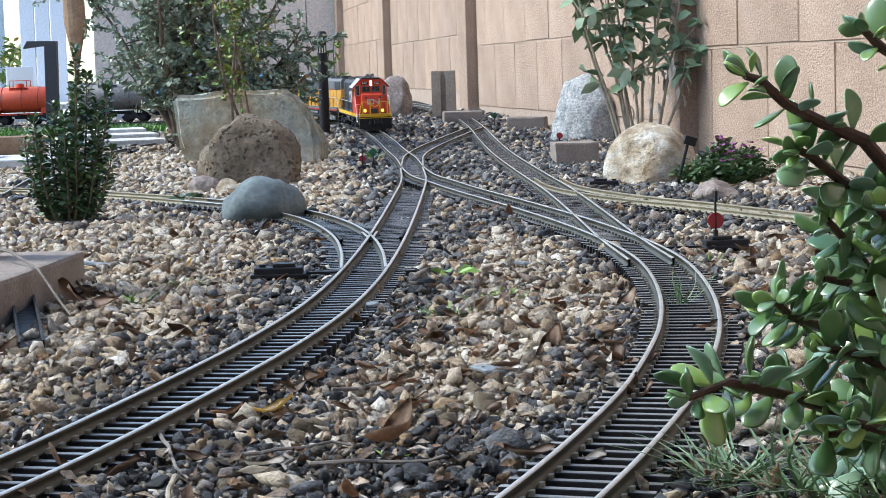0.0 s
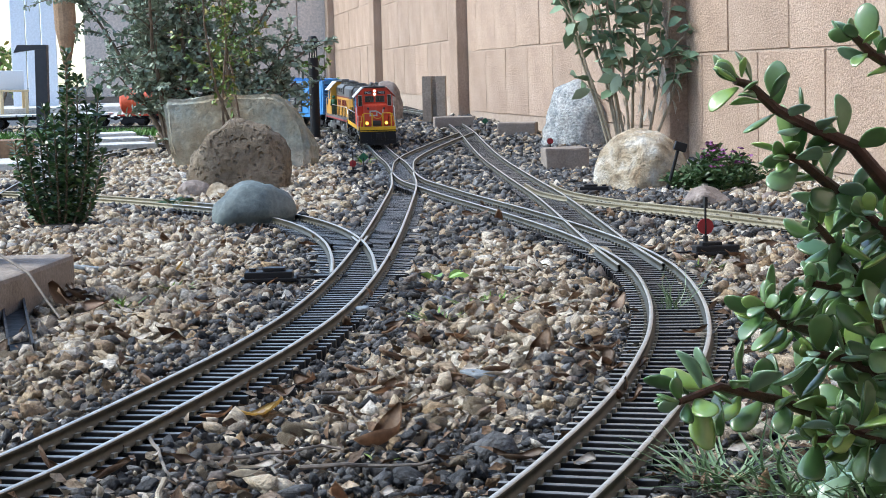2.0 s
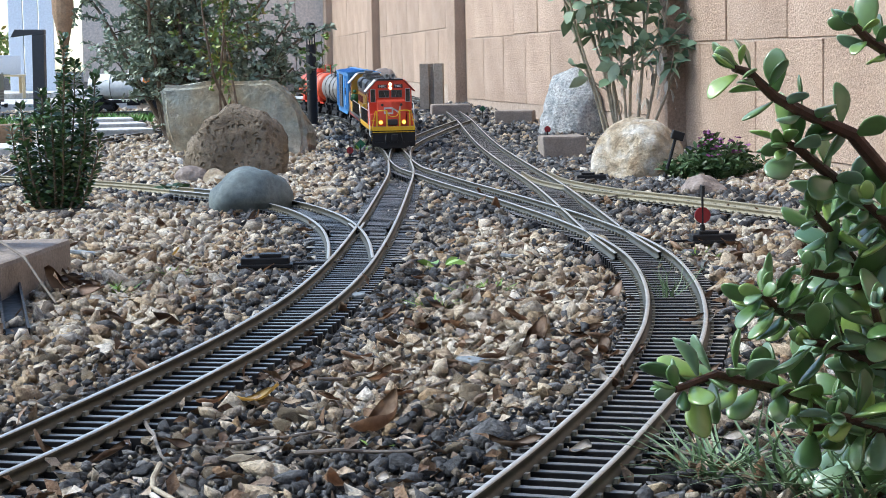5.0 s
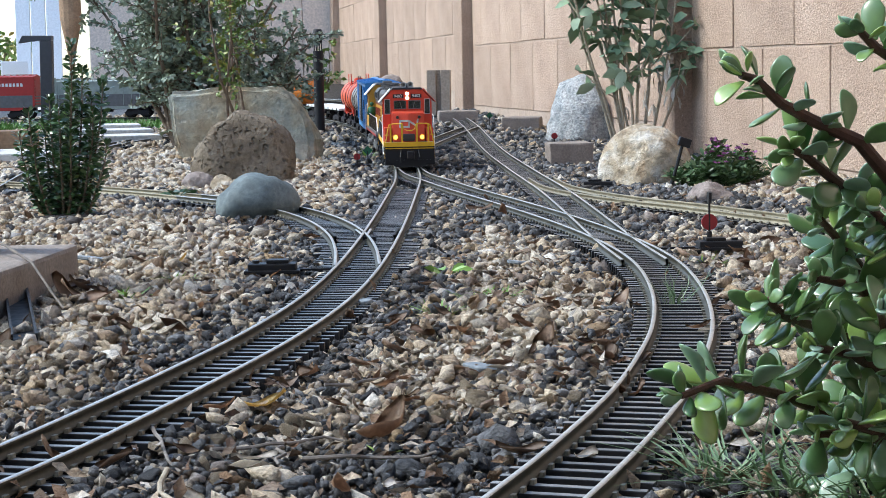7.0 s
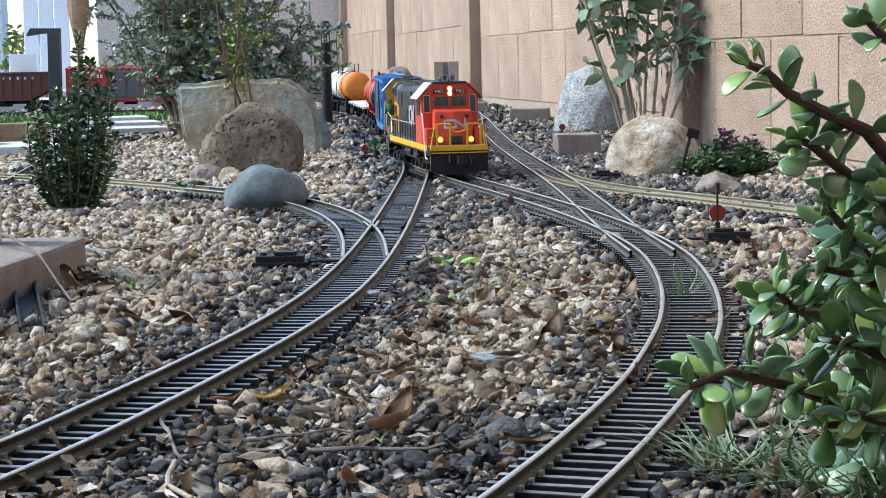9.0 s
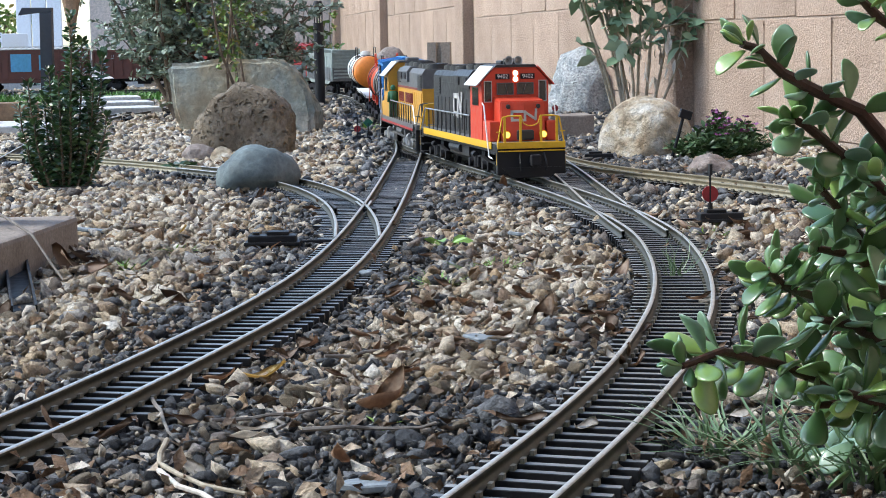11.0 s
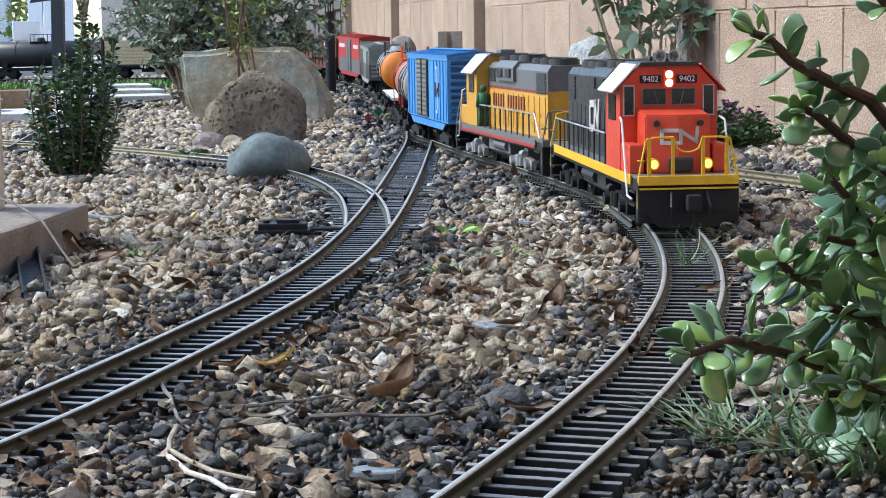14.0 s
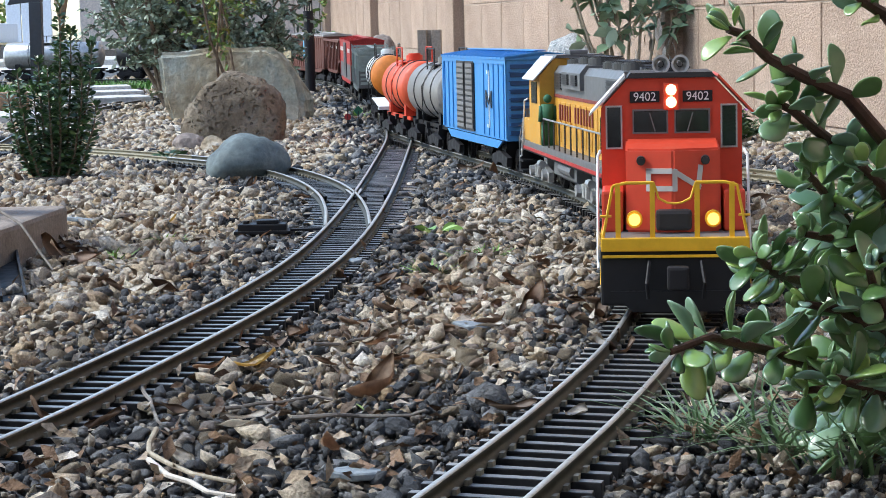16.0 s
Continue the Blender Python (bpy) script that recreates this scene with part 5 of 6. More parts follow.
def tree(name, label, base, trunks, leaf, leaf_mat, twig_mat, seed, per_twig=9, r0=0.008, twigs=9, length=0.13, droop=0.0, z_min=0.1):
    rng = random.Random(seed)
    thing = tagged(new(name), label, "tree" if "tree" in name else "shrub")
    bm, places = bmesh.new(), []
    for way, ln in trunks:
        pts = wander(rng, base, way, ln, 8, 0.1, 0.04)
        limb(bm, pts, r0, r0 * 0.3, 7)
        for k in range(twigs):
            t = rng.uniform(0.18, 1.0)
            p, d = along(pts, t)
            if p.z < z_min:
                continue
            out = Vector((rng.gauss(0, 1), rng.gauss(0, 1), rng.gauss(0.25 - droop, 0.5)))
            tw = wander(rng, p, out, length * rng.uniform(0.5, 1.2), 5, 0.18, 0.02 - droop * 0.1)
            limb(bm, tw, r0 * 0.25, r0 * 0.08, 4)
            for j in range(per_twig):
                q, e = along(tw, rng.uniform(0.1, 1.0))
                o = (e * 0.6 + Vector((rng.gauss(0, 0.7), rng.gauss(0, 0.7), rng.gauss(0.1, 0.6)))).normalized()
                places.append((q, o, rng.uniform(0.6, 1.25)))
    part("trunk", bm, twig_mat, thing)
    leaf_cloud("crown", places, leaf, leaf_mat, thing, seed + 1)
    return thing


tree("tree", "grey-green bushy olive tree behind the stone slab", (-0.735, 5.25, 0.01),
     [((-0.32, 0.0, 1), 0.62), ((-0.15, 0.1, 1), 0.66), ((0.02, 0.0, 1), 0.66), ((0.16, 0.05, 1), 0.62), ((-0.22, -0.1, 1), 0.58), ((0.25, 0.1, 1), 0.6), ((0.08, 0.1, 1), 0.6), ((-0.42, 0.1, 1), 0.6), ((0.4, 0.1, 1), 0.62), ((0.62, 0.12, 1), 0.6), ((0.85, 0.1, 1), 0.6), ((1.1, 0.15, 1), 0.56), ((0.7, 0.2, 0.7), 0.5), ((1.0, 0.0, 0.55), 0.42), ((1.3, 0.1, 0.62), 0.5), ((0.8, -0.02, 0.5), 0.36), ((1.2, 0.1, 0.8), 0.5)],
     blade(0.0175, 0.0088), M["olive"], M["bark"], 31, 40, 0.008, 34, 0.15, 0.1, 0.12)
tree("tree", "thin young tree with bright green sparse leaves", (-0.462, 4.45, 0.0),
     [((0.01, 0, 1), 0.62), ((0.03, 0.02, 1), 0.6), ((-0.16, 0, 1), 0.5), ((0.2, 0, 1), 0.5)],
     blade(0.0145, 0.0068), M["bright_leaf"], M["bark"], 44, 20, 0.0045, 24, 0.12, 0.0, 0.2)
tree("shrub", "small wispy shrub behind the low lamp", (-1.25, 8.1, 0.07), [((-0.2, 0, 1), 0.32), ((0.1, 0, 1), 0.36), ((0.3, 0, 1), 0.34), ((-0.5, 0, 1), 0.3), ((0.6, 0, 1), 0.35)], blade(0.03, 0.014), M["olive"], M["bark"], 51, 12, 0.006, 14, 0.12, 0, 0.1)
tree("shrub", "bright green shrub beside the far wall", (-0.53, 8.6, 0.08), [((0.1, 0, 1), 0.3), ((-0.1, 0, 1), 0.26), ((0.25, 0, 1), 0.28)], blade(0.026, 0.016), M["bright_leaf"], M["bark"], 55, 9, 0.005, 9, 0.07, 0, 0.12)


def sage_shrub():
    rng = random.Random(61)
    base = Vector((0.475, 4.4, 0.0))
    thing = tagged(new("shrub"), "tall leggy shrub with large soft grey-green leaves by the wall", "shrub")
    places = []
    for x, y, ln in ((-0.22, 0, 0.62), (-0.15, 0.05, 0.6), (-0.08, -0.05, 0.64), (-0.02, 0.0, 0.66), (0.06, 0.05, 0.62), (0.14, -0.03, 0.6), (0.26, 0.02, 0.56), (-0.3, 0.03, 0.58), (0.2, 0.08, 0.6), (0.03, -0.08, 0.5), (0.36, 0, 0.5), (-0.14, 0.0, 0.5)):
        pts = wander(rng, base + Vector((x * 0.12, 0, 0)), (x, y, 1), ln, 8, 0.05, 0.02)
        bm = bmesh.new()
        limb(bm, pts, 0.0042, 0.0018, 6)
        for k in range(6):
            p, d = along(pts, rng.uniform(0.28, 0.95))
            tw = wander(rng, p, (rng.gauss(0, 0.6), rng.gauss(0, 0.4), 0.8), rng.uniform(0.06, 0.13), 4, 0.15)
            limb(bm, tw, 0.0022, 0.001, 5)
            for j in range(5):
                q, e = along(tw, rng.uniform(0.3, 1))
                places.append((q, (rng.gauss(0, 1), rng.gauss(0, 1), rng.gauss(-0.15, 0.45)), rng.uniform(0.6, 1.1)))
        part("stem", bm, M["sage_stem"], thing)
        for k in range(9):
            p, d = along(pts, rng.uniform(0.45, 1.0))
            places.append((p, (rng.gauss(0, 1), rng.gauss(0, 0.8), rng.gauss(-0.2, 0.5)), rng.uniform(0.8, 1.25)))
    places = [q for q in places if q[0].z > 0.13]
    leaf_cloud("foliage", places, blade(0.05, 0.027, 0.2, 0.25), M["sage"], thing, 62)
    dead = [(base + Vector((rng.uniform(-0.02, 0.13), rng.uniform(-0.05, 0.05), rng.uniform(0.12, 0.24))), (rng.gauss(0, 0.3), rng.gauss(0, 0.3), -1), rng.uniform(0.5, 0.9)) for _ in range(34)]
    leaf_cloud("dry_foliage", dead, blade(0.045, 0.013, 0.5, 0.3), M["pale_leaf"], thing, 63)


sage_shrub()


def flower_patch():
    rng = random.Random(71)
    c = Vector((0.512, 3.3, -0.004))
    thing = tagged(new("flower_bush"), "low clump of small purple flowers with dark green leaves", "flowering plant")
    bm, places, blooms = bmesh.new(), [], []
    for _ in range(170):
        a, r = rng.uniform(0, 6.28), math.sqrt(rng.random())
        x, y = 0.098 * r * math.cos(a), 0.08 * r * math.sin(a)
        h = (0.088 - 0.05 * r * r) * rng.uniform(0.75, 1.05) * (1.0 if x > -0.02 else 0.82)
        p = c + Vector((x * 0.5, y * 0.5, 0))
        q = c + Vector((x, y, h))
        limb(bm, [p, p.lerp(q, 0.5) + Vector((0, 0, 0.008)), q], 0.0012, 0.0007, 4)
        for k in range(13):
            t = p.lerp(q, rng.uniform(0.35, 1.0))
            places.append((t, (rng.gauss(0, 0.8), rng.gauss(0, 0.8), rng.uniform(0, 1)), rng.uniform(0.6, 1.2)))
        if h > 0.05 and rng.random() < 0.5 and x > -0.03:
            for k in range(5):
                an = k * 1.256
                blooms.append((q + Vector((0, 0, 0.003)), (math.cos(an), math.sin(an), 0.35), rng.uniform(0.8, 1.2)))
    tagged(part("stem_cluster", bm, M["flower_leaf"], thing), kind="stuff")
    leaf_cloud("foliage", places, blade(0.016, 0.006), M["flower_leaf"], thing, 72)
    leaf_cloud("blossoms", blooms, blade(0.0075, 0.0055), M["flower"], thing, 73)


flower_patch()


# fleshy-leaved bush in the foreground
def fleshy_leaf(length, width, thick, seed, cup):
    """An egg-shaped thick leaf along +y, rounded at the tip."""
    rng = random.Random(seed)
    bm = bmesh.new()
    bmesh.ops.create_uvsphere(bm, u_segments=14, v_segments=9, radius=1.0)
    for v in bm.verts:
        x, y, z = v.co.x, v.co.z, v.co.y
        s = (y + 1) / 2
        w = (math.sin(math.pi * min(1.0, 0.02 + 0.98 * s ** 1.55)) ** 0.55) if 0 < s < 1 else 0.0
        rad = math.hypot(x, z)
        ux, uz = (x / rad, z / rad) if rad > 1e-6 else (0, 0)
        w = max(w, 0.14 if s < 0.5 else 0.0)
        px = ux * w * width / 2
        pz = uz * w * thick / 2 + cup * (s * s) * length - 0.9 * cup * (px / width) ** 2 * length * 2
        v.co = Vector((px, s * length, pz))
    return mesh_of(bm, "leaf", M["jade"], True)


def jade_bush():
    rng = random.Random(83)
    thing = tagged(new("succulent_bush"), "jade-like succulent bush with thick glossy oval green leaves", "succulent plant")
    shapes = [fleshy_leaf(0.022, 0.0128, 0.0032, s, c) for s, c in ((1, 0.1), (2, -0.12), (3, 0.2), (4, 0.0), (5, -0.2))]
    small = [fleshy_leaf(0.0115, 0.0065, 0.0026, s, c) for s, c in ((8, 0.15), (9, -0.1))]
    root = Vector((0.262, 0.96, -0.01))
    stems = [
        [(0.235, 0.84, 0.13), (0.202, 0.80, 0.168), (0.18, 0.78, 0.19), (0.159, 0.77, 0.199), (0.143, 0.76, 0.207), (0.131, 0.75, 0.217), (0.124, 0.745, 0.219)],
        [(0.225, 0.80, 0.19), (0.197, 0.78, 0.2232), (0.185, 0.77, 0.229), (0.177, 0.765, 0.236)],
        [(0.235, 0.88, 0.11), (0.217, 0.86, 0.14), (0.192, 0.82, 0.16), (0.172, 0.80, 0.174), (0.158, 0.785, 0.184), (0.151, 0.778, 0.187)],
        [(0.245, 0.94, 0.03), (0.225, 0.91, 0.06), (0.198, 0.87, 0.091), (0.163, 0.83, 0.106), (0.153, 0.812, 0.112), (0.145, 0.8, 0.12)],
        [(0.25, 0.95, 0.0), (0.228, 0.925, 0.02), (0.184, 0.86, 0.058), (0.153, 0.82, 0.074), (0.123, 0.79, 0.086), (0.103, 0.772, 0.083)],
        [(0.24, 0.91, 0.07), (0.222, 0.88, 0.10), (0.196, 0.84, 0.127), (0.182, 0.82, 0.142), (0.168, 0.80, 0.155)],
        [(0.24, 0.9, 0.05), (0.215, 0.86, 0.075), (0.185, 0.82, 0.092), (0.166, 0.80, 0.098)],
        [(0.245, 0.92, 0.06), (0.215, 0.87, 0.105), (0.19, 0.83, 0.122), (0.168, 0.81, 0.128)],
        [(0.245, 0.93, 0.02), (0.215, 0.88, 0.04), (0.19, 0.84, 0.052), (0.17, 0.82, 0.055)],
        [(0.235, 0.86, 0.1), (0.215, 0.83, 0.13), (0.2, 0.8, 0.15), (0.187, 0.785, 0.16)],
        [(0.24, 0.88, 0.03), (0.21, 0.84, 0.05), (0.19, 0.81, 0.06), (0.178, 0.795, 0.066)],
        [(0.24, 0.86, 0.06), (0.215, 0.83, 0.082), (0.2, 0.81, 0.1), (0.192, 0.79, 0.115)],
    ]
    count = 0
    for si, st in enumerate(stems):
        pts = [Vector(p) for p in st]
        bm = bmesh.new()
        limb(bm, [root.lerp(pts[0], 0.5), *pts], 0.0042, 0.0016, 8)
        part("stem", bm, M["jade_stem"], thing)
        for k in range(4):
            lf = new("leaf", small[k % 2])
            lf.parent = thing
            end = (pts[-1] - pts[-2]).normalized()
            way = (end + Vector((rng.gauss(0, 0.5), rng.gauss(0, 0.5), rng.gauss(0.2, 0.5)))).normalized()
            lf.matrix_local = Matrix.Translation(pts[-1] - end * 0.001) @ way.to_track_quat("Y", "Z").to_matrix().to_4x4() @ Matrix.Rotation(k * 1.5, 4, "Y")
        total = sum((b - a).length for a, b in zip(pts[:-1], pts[1:]))
        first = 0.3 if si < 2 else 0.12
        pairs = int(total * (1 - first) / (0.0102 if si > 1 else 0.0125)) + 1
        for k in range(pairs):
            t = min(1.0, first + (1 - first) * (k + 0.5 * rng.random()) / pairs)
            p, d = along(pts, t)
            side = d.cross(Vector((0, 0, 1))).normalized()
            upv = side.cross(d).normalized()
            turn = (k % 2) * math.pi / 2 + rng.uniform(-0.5, 0.5)
            for s in (0, math.pi):
                o = side * math.cos(turn + s) + upv * math.sin(turn + s)
                way = (o * 1.0 + d * rng.uniform(0.25, 0.9) + Vector((0, 0, 0.25))).normalized()
                tip = t > 0.9
                lf = new("leaf", rng.choice(small if (tip and rng.random() < 0.6) else shapes))
                lf.parent = thing
                q = way.to_track_quat("Y", "Z").to_matrix().to_4x4() @ Matrix.Rotation(rng.uniform(-0.7, 0.7), 4, "Y")
                sc = rng.uniform(0.68, 1.08) * (0.8 if si < 2 else 1.0)
                lf.matrix_local = Matrix.Translation(p + o * 0.002) @ q @ Matrix.Diagonal((sc, sc, sc, 1))
                count += 1
    for _ in range(120):
        p = Vector((rng.uniform(0.19, 0.262), rng.uniform(0.83, 0.94), rng.uniform(0.012, 0.16)))
        lf = new("leaf", rng.choice(shapes))
        lf.parent = thing
        way = Vector((rng.gauss(-0.3, 0.8), rng.gauss(-0.4, 0.6), rng.gauss(0.2, 0.7))).normalized()
        lf.matrix_local = Matrix.Translation(p) @ way.to_track_quat("Y", "Z").to_matrix().to_4x4() @ Matrix.Rotation(rng.uniform(-1, 1), 4, "Y")


jade_bush()


def grass_tuft(name, label, at, count, length, spread, mat, seed, width=0.0022, lean=0.6):
    rng = random.Random(seed)
    thing = tagged(new(name), label, "weed")
    vs, fs = [], []
    for i in range(count):
        a = rng.uniform(0, 6.28)
        d = Vector((math.cos(a), math.sin(a), 0))
        ln = length * rng.uniform(0.5, 1.15)
        b = Vector((at[0], at[1], gz(*at))) + d * rng.uniform(0, spread)
        side = Vector((-d.y, d.x, 0)) * width / 2
        k0 = len(vs)
        tilt = rng.uniform(0.15, 1.0) * lean
        n = 6
        for j in range(n + 1):
            s = j / n
            p = b + d * (ln * s * (tilt + 0.5 * s * tilt)) + Vector((0, 0, ln * (s - 0.42 * tilt * s * s)))
            p = p + Vector((-d.y, d.x, 0.4)) * (0.1 * ln * math.sin(s * 5.0 + a * 3))
            w = 1 - s ** 2
            up = Vector((0, 0, width * 0.25 * w))
            vs += [tuple(p - side * w + up), tuple(p), tuple(p + side * w + up)]
        for j in range(n):
            q = k0 + j * 3
            fs += [(q, q + 1, q + 4, q + 3), (q + 1, q + 2, q + 5, q + 4)]
    ob = tagged(new("foliage", raw_mesh("foliage", vs, fs, mat, True)), kind="stuff")
    ob.parent = thing
    return thing


grass_tuft("weed", "pale green spiky weed tuft beside the rails", (0.146, 0.955), 56, 0.042, 0.014, M["weed"], 91, 0.0019, 1.35)
grass_tuft("weed", "pale green spiky weed tuft beside the rails", (0.174, 0.915), 44, 0.056, 0.022, M["weed"], 92, 0.0021, 1.25)
grass_tuft("weed", "pale green spiky weed tuft beside the rails", (0.205, 0.88), 50, 0.064, 0.026, M["weed"], 93, 0.0023, 1.15)
grass_tuft("weed", "thin green grass growing between the rails", (0.215, 1.65), 30, 0.05, 0.014, M["weed"], 94, 0.001, 0.6)
for k, (x, y) in enumerate(((-0.273, 1.934), (-0.308, 1.802), (0.034, 1.724), (-0.001, 1.633), (0.06, 1.75), (0.3, 2.03), (-0.17, 4.6))):
    grass_tuft("weed", "tiny pale green weed sprouting in gravel", (x, y), 22, 0.02 if k < 6 else 0.04, 0.012, M["fresh"], 100 + k, 0.003, 1.1)


def sprout(at, size, n, seed, mat, label):
    rng = random.Random(seed)
    thing = tagged(new("seedling"), label, "weed")
    places = []
    base = Vector((at[0], at[1], gz(*at)))
    bm = bmesh.new()
    for k in range(n):
        a = k * 2.4
        tip = base + Vector((math.cos(a) * size * 0.3, math.sin(a) * size * 0.3, size * rng.uniform(0.15, 0.5)))
        limb(bm, [base, tip], 0.0008, 0.0006, 4)
        places.append((tip, (math.cos(a), math.sin(a), rng.uniform(0.1, 0.7)), size * rng.uniform(0.7, 1.1)))
    tagged(part("stem_cluster", bm, mat, thing), kind="stuff")
    leaf_cloud("leaves", places, blade(1.0, 0.42), mat, thing, seed)


sprout((0.009, 1.93), 0.023, 9, 111, M["fresh"], "small fresh green leafy seedling in gravel")
sprout((-0.034, 1.028), 0.01, 2, 112, M["fresh"], "tiny green seedling beside a dry leaf")
sprout((-0.45, 3.2), 0.03, 16, 113, M["shrub"], "small dark green seedling beside the siding")
sprout((0.36, 2.2), 0.012, 5, 114, M["fresh"], "tiny green seedling in gravel")


# dry leaves
def dry_leaf_mesh(length, width, curl, roll, seed, mat):
    rng = random.Random(seed)
    bm = bmesh.new()
    nu, nv = 9, 5
    grid = []
    ph = rng.uniform(0, 6)
    for i in range(nu):
        s = i / (nu - 1)
        w = math.sin(math.pi * min(1, 0.04 + s * 0.94)) ** 0.75
        row = []
        for j in range(nv):
            u = (j / (nv - 1) - 0.5) * 2
            a = u * roll
            x = math.sin(a) / max(roll, 0.01) * w * width / 2
            z = (1 - math.cos(a)) / max(roll, 0.01) * w * width / 2 + curl * length * (s - 0.5) ** 2 * 2.2 + 0.05 * length * math.sin(s * 7 + ph) * u
            row.append(bm.verts.new((x, (s - 0.5) * length, z)))
        grid.append(row)
    fs = []
    for i in range(nu - 1):
        for j in range(nv - 1):
            fs.append(bm.faces.new((grid[i][j], grid[i][j + 1], grid[i + 1][j + 1], grid[i + 1][j])))
    bmesh.ops.solidify(bm, geom=fs, thickness=0.0005)
    return mesh_of(bm, "dry_leaf", mat, True)


def dry_leaves():
    rng = random.Random(131)
    kinds = [dry_leaf_mesh(0.03, 0.014, c, r, s, M["dry_leaf"]) for s, (c, r) in enumerate(((0.35, 1.2), (0.2, 0.8), (0.5, 1.6), (-0.2, 1.0), (0.15, 2.0), (0.4, 0.5)))]
    yellow = dry_leaf_mesh(0.032, 0.014, 0.35, 0.9, 20, M["yellow_leaf"])
    pale = dry_leaf_mesh(0.03, 0.012, 0.2, 0.7, 21, M["pale_leaf"])
    def lay(me, x, y, size, label, tilt=0.35, turn=None):
        ob = new("dry_leaf", me)
        ob.matrix_world = pose(x, y, gz(x, y) + 0.009, math.degrees(rng.gauss(0, tilt)), math.degrees(rng.gauss(0, tilt)), rng.uniform(0, 360) if turn is None else turn) @ Matrix.Diagonal((size, size, size, 1))
        tagged(ob, label, "leaf", "fallen leaves on the gravel")
    brown = "curled dry brown leaf lying on gravel"
    spots = [(-0.03, 1.066, 1.7), (-0.028, 1.134, 1.0), (0.073, 1.514, 1.0), (0.082, 1.421, 1.1), (-0.056, 1.269, 1.0), (-0.093, 1.298, 1.0), (0.067, 2.782, 1.4),
             (0.097, 2.668, 1.2), (0.019, 1.279, 0.9), (-0.227, 1.558, 1.1), (-0.264, 1.549, 1.0), (-0.204, 1.305, 1.0), (-0.036, 1.243, 0.9), (0.211, 1.47, 0.7),
             (-0.356, 1.835, 1.3), (-0.367, 2.507, 1.0), (0.086, 1.267, 1.0), (0.397, 2.192, 1.3), (0.346, 2.015, 1.3), (-0.438, 2.234, 1.0), (0.128, 1.332, 1.0), (-0.368, 1.8, 1.7), (-0.35, 1.78, 1.5), (-0.372, 1.86, 1.6), (-0.335, 1.765, 1.4), (-0.39, 1.93, 1.3)]
    for x, y, s in spots:
        lay(rng.choice(kinds), x, y, s, brown)
    lay(yellow, -0.115, 1.175, 1.15, "pale yellow fallen leaf lying on dark gravel", 0.15, 75)
    lay(yellow, -0.292, 2.072, 0.9, "golden yellow fallen leaf lying on gravel", 0.2, 60)
    for x, y, s in ((0.08, 1.0, 0.9), (0.257, 1.826, 0.8), (0.048, 1.198, 1.0), (-0.209, 1.193, 0.9), (-0.062, 1.541, 0.9), (0.011, 1.53, 0.8), (0.04, 1.285, 1.0), (0.1, 1.93, 0.9), (0.1, 2.05, 0.8)):
        lay(pale, x, y, s, "bleached pale fallen leaf on gravel", 0.15)
    done = 0
    while done < 200:
        y = 0.9 + 2.6 * rng.random() ** 1.3
        x = rng.uniform(-0.25, 0.25) * y
        if x > 1.2 - 0.15 * y:
            continue
        if done % 3 == 0 and rng.random() < 0.6:
            x, y = rng.uniform(0.26, 0.5), rng.uniform(1.9, 2.3)
        if done % 5 == 0:
            x, y = rng.uniform(-0.06, 0.14), rng.uniform(1.15, 1.75)
        lay(rng.choice(kinds) if rng.random() < 0.85 else pale, x, y, rng.uniform(0.45, 1.0), brown)
        done += 1
    for k, (x0, y0, x1, y1) in enumerate(((-0.133, 1.019, -0.057, 1.039), (-0.073, 0.99, -0.002, 0.995), (-0.074, 1.239, -0.005, 1.283), (-0.176, 1.095, -0.142, 0.972), (-0.092, 1.036, -0.085, 0.978), (-0.019, 1.179, 0.01, 1.215), (0.238, 2.772, 0.381, 2.95), (0.12, 1.0, 0.15, 0.97))):
        bm = bmesh.new()
        pts = [Vector((x0 + (x1 - x0) * s, y0 + (y1 - y0) * s, gz(x0, y0) + 0.009)) + Vector((rng.gauss(0, 0.002), rng.gauss(0, 0.002), rng.uniform(0, 0.003))) for s in np.linspace(0, 1, 7)]
        limb(bm, pts, 0.0014, 0.0008, 6)
        tagged(part("twig", bm, M["grey_twig"]), "thin grey dry twig lying on gravel", "twig")
    for bend, mat, label in (([(-0.147, 0.968), (-0.146, 0.935), (-0.143, 0.914), (-0.13, 0.89), (-0.115, 0.868), (-0.093, 0.853)], "sage_stem", "bent brown dry twig lying on dark gravel"),
                             ([(-0.141, 0.899), (-0.127, 0.866), (-0.114, 0.852), (-0.104, 0.834), (-0.09, 0.827)], "pale_leaf", "bleached white crooked twig lying on dark gravel")):
        bm = bmesh.new()
        limb(bm, [Vector((x, y, gz(x, y) + 0.0105 + 0.001 * math.sin(40 * x))) for x, y in bend], 0.0016, 0.0011, 7)
        tagged(part("twig", bm, M[mat]), label, "twig")
    bm = bmesh.new()
    limb(bm, [(-0.53, 1.93, 0.058), (-0.47, 1.87, 0.062), (-0.425, 1.8, 0.059), (-0.388, 1.75, 0.046), (-0.362, 1.71, 0.022), (-0.345, 1.68, 0.01)], 0.0017, 0.0011, 6)
    tagged(part("twig", bm, M["grey_twig"]), "long grey twig leaning over a paver", "twig")


dry_leaves()


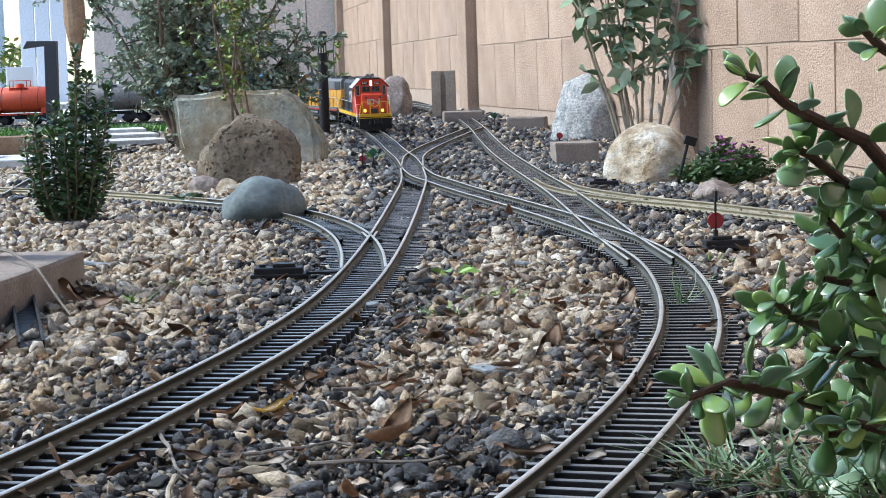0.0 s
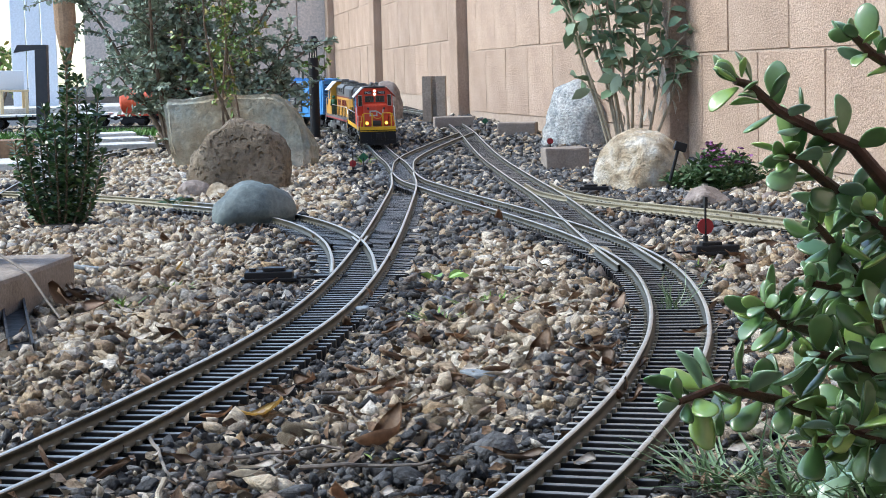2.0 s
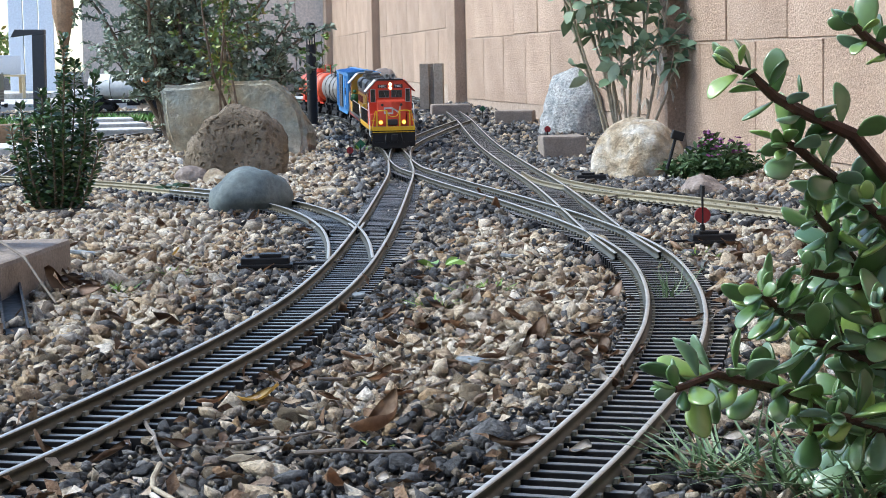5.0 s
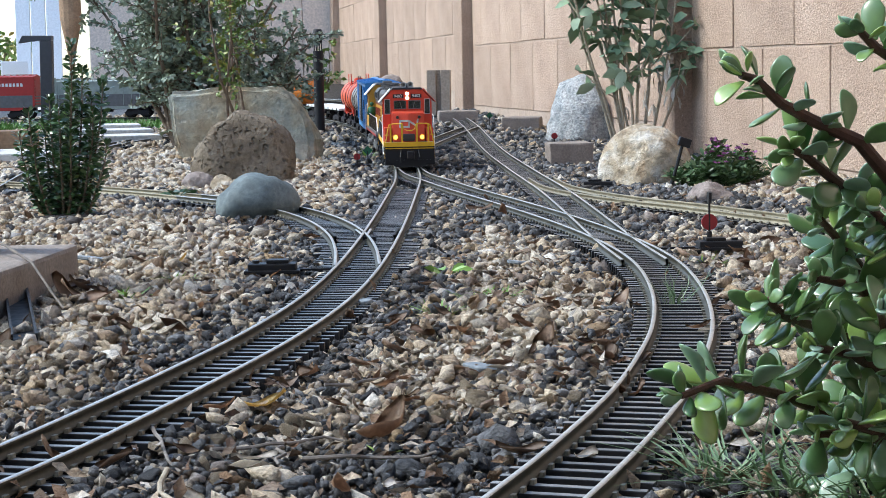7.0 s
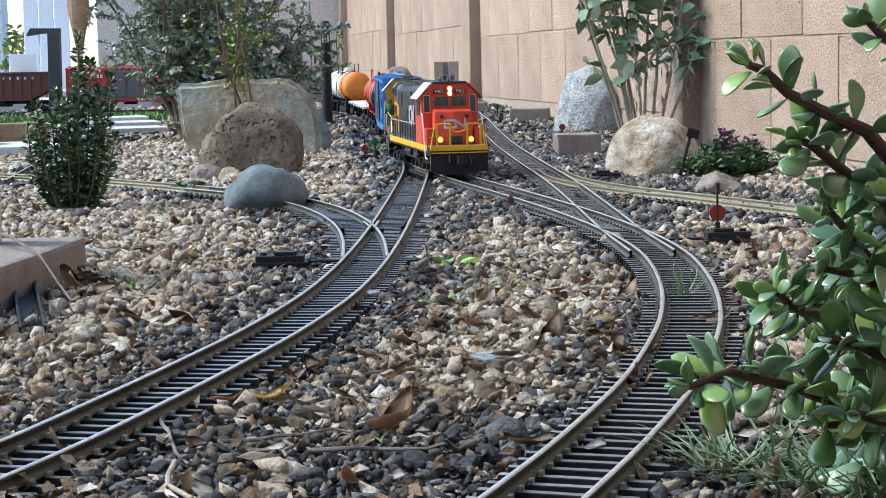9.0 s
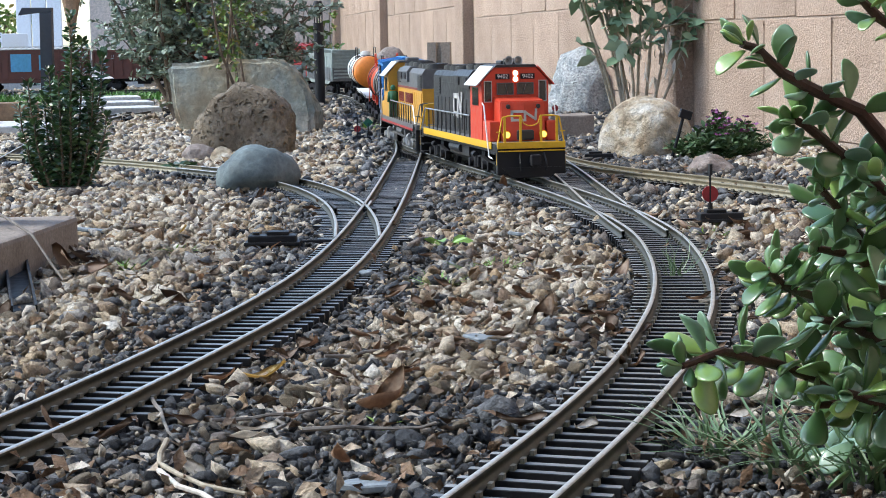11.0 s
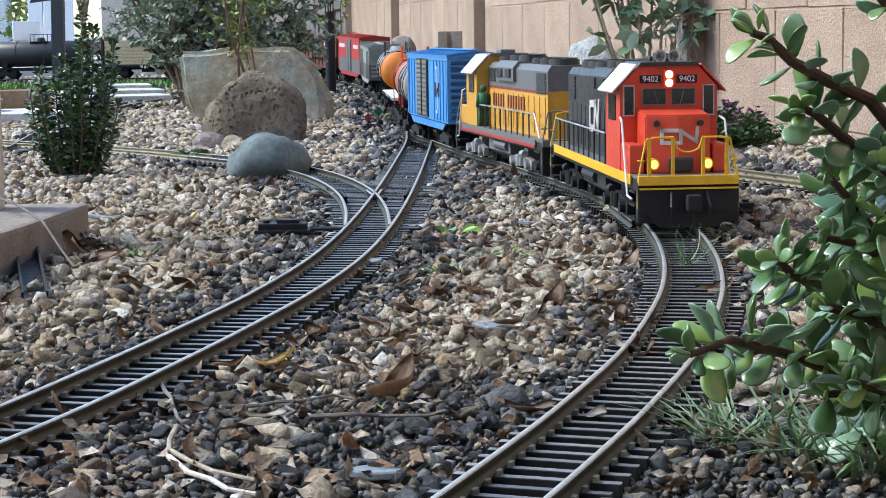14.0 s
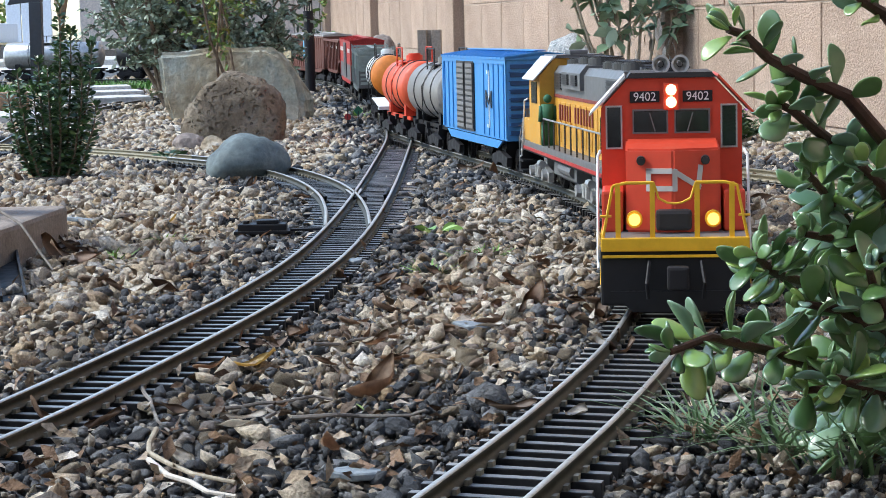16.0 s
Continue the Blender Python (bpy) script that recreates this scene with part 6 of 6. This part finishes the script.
# ---- stones and garden things ----
def stone_block(name, at, size, turn, mat, label, category="stone block", bevel=0.005):
    bm = bmesh.new()
    x, y, z = size
    box(bm, -x / 2, x / 2, -y / 2, y / 2, -0.02, z, bevel)
    bmesh.ops.subdivide_edges(bm, edges=[e for e in bm.edges if e.calc_length() > 0.03], cuts=3, use_grid_fill=True)
    for v in bm.verts:
        v.co += Vector((noise.noise(v.co * 25), noise.noise(v.co * 25 + Vector((5, 0, 0))), noise.noise(v.co * 25 + Vector((0, 9, 0))))) * 0.0022
    ob = part(name, bm, M[mat])
    ob.matrix_world = pose(at[0], at[1], gz(*at), 0, 0, turn)
    return tagged(ob, label, category)


stone_block("paver", (-0.545, 1.76), (0.3, 0.4, 0.045), -4, "paver", "rough brownish concrete paver block lying on gravel", "paver")
stone_block("stone_block", (0.305, 4.17), (0.1, 0.09, 0.052), 4, "paver", "small tan concrete block beside the track")
stone_block("stone_block", (0.285, 5.97), (0.125, 0.1, 0.045), -8, "paver", "low tan concrete block near the wall")
stone_block("stone_block", (0.085, 6.62), (0.14, 0.1, 0.042), 3, "paver", "low tan concrete block near the wall")


def slab():
    """A tall stone slab with a tapered foot, leaning like a trough's side."""
    bm = bmesh.new()
    outline = [(-0.18, 0.185), (-0.14, 0.0), (0.15, -0.03), (0.205, -0.02), (0.215, 0.05), (0.195, 0.12), (0.155, 0.17), (0.1, 0.192)]
    prism(bm, outline, -0.06, 0.09)
    bmesh.ops.bevel(bm, geom=bm.edges[:], offset=0.014, segments=3, affect="EDGES")
    bmesh.ops.triangulate(bm, faces=bm.faces[:])
    bmesh.ops.subdivide_edges(bm, edges=[e for e in bm.edges if e.calc_length() > 0.03], cuts=3)
    bmesh.ops.subdivide_edges(bm, edges=[e for e in bm.edges if e.calc_length() > 0.03], cuts=1)
    for v in bm.verts:
        v.co += v.co.normalized() * 0.012 * noise.fractal(v.co * 9, 1.0, 2.0, 4)
    ob = part("stone_slab", bm, M["slab_stone"])
    ob.matrix_world = pose(-0.497, 4.62, -0.012, -6, 0, -3) @ Matrix.Diagonal((0.96, 0.8, 1.04, 1))
    tagged(ob, "large upright greenish tan stone slab with an angled foot", "rock")


slab()
rock("rock", (0.15, 0.12, 0.2), (-0.175, 7.35), "pink_rock", 23, "pinkish upright boulder near the far wall", 0.12, 3, 0.06)
rock("rock", (0.065, 0.05, 0.05), (-0.452, 3.5), "pink_rock", 25, "small pinkish stone beside the lava rock", 0.1, 3, 0.012)
rock("rock", (0.045, 0.035, 0.045), (-0.398, 3.43), "white_rock", 27, "small cream stone beside the lava rock", 0.1, 3, 0.012)
rock("rock", (0.075, 0.06, 0.055), (0.445, 2.97), "pink_rock", 29, "small grey-pink stone beside the siding", 0.12, 4, 0.008)
rock("rock", (0.03, 0.025, 0.022), (0.198, 2.16), "white_rock", 33, "rounded pale pebble between the rails", 0.05, 1, 0.008)
rock("rock", (0.05, 0.035, 0.028), (-0.17, 3.1), "white_rock", 35, "small pale stone beside the grey rock", 0.1, 3, 0.006)
for k, (x, y, s) in enumerate(((-0.26, 2.85, 0.024), (-0.235, 2.86, 0.022), (-0.215, 2.88, 0.026), (-0.3, 2.83, 0.022), (-0.335, 2.86, 0.024), (-0.36, 3.55, 0.03), (-0.33, 3.6, 0.035), (0.33, 3.6, 0.03), (0.39, 3.62, 0.034), (0.52, 3.1, 0.035), (0.56, 3.05, 0.03), (0.6, 3.0, 0.04), (-0.27, 2.84, 0.02))):
    rock("rock", (s, s * 0.85, s * 0.8), (x, y), "white_rock" if k % 2 else "pink_rock", 200 + k, "loose cream landscaping stone", 0.12, 4, s * 0.2, 2)


def concrete_post():
    bm = bmesh.new()
    prism(bm, [(-0.042, -0.03), (-0.01, -0.03), (-0.006, -0.012), (0.006, -0.012), (0.01, -0.03), (0.042, -0.03), (0.042, 0.03), (-0.042, 0.03)], 0.0, 0.165, axis="z")
    ob = part("grooved_post", bm, M["concrete_dark"])
    ob.matrix_world = pose(0.02, 6.75, gz(0.02, 6.75) + 0.02, 0, 0, -5)
    tagged(ob, "short grey concrete post with a central groove", "post")


M["concrete_dark"] = rough_surface("concrete_dark", [(0.32, 0.26, 0.21), (0.44, 0.38, 0.31)], 20, 140, 0.9, 0.6, 0.003)
concrete_post()


def switch_machine(at, turn, label, target=None, h=0.05, size=1.0):
    z = gz(*at) + 0.0075
    thing = tagged(new("switch_machine"), label, "track switch")
    bm = bmesh.new()
    box(bm, -0.026, 0.026, -0.012, 0.012, 0, 0.011, 0.0015)
    box(bm, -0.03, 0.03, -0.014, 0.014, 0, 0.004, 0.001)
    box(bm, -0.018, 0.006, -0.009, 0.009, 0.011, 0.015, 0.001)
    rod(bm, (0.018, 0, 0.011), (0.018, 0, 0.014), 0.004, 12)
    part("housing", bm, M["black"], thing)
    bm = bmesh.new()
    box(bm, -0.085, -0.03, -0.003, 0.003, 0.002, 0.0045)
    part("throw_rod", bm, M["black_metal"], thing)
    if target:
        bm = bmesh.new()
        rod(bm, (-0.012, 0, 0.015), (-0.012, 0, h + 0.016), 0.0014, 8)
        rod(bm, (-0.012, 0, 0.012), (-0.012, 0, 0.022), 0.003, 10)
        box(bm, -0.0135, -0.0105, -0.006, 0.006, h + 0.005, h + 0.018)
        part("stem", bm, M["black"], thing)
        bm = bmesh.new()
        rod(bm, (-0.012, -0.001, 0.033), (-0.012, 0.001, 0.033), 0.0095, 24)
        part("disc", bm, M["target_red"], thing, "dull red round signal disc")
    thing.matrix_world = pose(at[0], at[1], z, 0, 0, turn) @ Matrix.Diagonal((size, size, size, 1))


M["target_red"] = paint("target_red", (0.28, 0.02, 0.025), 0.5, 0.2)
switch_machine((0.333, 2.15), 4, "black track switch machine with a dull red disc", True)
switch_machine((0.296, 3.33), -6, "black track switch machine beside the siding", None)
switch_machine((-0.178, 1.975), 180, "black track switch machine in gravel", None)
switch_machine((-0.165, 4.12), 2, "black track switch machine with a red and green signal", True, 0.05, 0.8)


def small_signal(at, mat, label):
    thing = tagged(new("signal"), label, "signal")
    bm = bmesh.new()
    rod(bm, (0, 0, 0), (0, 0, 0.045), 0.0016, 6)
    part("stem", bm, M["black"], thing)
    bm = bmesh.new()
    box(bm, -0.008, 0.008, -0.001, 0.001, -0.008, 0.008, m=Matrix.Translation((0, 0, 0.046)) @ Matrix.Rotation(math.pi / 4, 4, "Y"))
    part("plate", bm, mat, thing)
    thing.location = (at[0], at[1], gz(*at))


small_signal((0.184, 6.1), M["signal_green"], "small green diamond switch signal on a stem")
small_signal((-0.152, 4.16), M["signal_green"], "small green diamond switch signal on a stem")


def red_signal(at):
    thing = tagged(new("signal"), "small red round switch signal behind a stone block", "signal")
    bm = bmesh.new()
    rod(bm, (0, 0, 0), (0, 0, 0.056), 0.0016, 6)
    part("stem", bm, M["black"], thing)
    bm = bmesh.new()
    rod(bm, (0, -0.001, 0.06), (0, 0.001, 0.06), 0.0075, 18)
    part("disc", bm, M["target_red"], thing)
    thing.location = (at[0], at[1], gz(*at))


red_signal((0.282, 4.32))


def slate_pieces():
    rng = random.Random(17)
    for x, y, w, d, r in ((0.03, 1.285, 0.032, 0.02, 10), (0.092, 1.995, 0.03, 0.016, -5), (-0.068, 1.68, 0.02, 0.012, 20), (-0.4, 2.12, 0.05, 0.02, 0), (-0.037, 0.872, 0.03, 0.018, 3)):
        bm = bmesh.new()
        n = 7
        prism(bm, [(w / 2 * math.cos(k * 6.283 / n) * rng.uniform(0.55, 1.2), d / 2 * math.sin(k * 6.283 / n) * rng.uniform(0.75, 1.1)) for k in range(n)], 0, 0.004, axis="z")
        bmesh.ops.bevel(bm, geom=bm.edges[:], offset=0.0008, segments=1, affect="EDGES")
        ob = part("slate_chip", bm, M["slate"])
        ob.matrix_world = pose(x, y, gz(x, y) + 0.0085, rng.uniform(-8, 8), rng.uniform(-8, 8), r)
        tagged(ob, "flat bluish grey slate chip on gravel", "stone")


slate_pieces()


def garden_lights():
    # black post lantern
    t = tagged(new("garden_lantern"), "slim black metal post lantern with a sloped cap", "garden lamp")
    bm = bmesh.new()
    rod(bm, (0, 0, -0.06), (0, 0, 0.24), 0.0165, 20)
    part("post", bm, M["black_metal"], t)
    bm = bmesh.new()
    for k in range(4):
        a = k * math.pi / 2 + 0.4
        rod(bm, (0.013 * math.cos(a), 0.013 * math.sin(a), 0.24), (0.013 * math.cos(a), 0.013 * math.sin(a), 0.285), 0.0022, 6)
    rod(bm, (0, 0, 0.262), (0, 0, 0.285), 0.012, 12)
    part("lamp_cage", bm, M["black_metal"], t)
    bm = bmesh.new()
    rod(bm, (0, 0, 0.285), (0, 0, 0.298), 0.027, 20, 0.017)
    rod(bm, (0, 0, 0.298), (0, 0, 0.31), 0.017, 20, 0.012)
    part("cap", bm, M["black_metal"], t)
    t.location = (-0.373, 6.0, gz(-0.377, 6.0) + 0.03)
    # angular path light
    t = tagged(new("path_light"), "dark grey angular metal path light with a flat arm", "garden lamp")
    bm = bmesh.new()
    box(bm, -0.022, 0.022, -0.02, 0.02, -0.02, 0.318, 0.002)
    part("post", bm, M["path_grey"], t)
    bm = bmesh.new()
    prism(bm, [(0.022, 0.3185), (0.022, 0.336), (-0.085, 0.336), (-0.1, 0.308), (-0.075, 0.312), (-0.022, 0.3185)], -0.02, 0.02)
    part("arm", bm, M["path_grey"], t)
    t.matrix_world = pose(-1.425, 6.8, gz(-1.425, 6.8), 0, 1, 0)
    # solar spike light
    t = tagged(new("spot_light"), "small black solar spike light in gravel", "garden lamp")
    bm = bmesh.new()
    wire(bm, [(-0.012, 0, -0.01), (0.004, 0, 0.045), (0.012, 0, 0.075)], 0.003, 8)
    part("spike", bm, M["black"], t)
    bm = bmesh.new()
    box(bm, -0.009, 0.013, -0.009, 0.009, 0.0, 0.016, 0.002, Matrix.Translation((0.012, 0, 0.074)) @ Matrix.Rotation(0.3, 4, "Y"))
    part("head", bm, M["black"], t)
    t.location = (0.43, 3.28, 0.005)


M["path_grey"] = paint("path_grey", (0.06, 0.06, 0.068), 0.5, 0.2)
garden_lights()


def metal_channel():
    bm = bmesh.new()
    prism(bm, [(-0.01, 0), (0.01, 0), (0.01, 0.009), (0.008, 0.009), (0.008, 0.002), (-0.008, 0.002), (-0.008, 0.009), (-0.01, 0.009)], -0.13, 0.17)
    ob = part("metal_channel", bm, M["black_metal"])
    ob.matrix_world = pose(-0.374, 1.63, 0.006, 2, 0, 14) @ Matrix.Diagonal((1.1, 1, 1.2, 1))
    tagged(ob, "dark metal channel strip poking out from the paver", "metal strip")


metal_channel()


# ---- paving, lawn and the far side of the garden ----
def paving():
    for k, (x, y, w, d, r) in enumerate(((-1.25, 4.75, 0.55, 0.34, 8), (-1.5, 5.25, 0.6, 0.4, 6), (-0.98, 5.62, 0.26, 0.2, 20), (-1.05, 5.95, 0.26, 0.2, 16), (-1.12, 6.3, 0.22, 0.2, 12), (-2.2, 5.6, 0.7, 0.7, 5))):
        bm = bmesh.new()
        box(bm, -w / 2, w / 2, -d / 2, d / 2, -0.02, 0.03, 0.004)
        p = part("paving_stone", bm, M["concrete"])
        p.matrix_world = pose(x, y, gz(x, y), 0, 0, r)
        tagged(p, "pale concrete stepping stone set in gravel", "paving stone", "stepping stones")
    rng = np.random.default_rng(8)
    n = 5200
    x = np.r_[rng.uniform(-2.2, -0.9, n)]
    y = 6.55 + rng.uniform(-0.13, 0.13, n) + 0.02 * np.sin(x * 9)
    z = ground_z(x, y) - 0.004
    pl = [((a, b, c), (rng.normal(0, 0.35), rng.normal(0, 0.35), 1.0), rng.uniform(0.6, 1.3)) for a, b, c in zip(x, y, z)]
    holder = leaf_cloud("grass_strip", pl, blade(0.034, 0.005, 0.2, 0.2, 2), M["lawn"], None, 9)
    tagged(holder, "narrow strip of bright green lawn grass", "grass", kind="stuff")


paving()
M["stucco"] = rough_surface("stucco", [(0.76, 0.63, 0.54), (0.82, 0.69, 0.6)], 3, 60, 0.9, 0.2, 0.001)
M["white_wall"] = rough_surface("white_wall", [(0.8, 0.81, 0.82), (0.86, 0.87, 0.88)], 2, 40, 0.8, 0.2, 0.002)
M["wood"] = rough_surface("wood", [(0.2, 0.12, 0.07), (0.34, 0.22, 0.13)], 12, 90, 0.8, 0.5, 0.003)


def far_side():
    bm = bmesh.new()
    for k in range(8):
        x = -2.62 + k * 0.5
        box(bm, x, x + 0.494, 0, 0.12, -0.3, 1.8, 0.003)
    box(bm, -2.5, 1.3, 0.03, 0.14, -0.3, 1.79)
    w = part("wall_back", bm, M["stucco"])
    w.matrix_world = pose(0.2, 13.2, 0.1, 0, 0, 4)
    tagged(w, "mauve-grey stucco panel wall at the back of the garden", "wall", kind="structure")
    bm = bmesh.new()
    box(bm, -4.6, -0.05, 0, 0.15, -0.3, 2.4, 0.005)
    w = part("wall_house", bm, M["white_wall"])
    w.matrix_world = pose(-3.5, 15.0, 0.1, 0, 0, -6)
    tagged(w, "white house wall beyond the garden", "wall", kind="structure")
    bm = bmesh.new()
    limb(bm, [Vector((0, 0, -0.1)), Vector((0.005, 0, 0.4)), Vector((-0.01, 0, 0.9)), Vector((0.0, 0, 1.6))], 0.055, 0.05, 14)
    p = part("wooden_post", bm, M["wood"])
    p.location = (-1.78, 9.1, 0.1)
    tagged(p, "weathered round brown wooden post", "post")
    bm = bmesh.new()
    for k in range(3):
        box(bm, -0.06 + k * 0.085, 0.02 + k * 0.085, 0, 0.03, -0.2, 1.6, 0.004)
    p = part("fence_panel", bm, M["pale_blue"])
    p.matrix_world = pose(-2.28, 10.4, 0.1, 0, 0, 6)
    tagged(p, "pale bluish white upright fence panel", "fence")
    # garden chair and table frame
    t = tagged(new("garden_chair"), "pale wooden garden chair with a blue-grey back", "chair")
    for x in (-0.1, 0.1):
        for y in (-0.1, 0.1):
            bm = bmesh.new()
            box(bm, x - 0.012, x + 0.012, y - 0.012, y + 0.012, 0, 0.2, 0.002)
            part("leg", bm, M["planks"], t)
    bm = bmesh.new()
    box(bm, -0.12, 0.12, -0.12, 0.12, 0.201, 0.22, 0.004)
    part("seat", bm, M["planks"], t)
    bm = bmesh.new()
    box(bm, -0.11, 0.11, 0.1, 0.12, 0.222, 0.4, 0.006)
    part("backrest", bm, M["pale_blue"], t)
    t.matrix_world = pose(-2.12, 9.4, gz(-2.12, 9.4), 0, 0, 20) @ Matrix.Diagonal((0.62, 0.62, 0.55, 1))
    t = tagged(new("bench_frame"), "black metal bench frame on the patio", "bench")
    for x in (-0.2, 0.0):
        bm = bmesh.new()
        box(bm, x - 0.018, x + 0.018, -0.018, 0.018, 0, 0.3, 0.003)
        part("leg", bm, M["black_metal"], t)
    for z in (0.13, 0.3):
        bm = bmesh.new()
        box(bm, -0.2, 0.018, -0.018, 0.018, z + 0.001, z + 0.031, 0.003)
        part("rail", bm, M["black_metal"], t)
    t.matrix_world = pose(-1.63, 6.55, gz(-1.63, 6.55) + 0.0, 0, 0, 0)
    bm = bmesh.new()
    box(bm, -0.09, 0.09, -0.05, 0.05, 0, 0.055, 0.008)
    p = part("wooden_block", bm, M["wood"])
    p.matrix_world = pose(-1.17, 5.02, gz(-1.17, 5.02) + 0.017, 0, 0, 12)
    tagged(p, "brown wooden block on a concrete step", "block")
    for k, (x, h) in enumerate(((-2.55, 0.35), (-2.75, 0.3))):
        tree("shrub", "leafy green shrub beyond the patio", (x, 11.0, 0.1), [((-0.3, 0, 1), h), ((0.2, 0, 1), h), ((0, 0, 1), h)], blade(0.045, 0.022), M["bright_leaf"], M["bark"], 150 + k, 10, 0.008, 12, 0.12, 0, 0.1)


def near_edge_things():
    bm = bmesh.new()
    box(bm, -0.025, 0.025, -0.025, 0.025, 0.0, 0.55, 0.002)
    p = part("painted_post", bm, M["cream"])
    p.matrix_world = pose(-0.4835, 1.88, 0.0455, 0, 0, 6)
    tagged(p, "cream painted square wooden post standing on a paver", "post")
    t = tagged(new("solar_panel"), "tilted pale glass panel on a dark base", "solar panel")
    bm = bmesh.new()
    prism(bm, [(-0.055, 0.0), (0.05, 0.0), (0.062, 0.022), (-0.055, 0.085)], -0.05, 0.05)
    part("base", bm, M["black_metal"], t)
    bm = bmesh.new()
    box(bm, -0.075, 0.07, -0.058, 0.058, 0.0, 0.006, 0.001, Matrix.Translation((0.004, 0, 0.0555)) @ Matrix.Rotation(math.atan2(0.063, 0.117), 4, "Y"))
    part("panel", bm, M["pale_glass"], t)
    t.matrix_world = pose(-1.225, 4.78, gz(-1.225, 4.78) + 0.0305, 0, 0, 8)


M["cream"] = paint("cream", (0.62, 0.56, 0.44), 0.6, 0.12)
M["pale_glass"] = paint("pale_glass", (0.5, 0.58, 0.6), 0.15, 0.15)
near_edge_things()
M["pale_blue"] = paint("pale_blue", (0.7, 0.75, 0.82), 0.6, 0.15)
far_side()


def litter():
    """Fine flakes of leaf and bark among the stones."""
    rng = np.random.default_rng(77)
    n = 4200
    y = 0.85 + 3.2 * rng.uniform(0, 1, n) ** 1.4
    x = rng.uniform(-0.27, 0.27, n) * y
    ok = (x < 1.2 - 0.15 * y) & (track_distance(x, y) > 0.03)
    x, y = x[ok], y[ok]
    z = ground_z(x, y) + rng.uniform(0.004, 0.011, len(x))
    pl = [((a, b, c), (rng.normal(), rng.normal(), rng.normal(0.1, 0.35)), rng.uniform(0.35, 1.3)) for a, b, c in zip(x, y, z)]
    ob = leaf_cloud("leaf_litter", pl, blade(0.0125, 0.006, 0.35, 0.3, 2), M["litter"], None, 78, 0.6)
    tagged(ob, "fine brown and cream leaf flakes scattered over gravel", "leaf litter", kind="stuff")


M["litter"] = island_stone("litter", [(0.0, (0.2, 0.12, 0.07)), (0.3, (0.34, 0.22, 0.13)), (0.5, (0.1, 0.06, 0.04)), (0.7, (0.55, 0.44, 0.32)), (0.85, (0.7, 0.64, 0.55)), (1.0, (0.24, 0.13, 0.07))], 200, 0.6)
litter()


def patio():
    for k, (x0, x1, y0, y1) in enumerate(((-3.4, -1.25, 7.95, 9.4), (-3.4, -1.25, 9.42, 11.0), (-5.6, -3.42, 7.95, 11.0))):
        bm = bmesh.new()
        box(bm, x0, x1, y0, y1, -0.1, 0.0, 0.004)
        p = part("patio_slab", bm, M["concrete"])
        p.location.z = float(rise((y0 + y1) / 2)) + 0.012
        tagged(p, "pale poured concrete patio slab", "patio", kind="structure")


patio()


def skylight_blocker():
    """Added unseen wall behind the viewer: blocks skylight and closes the garden."""
    bm = bmesh.new()
    box(bm, -7.0, 1.9, -0.2, 0.0, -0.3, 3.4, 0.01)
    w = part("wall_behind", bm, M["stucco"])
    w.location = (0, -2.0, 0)
    tagged(w, "unseen plain stucco wall added to block skylight behind the viewer", "wall", kind="structure")


skylight_blocker()


# ---- what moves ----
def raise_bodies():
    """Lifts every body a little over its trucks, to its true height above the rail."""
    for thing, *_ in TRAIN:
        for child in thing.children:
            if not child.name.startswith(("truck", "coupler")):
                child.matrix_local = Matrix.Translation((0, 0, 0.0018)) @ Matrix.Diagonal((1, 1, 1.05, 1)) @ child.matrix_local


raise_bodies()


def motions():
    """The train glides along the line at a steady speed."""
    times = [i * 0.5 for i in range(33)]
    for thing, back, half, turned in TRAIN:
        rows = []
        for t in times:
            s = START + SPEED * t - back
            a, b = on_run(s + half), on_run(s - half)
            c, d = (a + b) / 2, a - b
            rows.append((t, pose(*c, math.degrees(math.atan2(d[2], math.hypot(d[0], d[1]))), 0, math.degrees(math.atan2(d[1], d[0])) - 90)))
        if turned:
            rows = [(t, m @ pose(0, 0, 0, 0, 0, turned)) for t, m in rows]
            walk(DRIVER, [(t, m @ pose(-0.044, 0.115, 0.0549)) for t, m in rows])
        walk(thing, rows)
    # wheels of the engines and the first cars roll without slipping
    per_step = math.degrees(SPEED / 15 / 0.0165)
    for wh in WHEELS[:40]:
        at = wh.location.copy()
        back = wh.parent.parent is TRAIN[1][0]
        walk(wh, [(k / 15, pose(*at, (per_step if back else -per_step) * k % 360)) for k in range(241)])


motions()
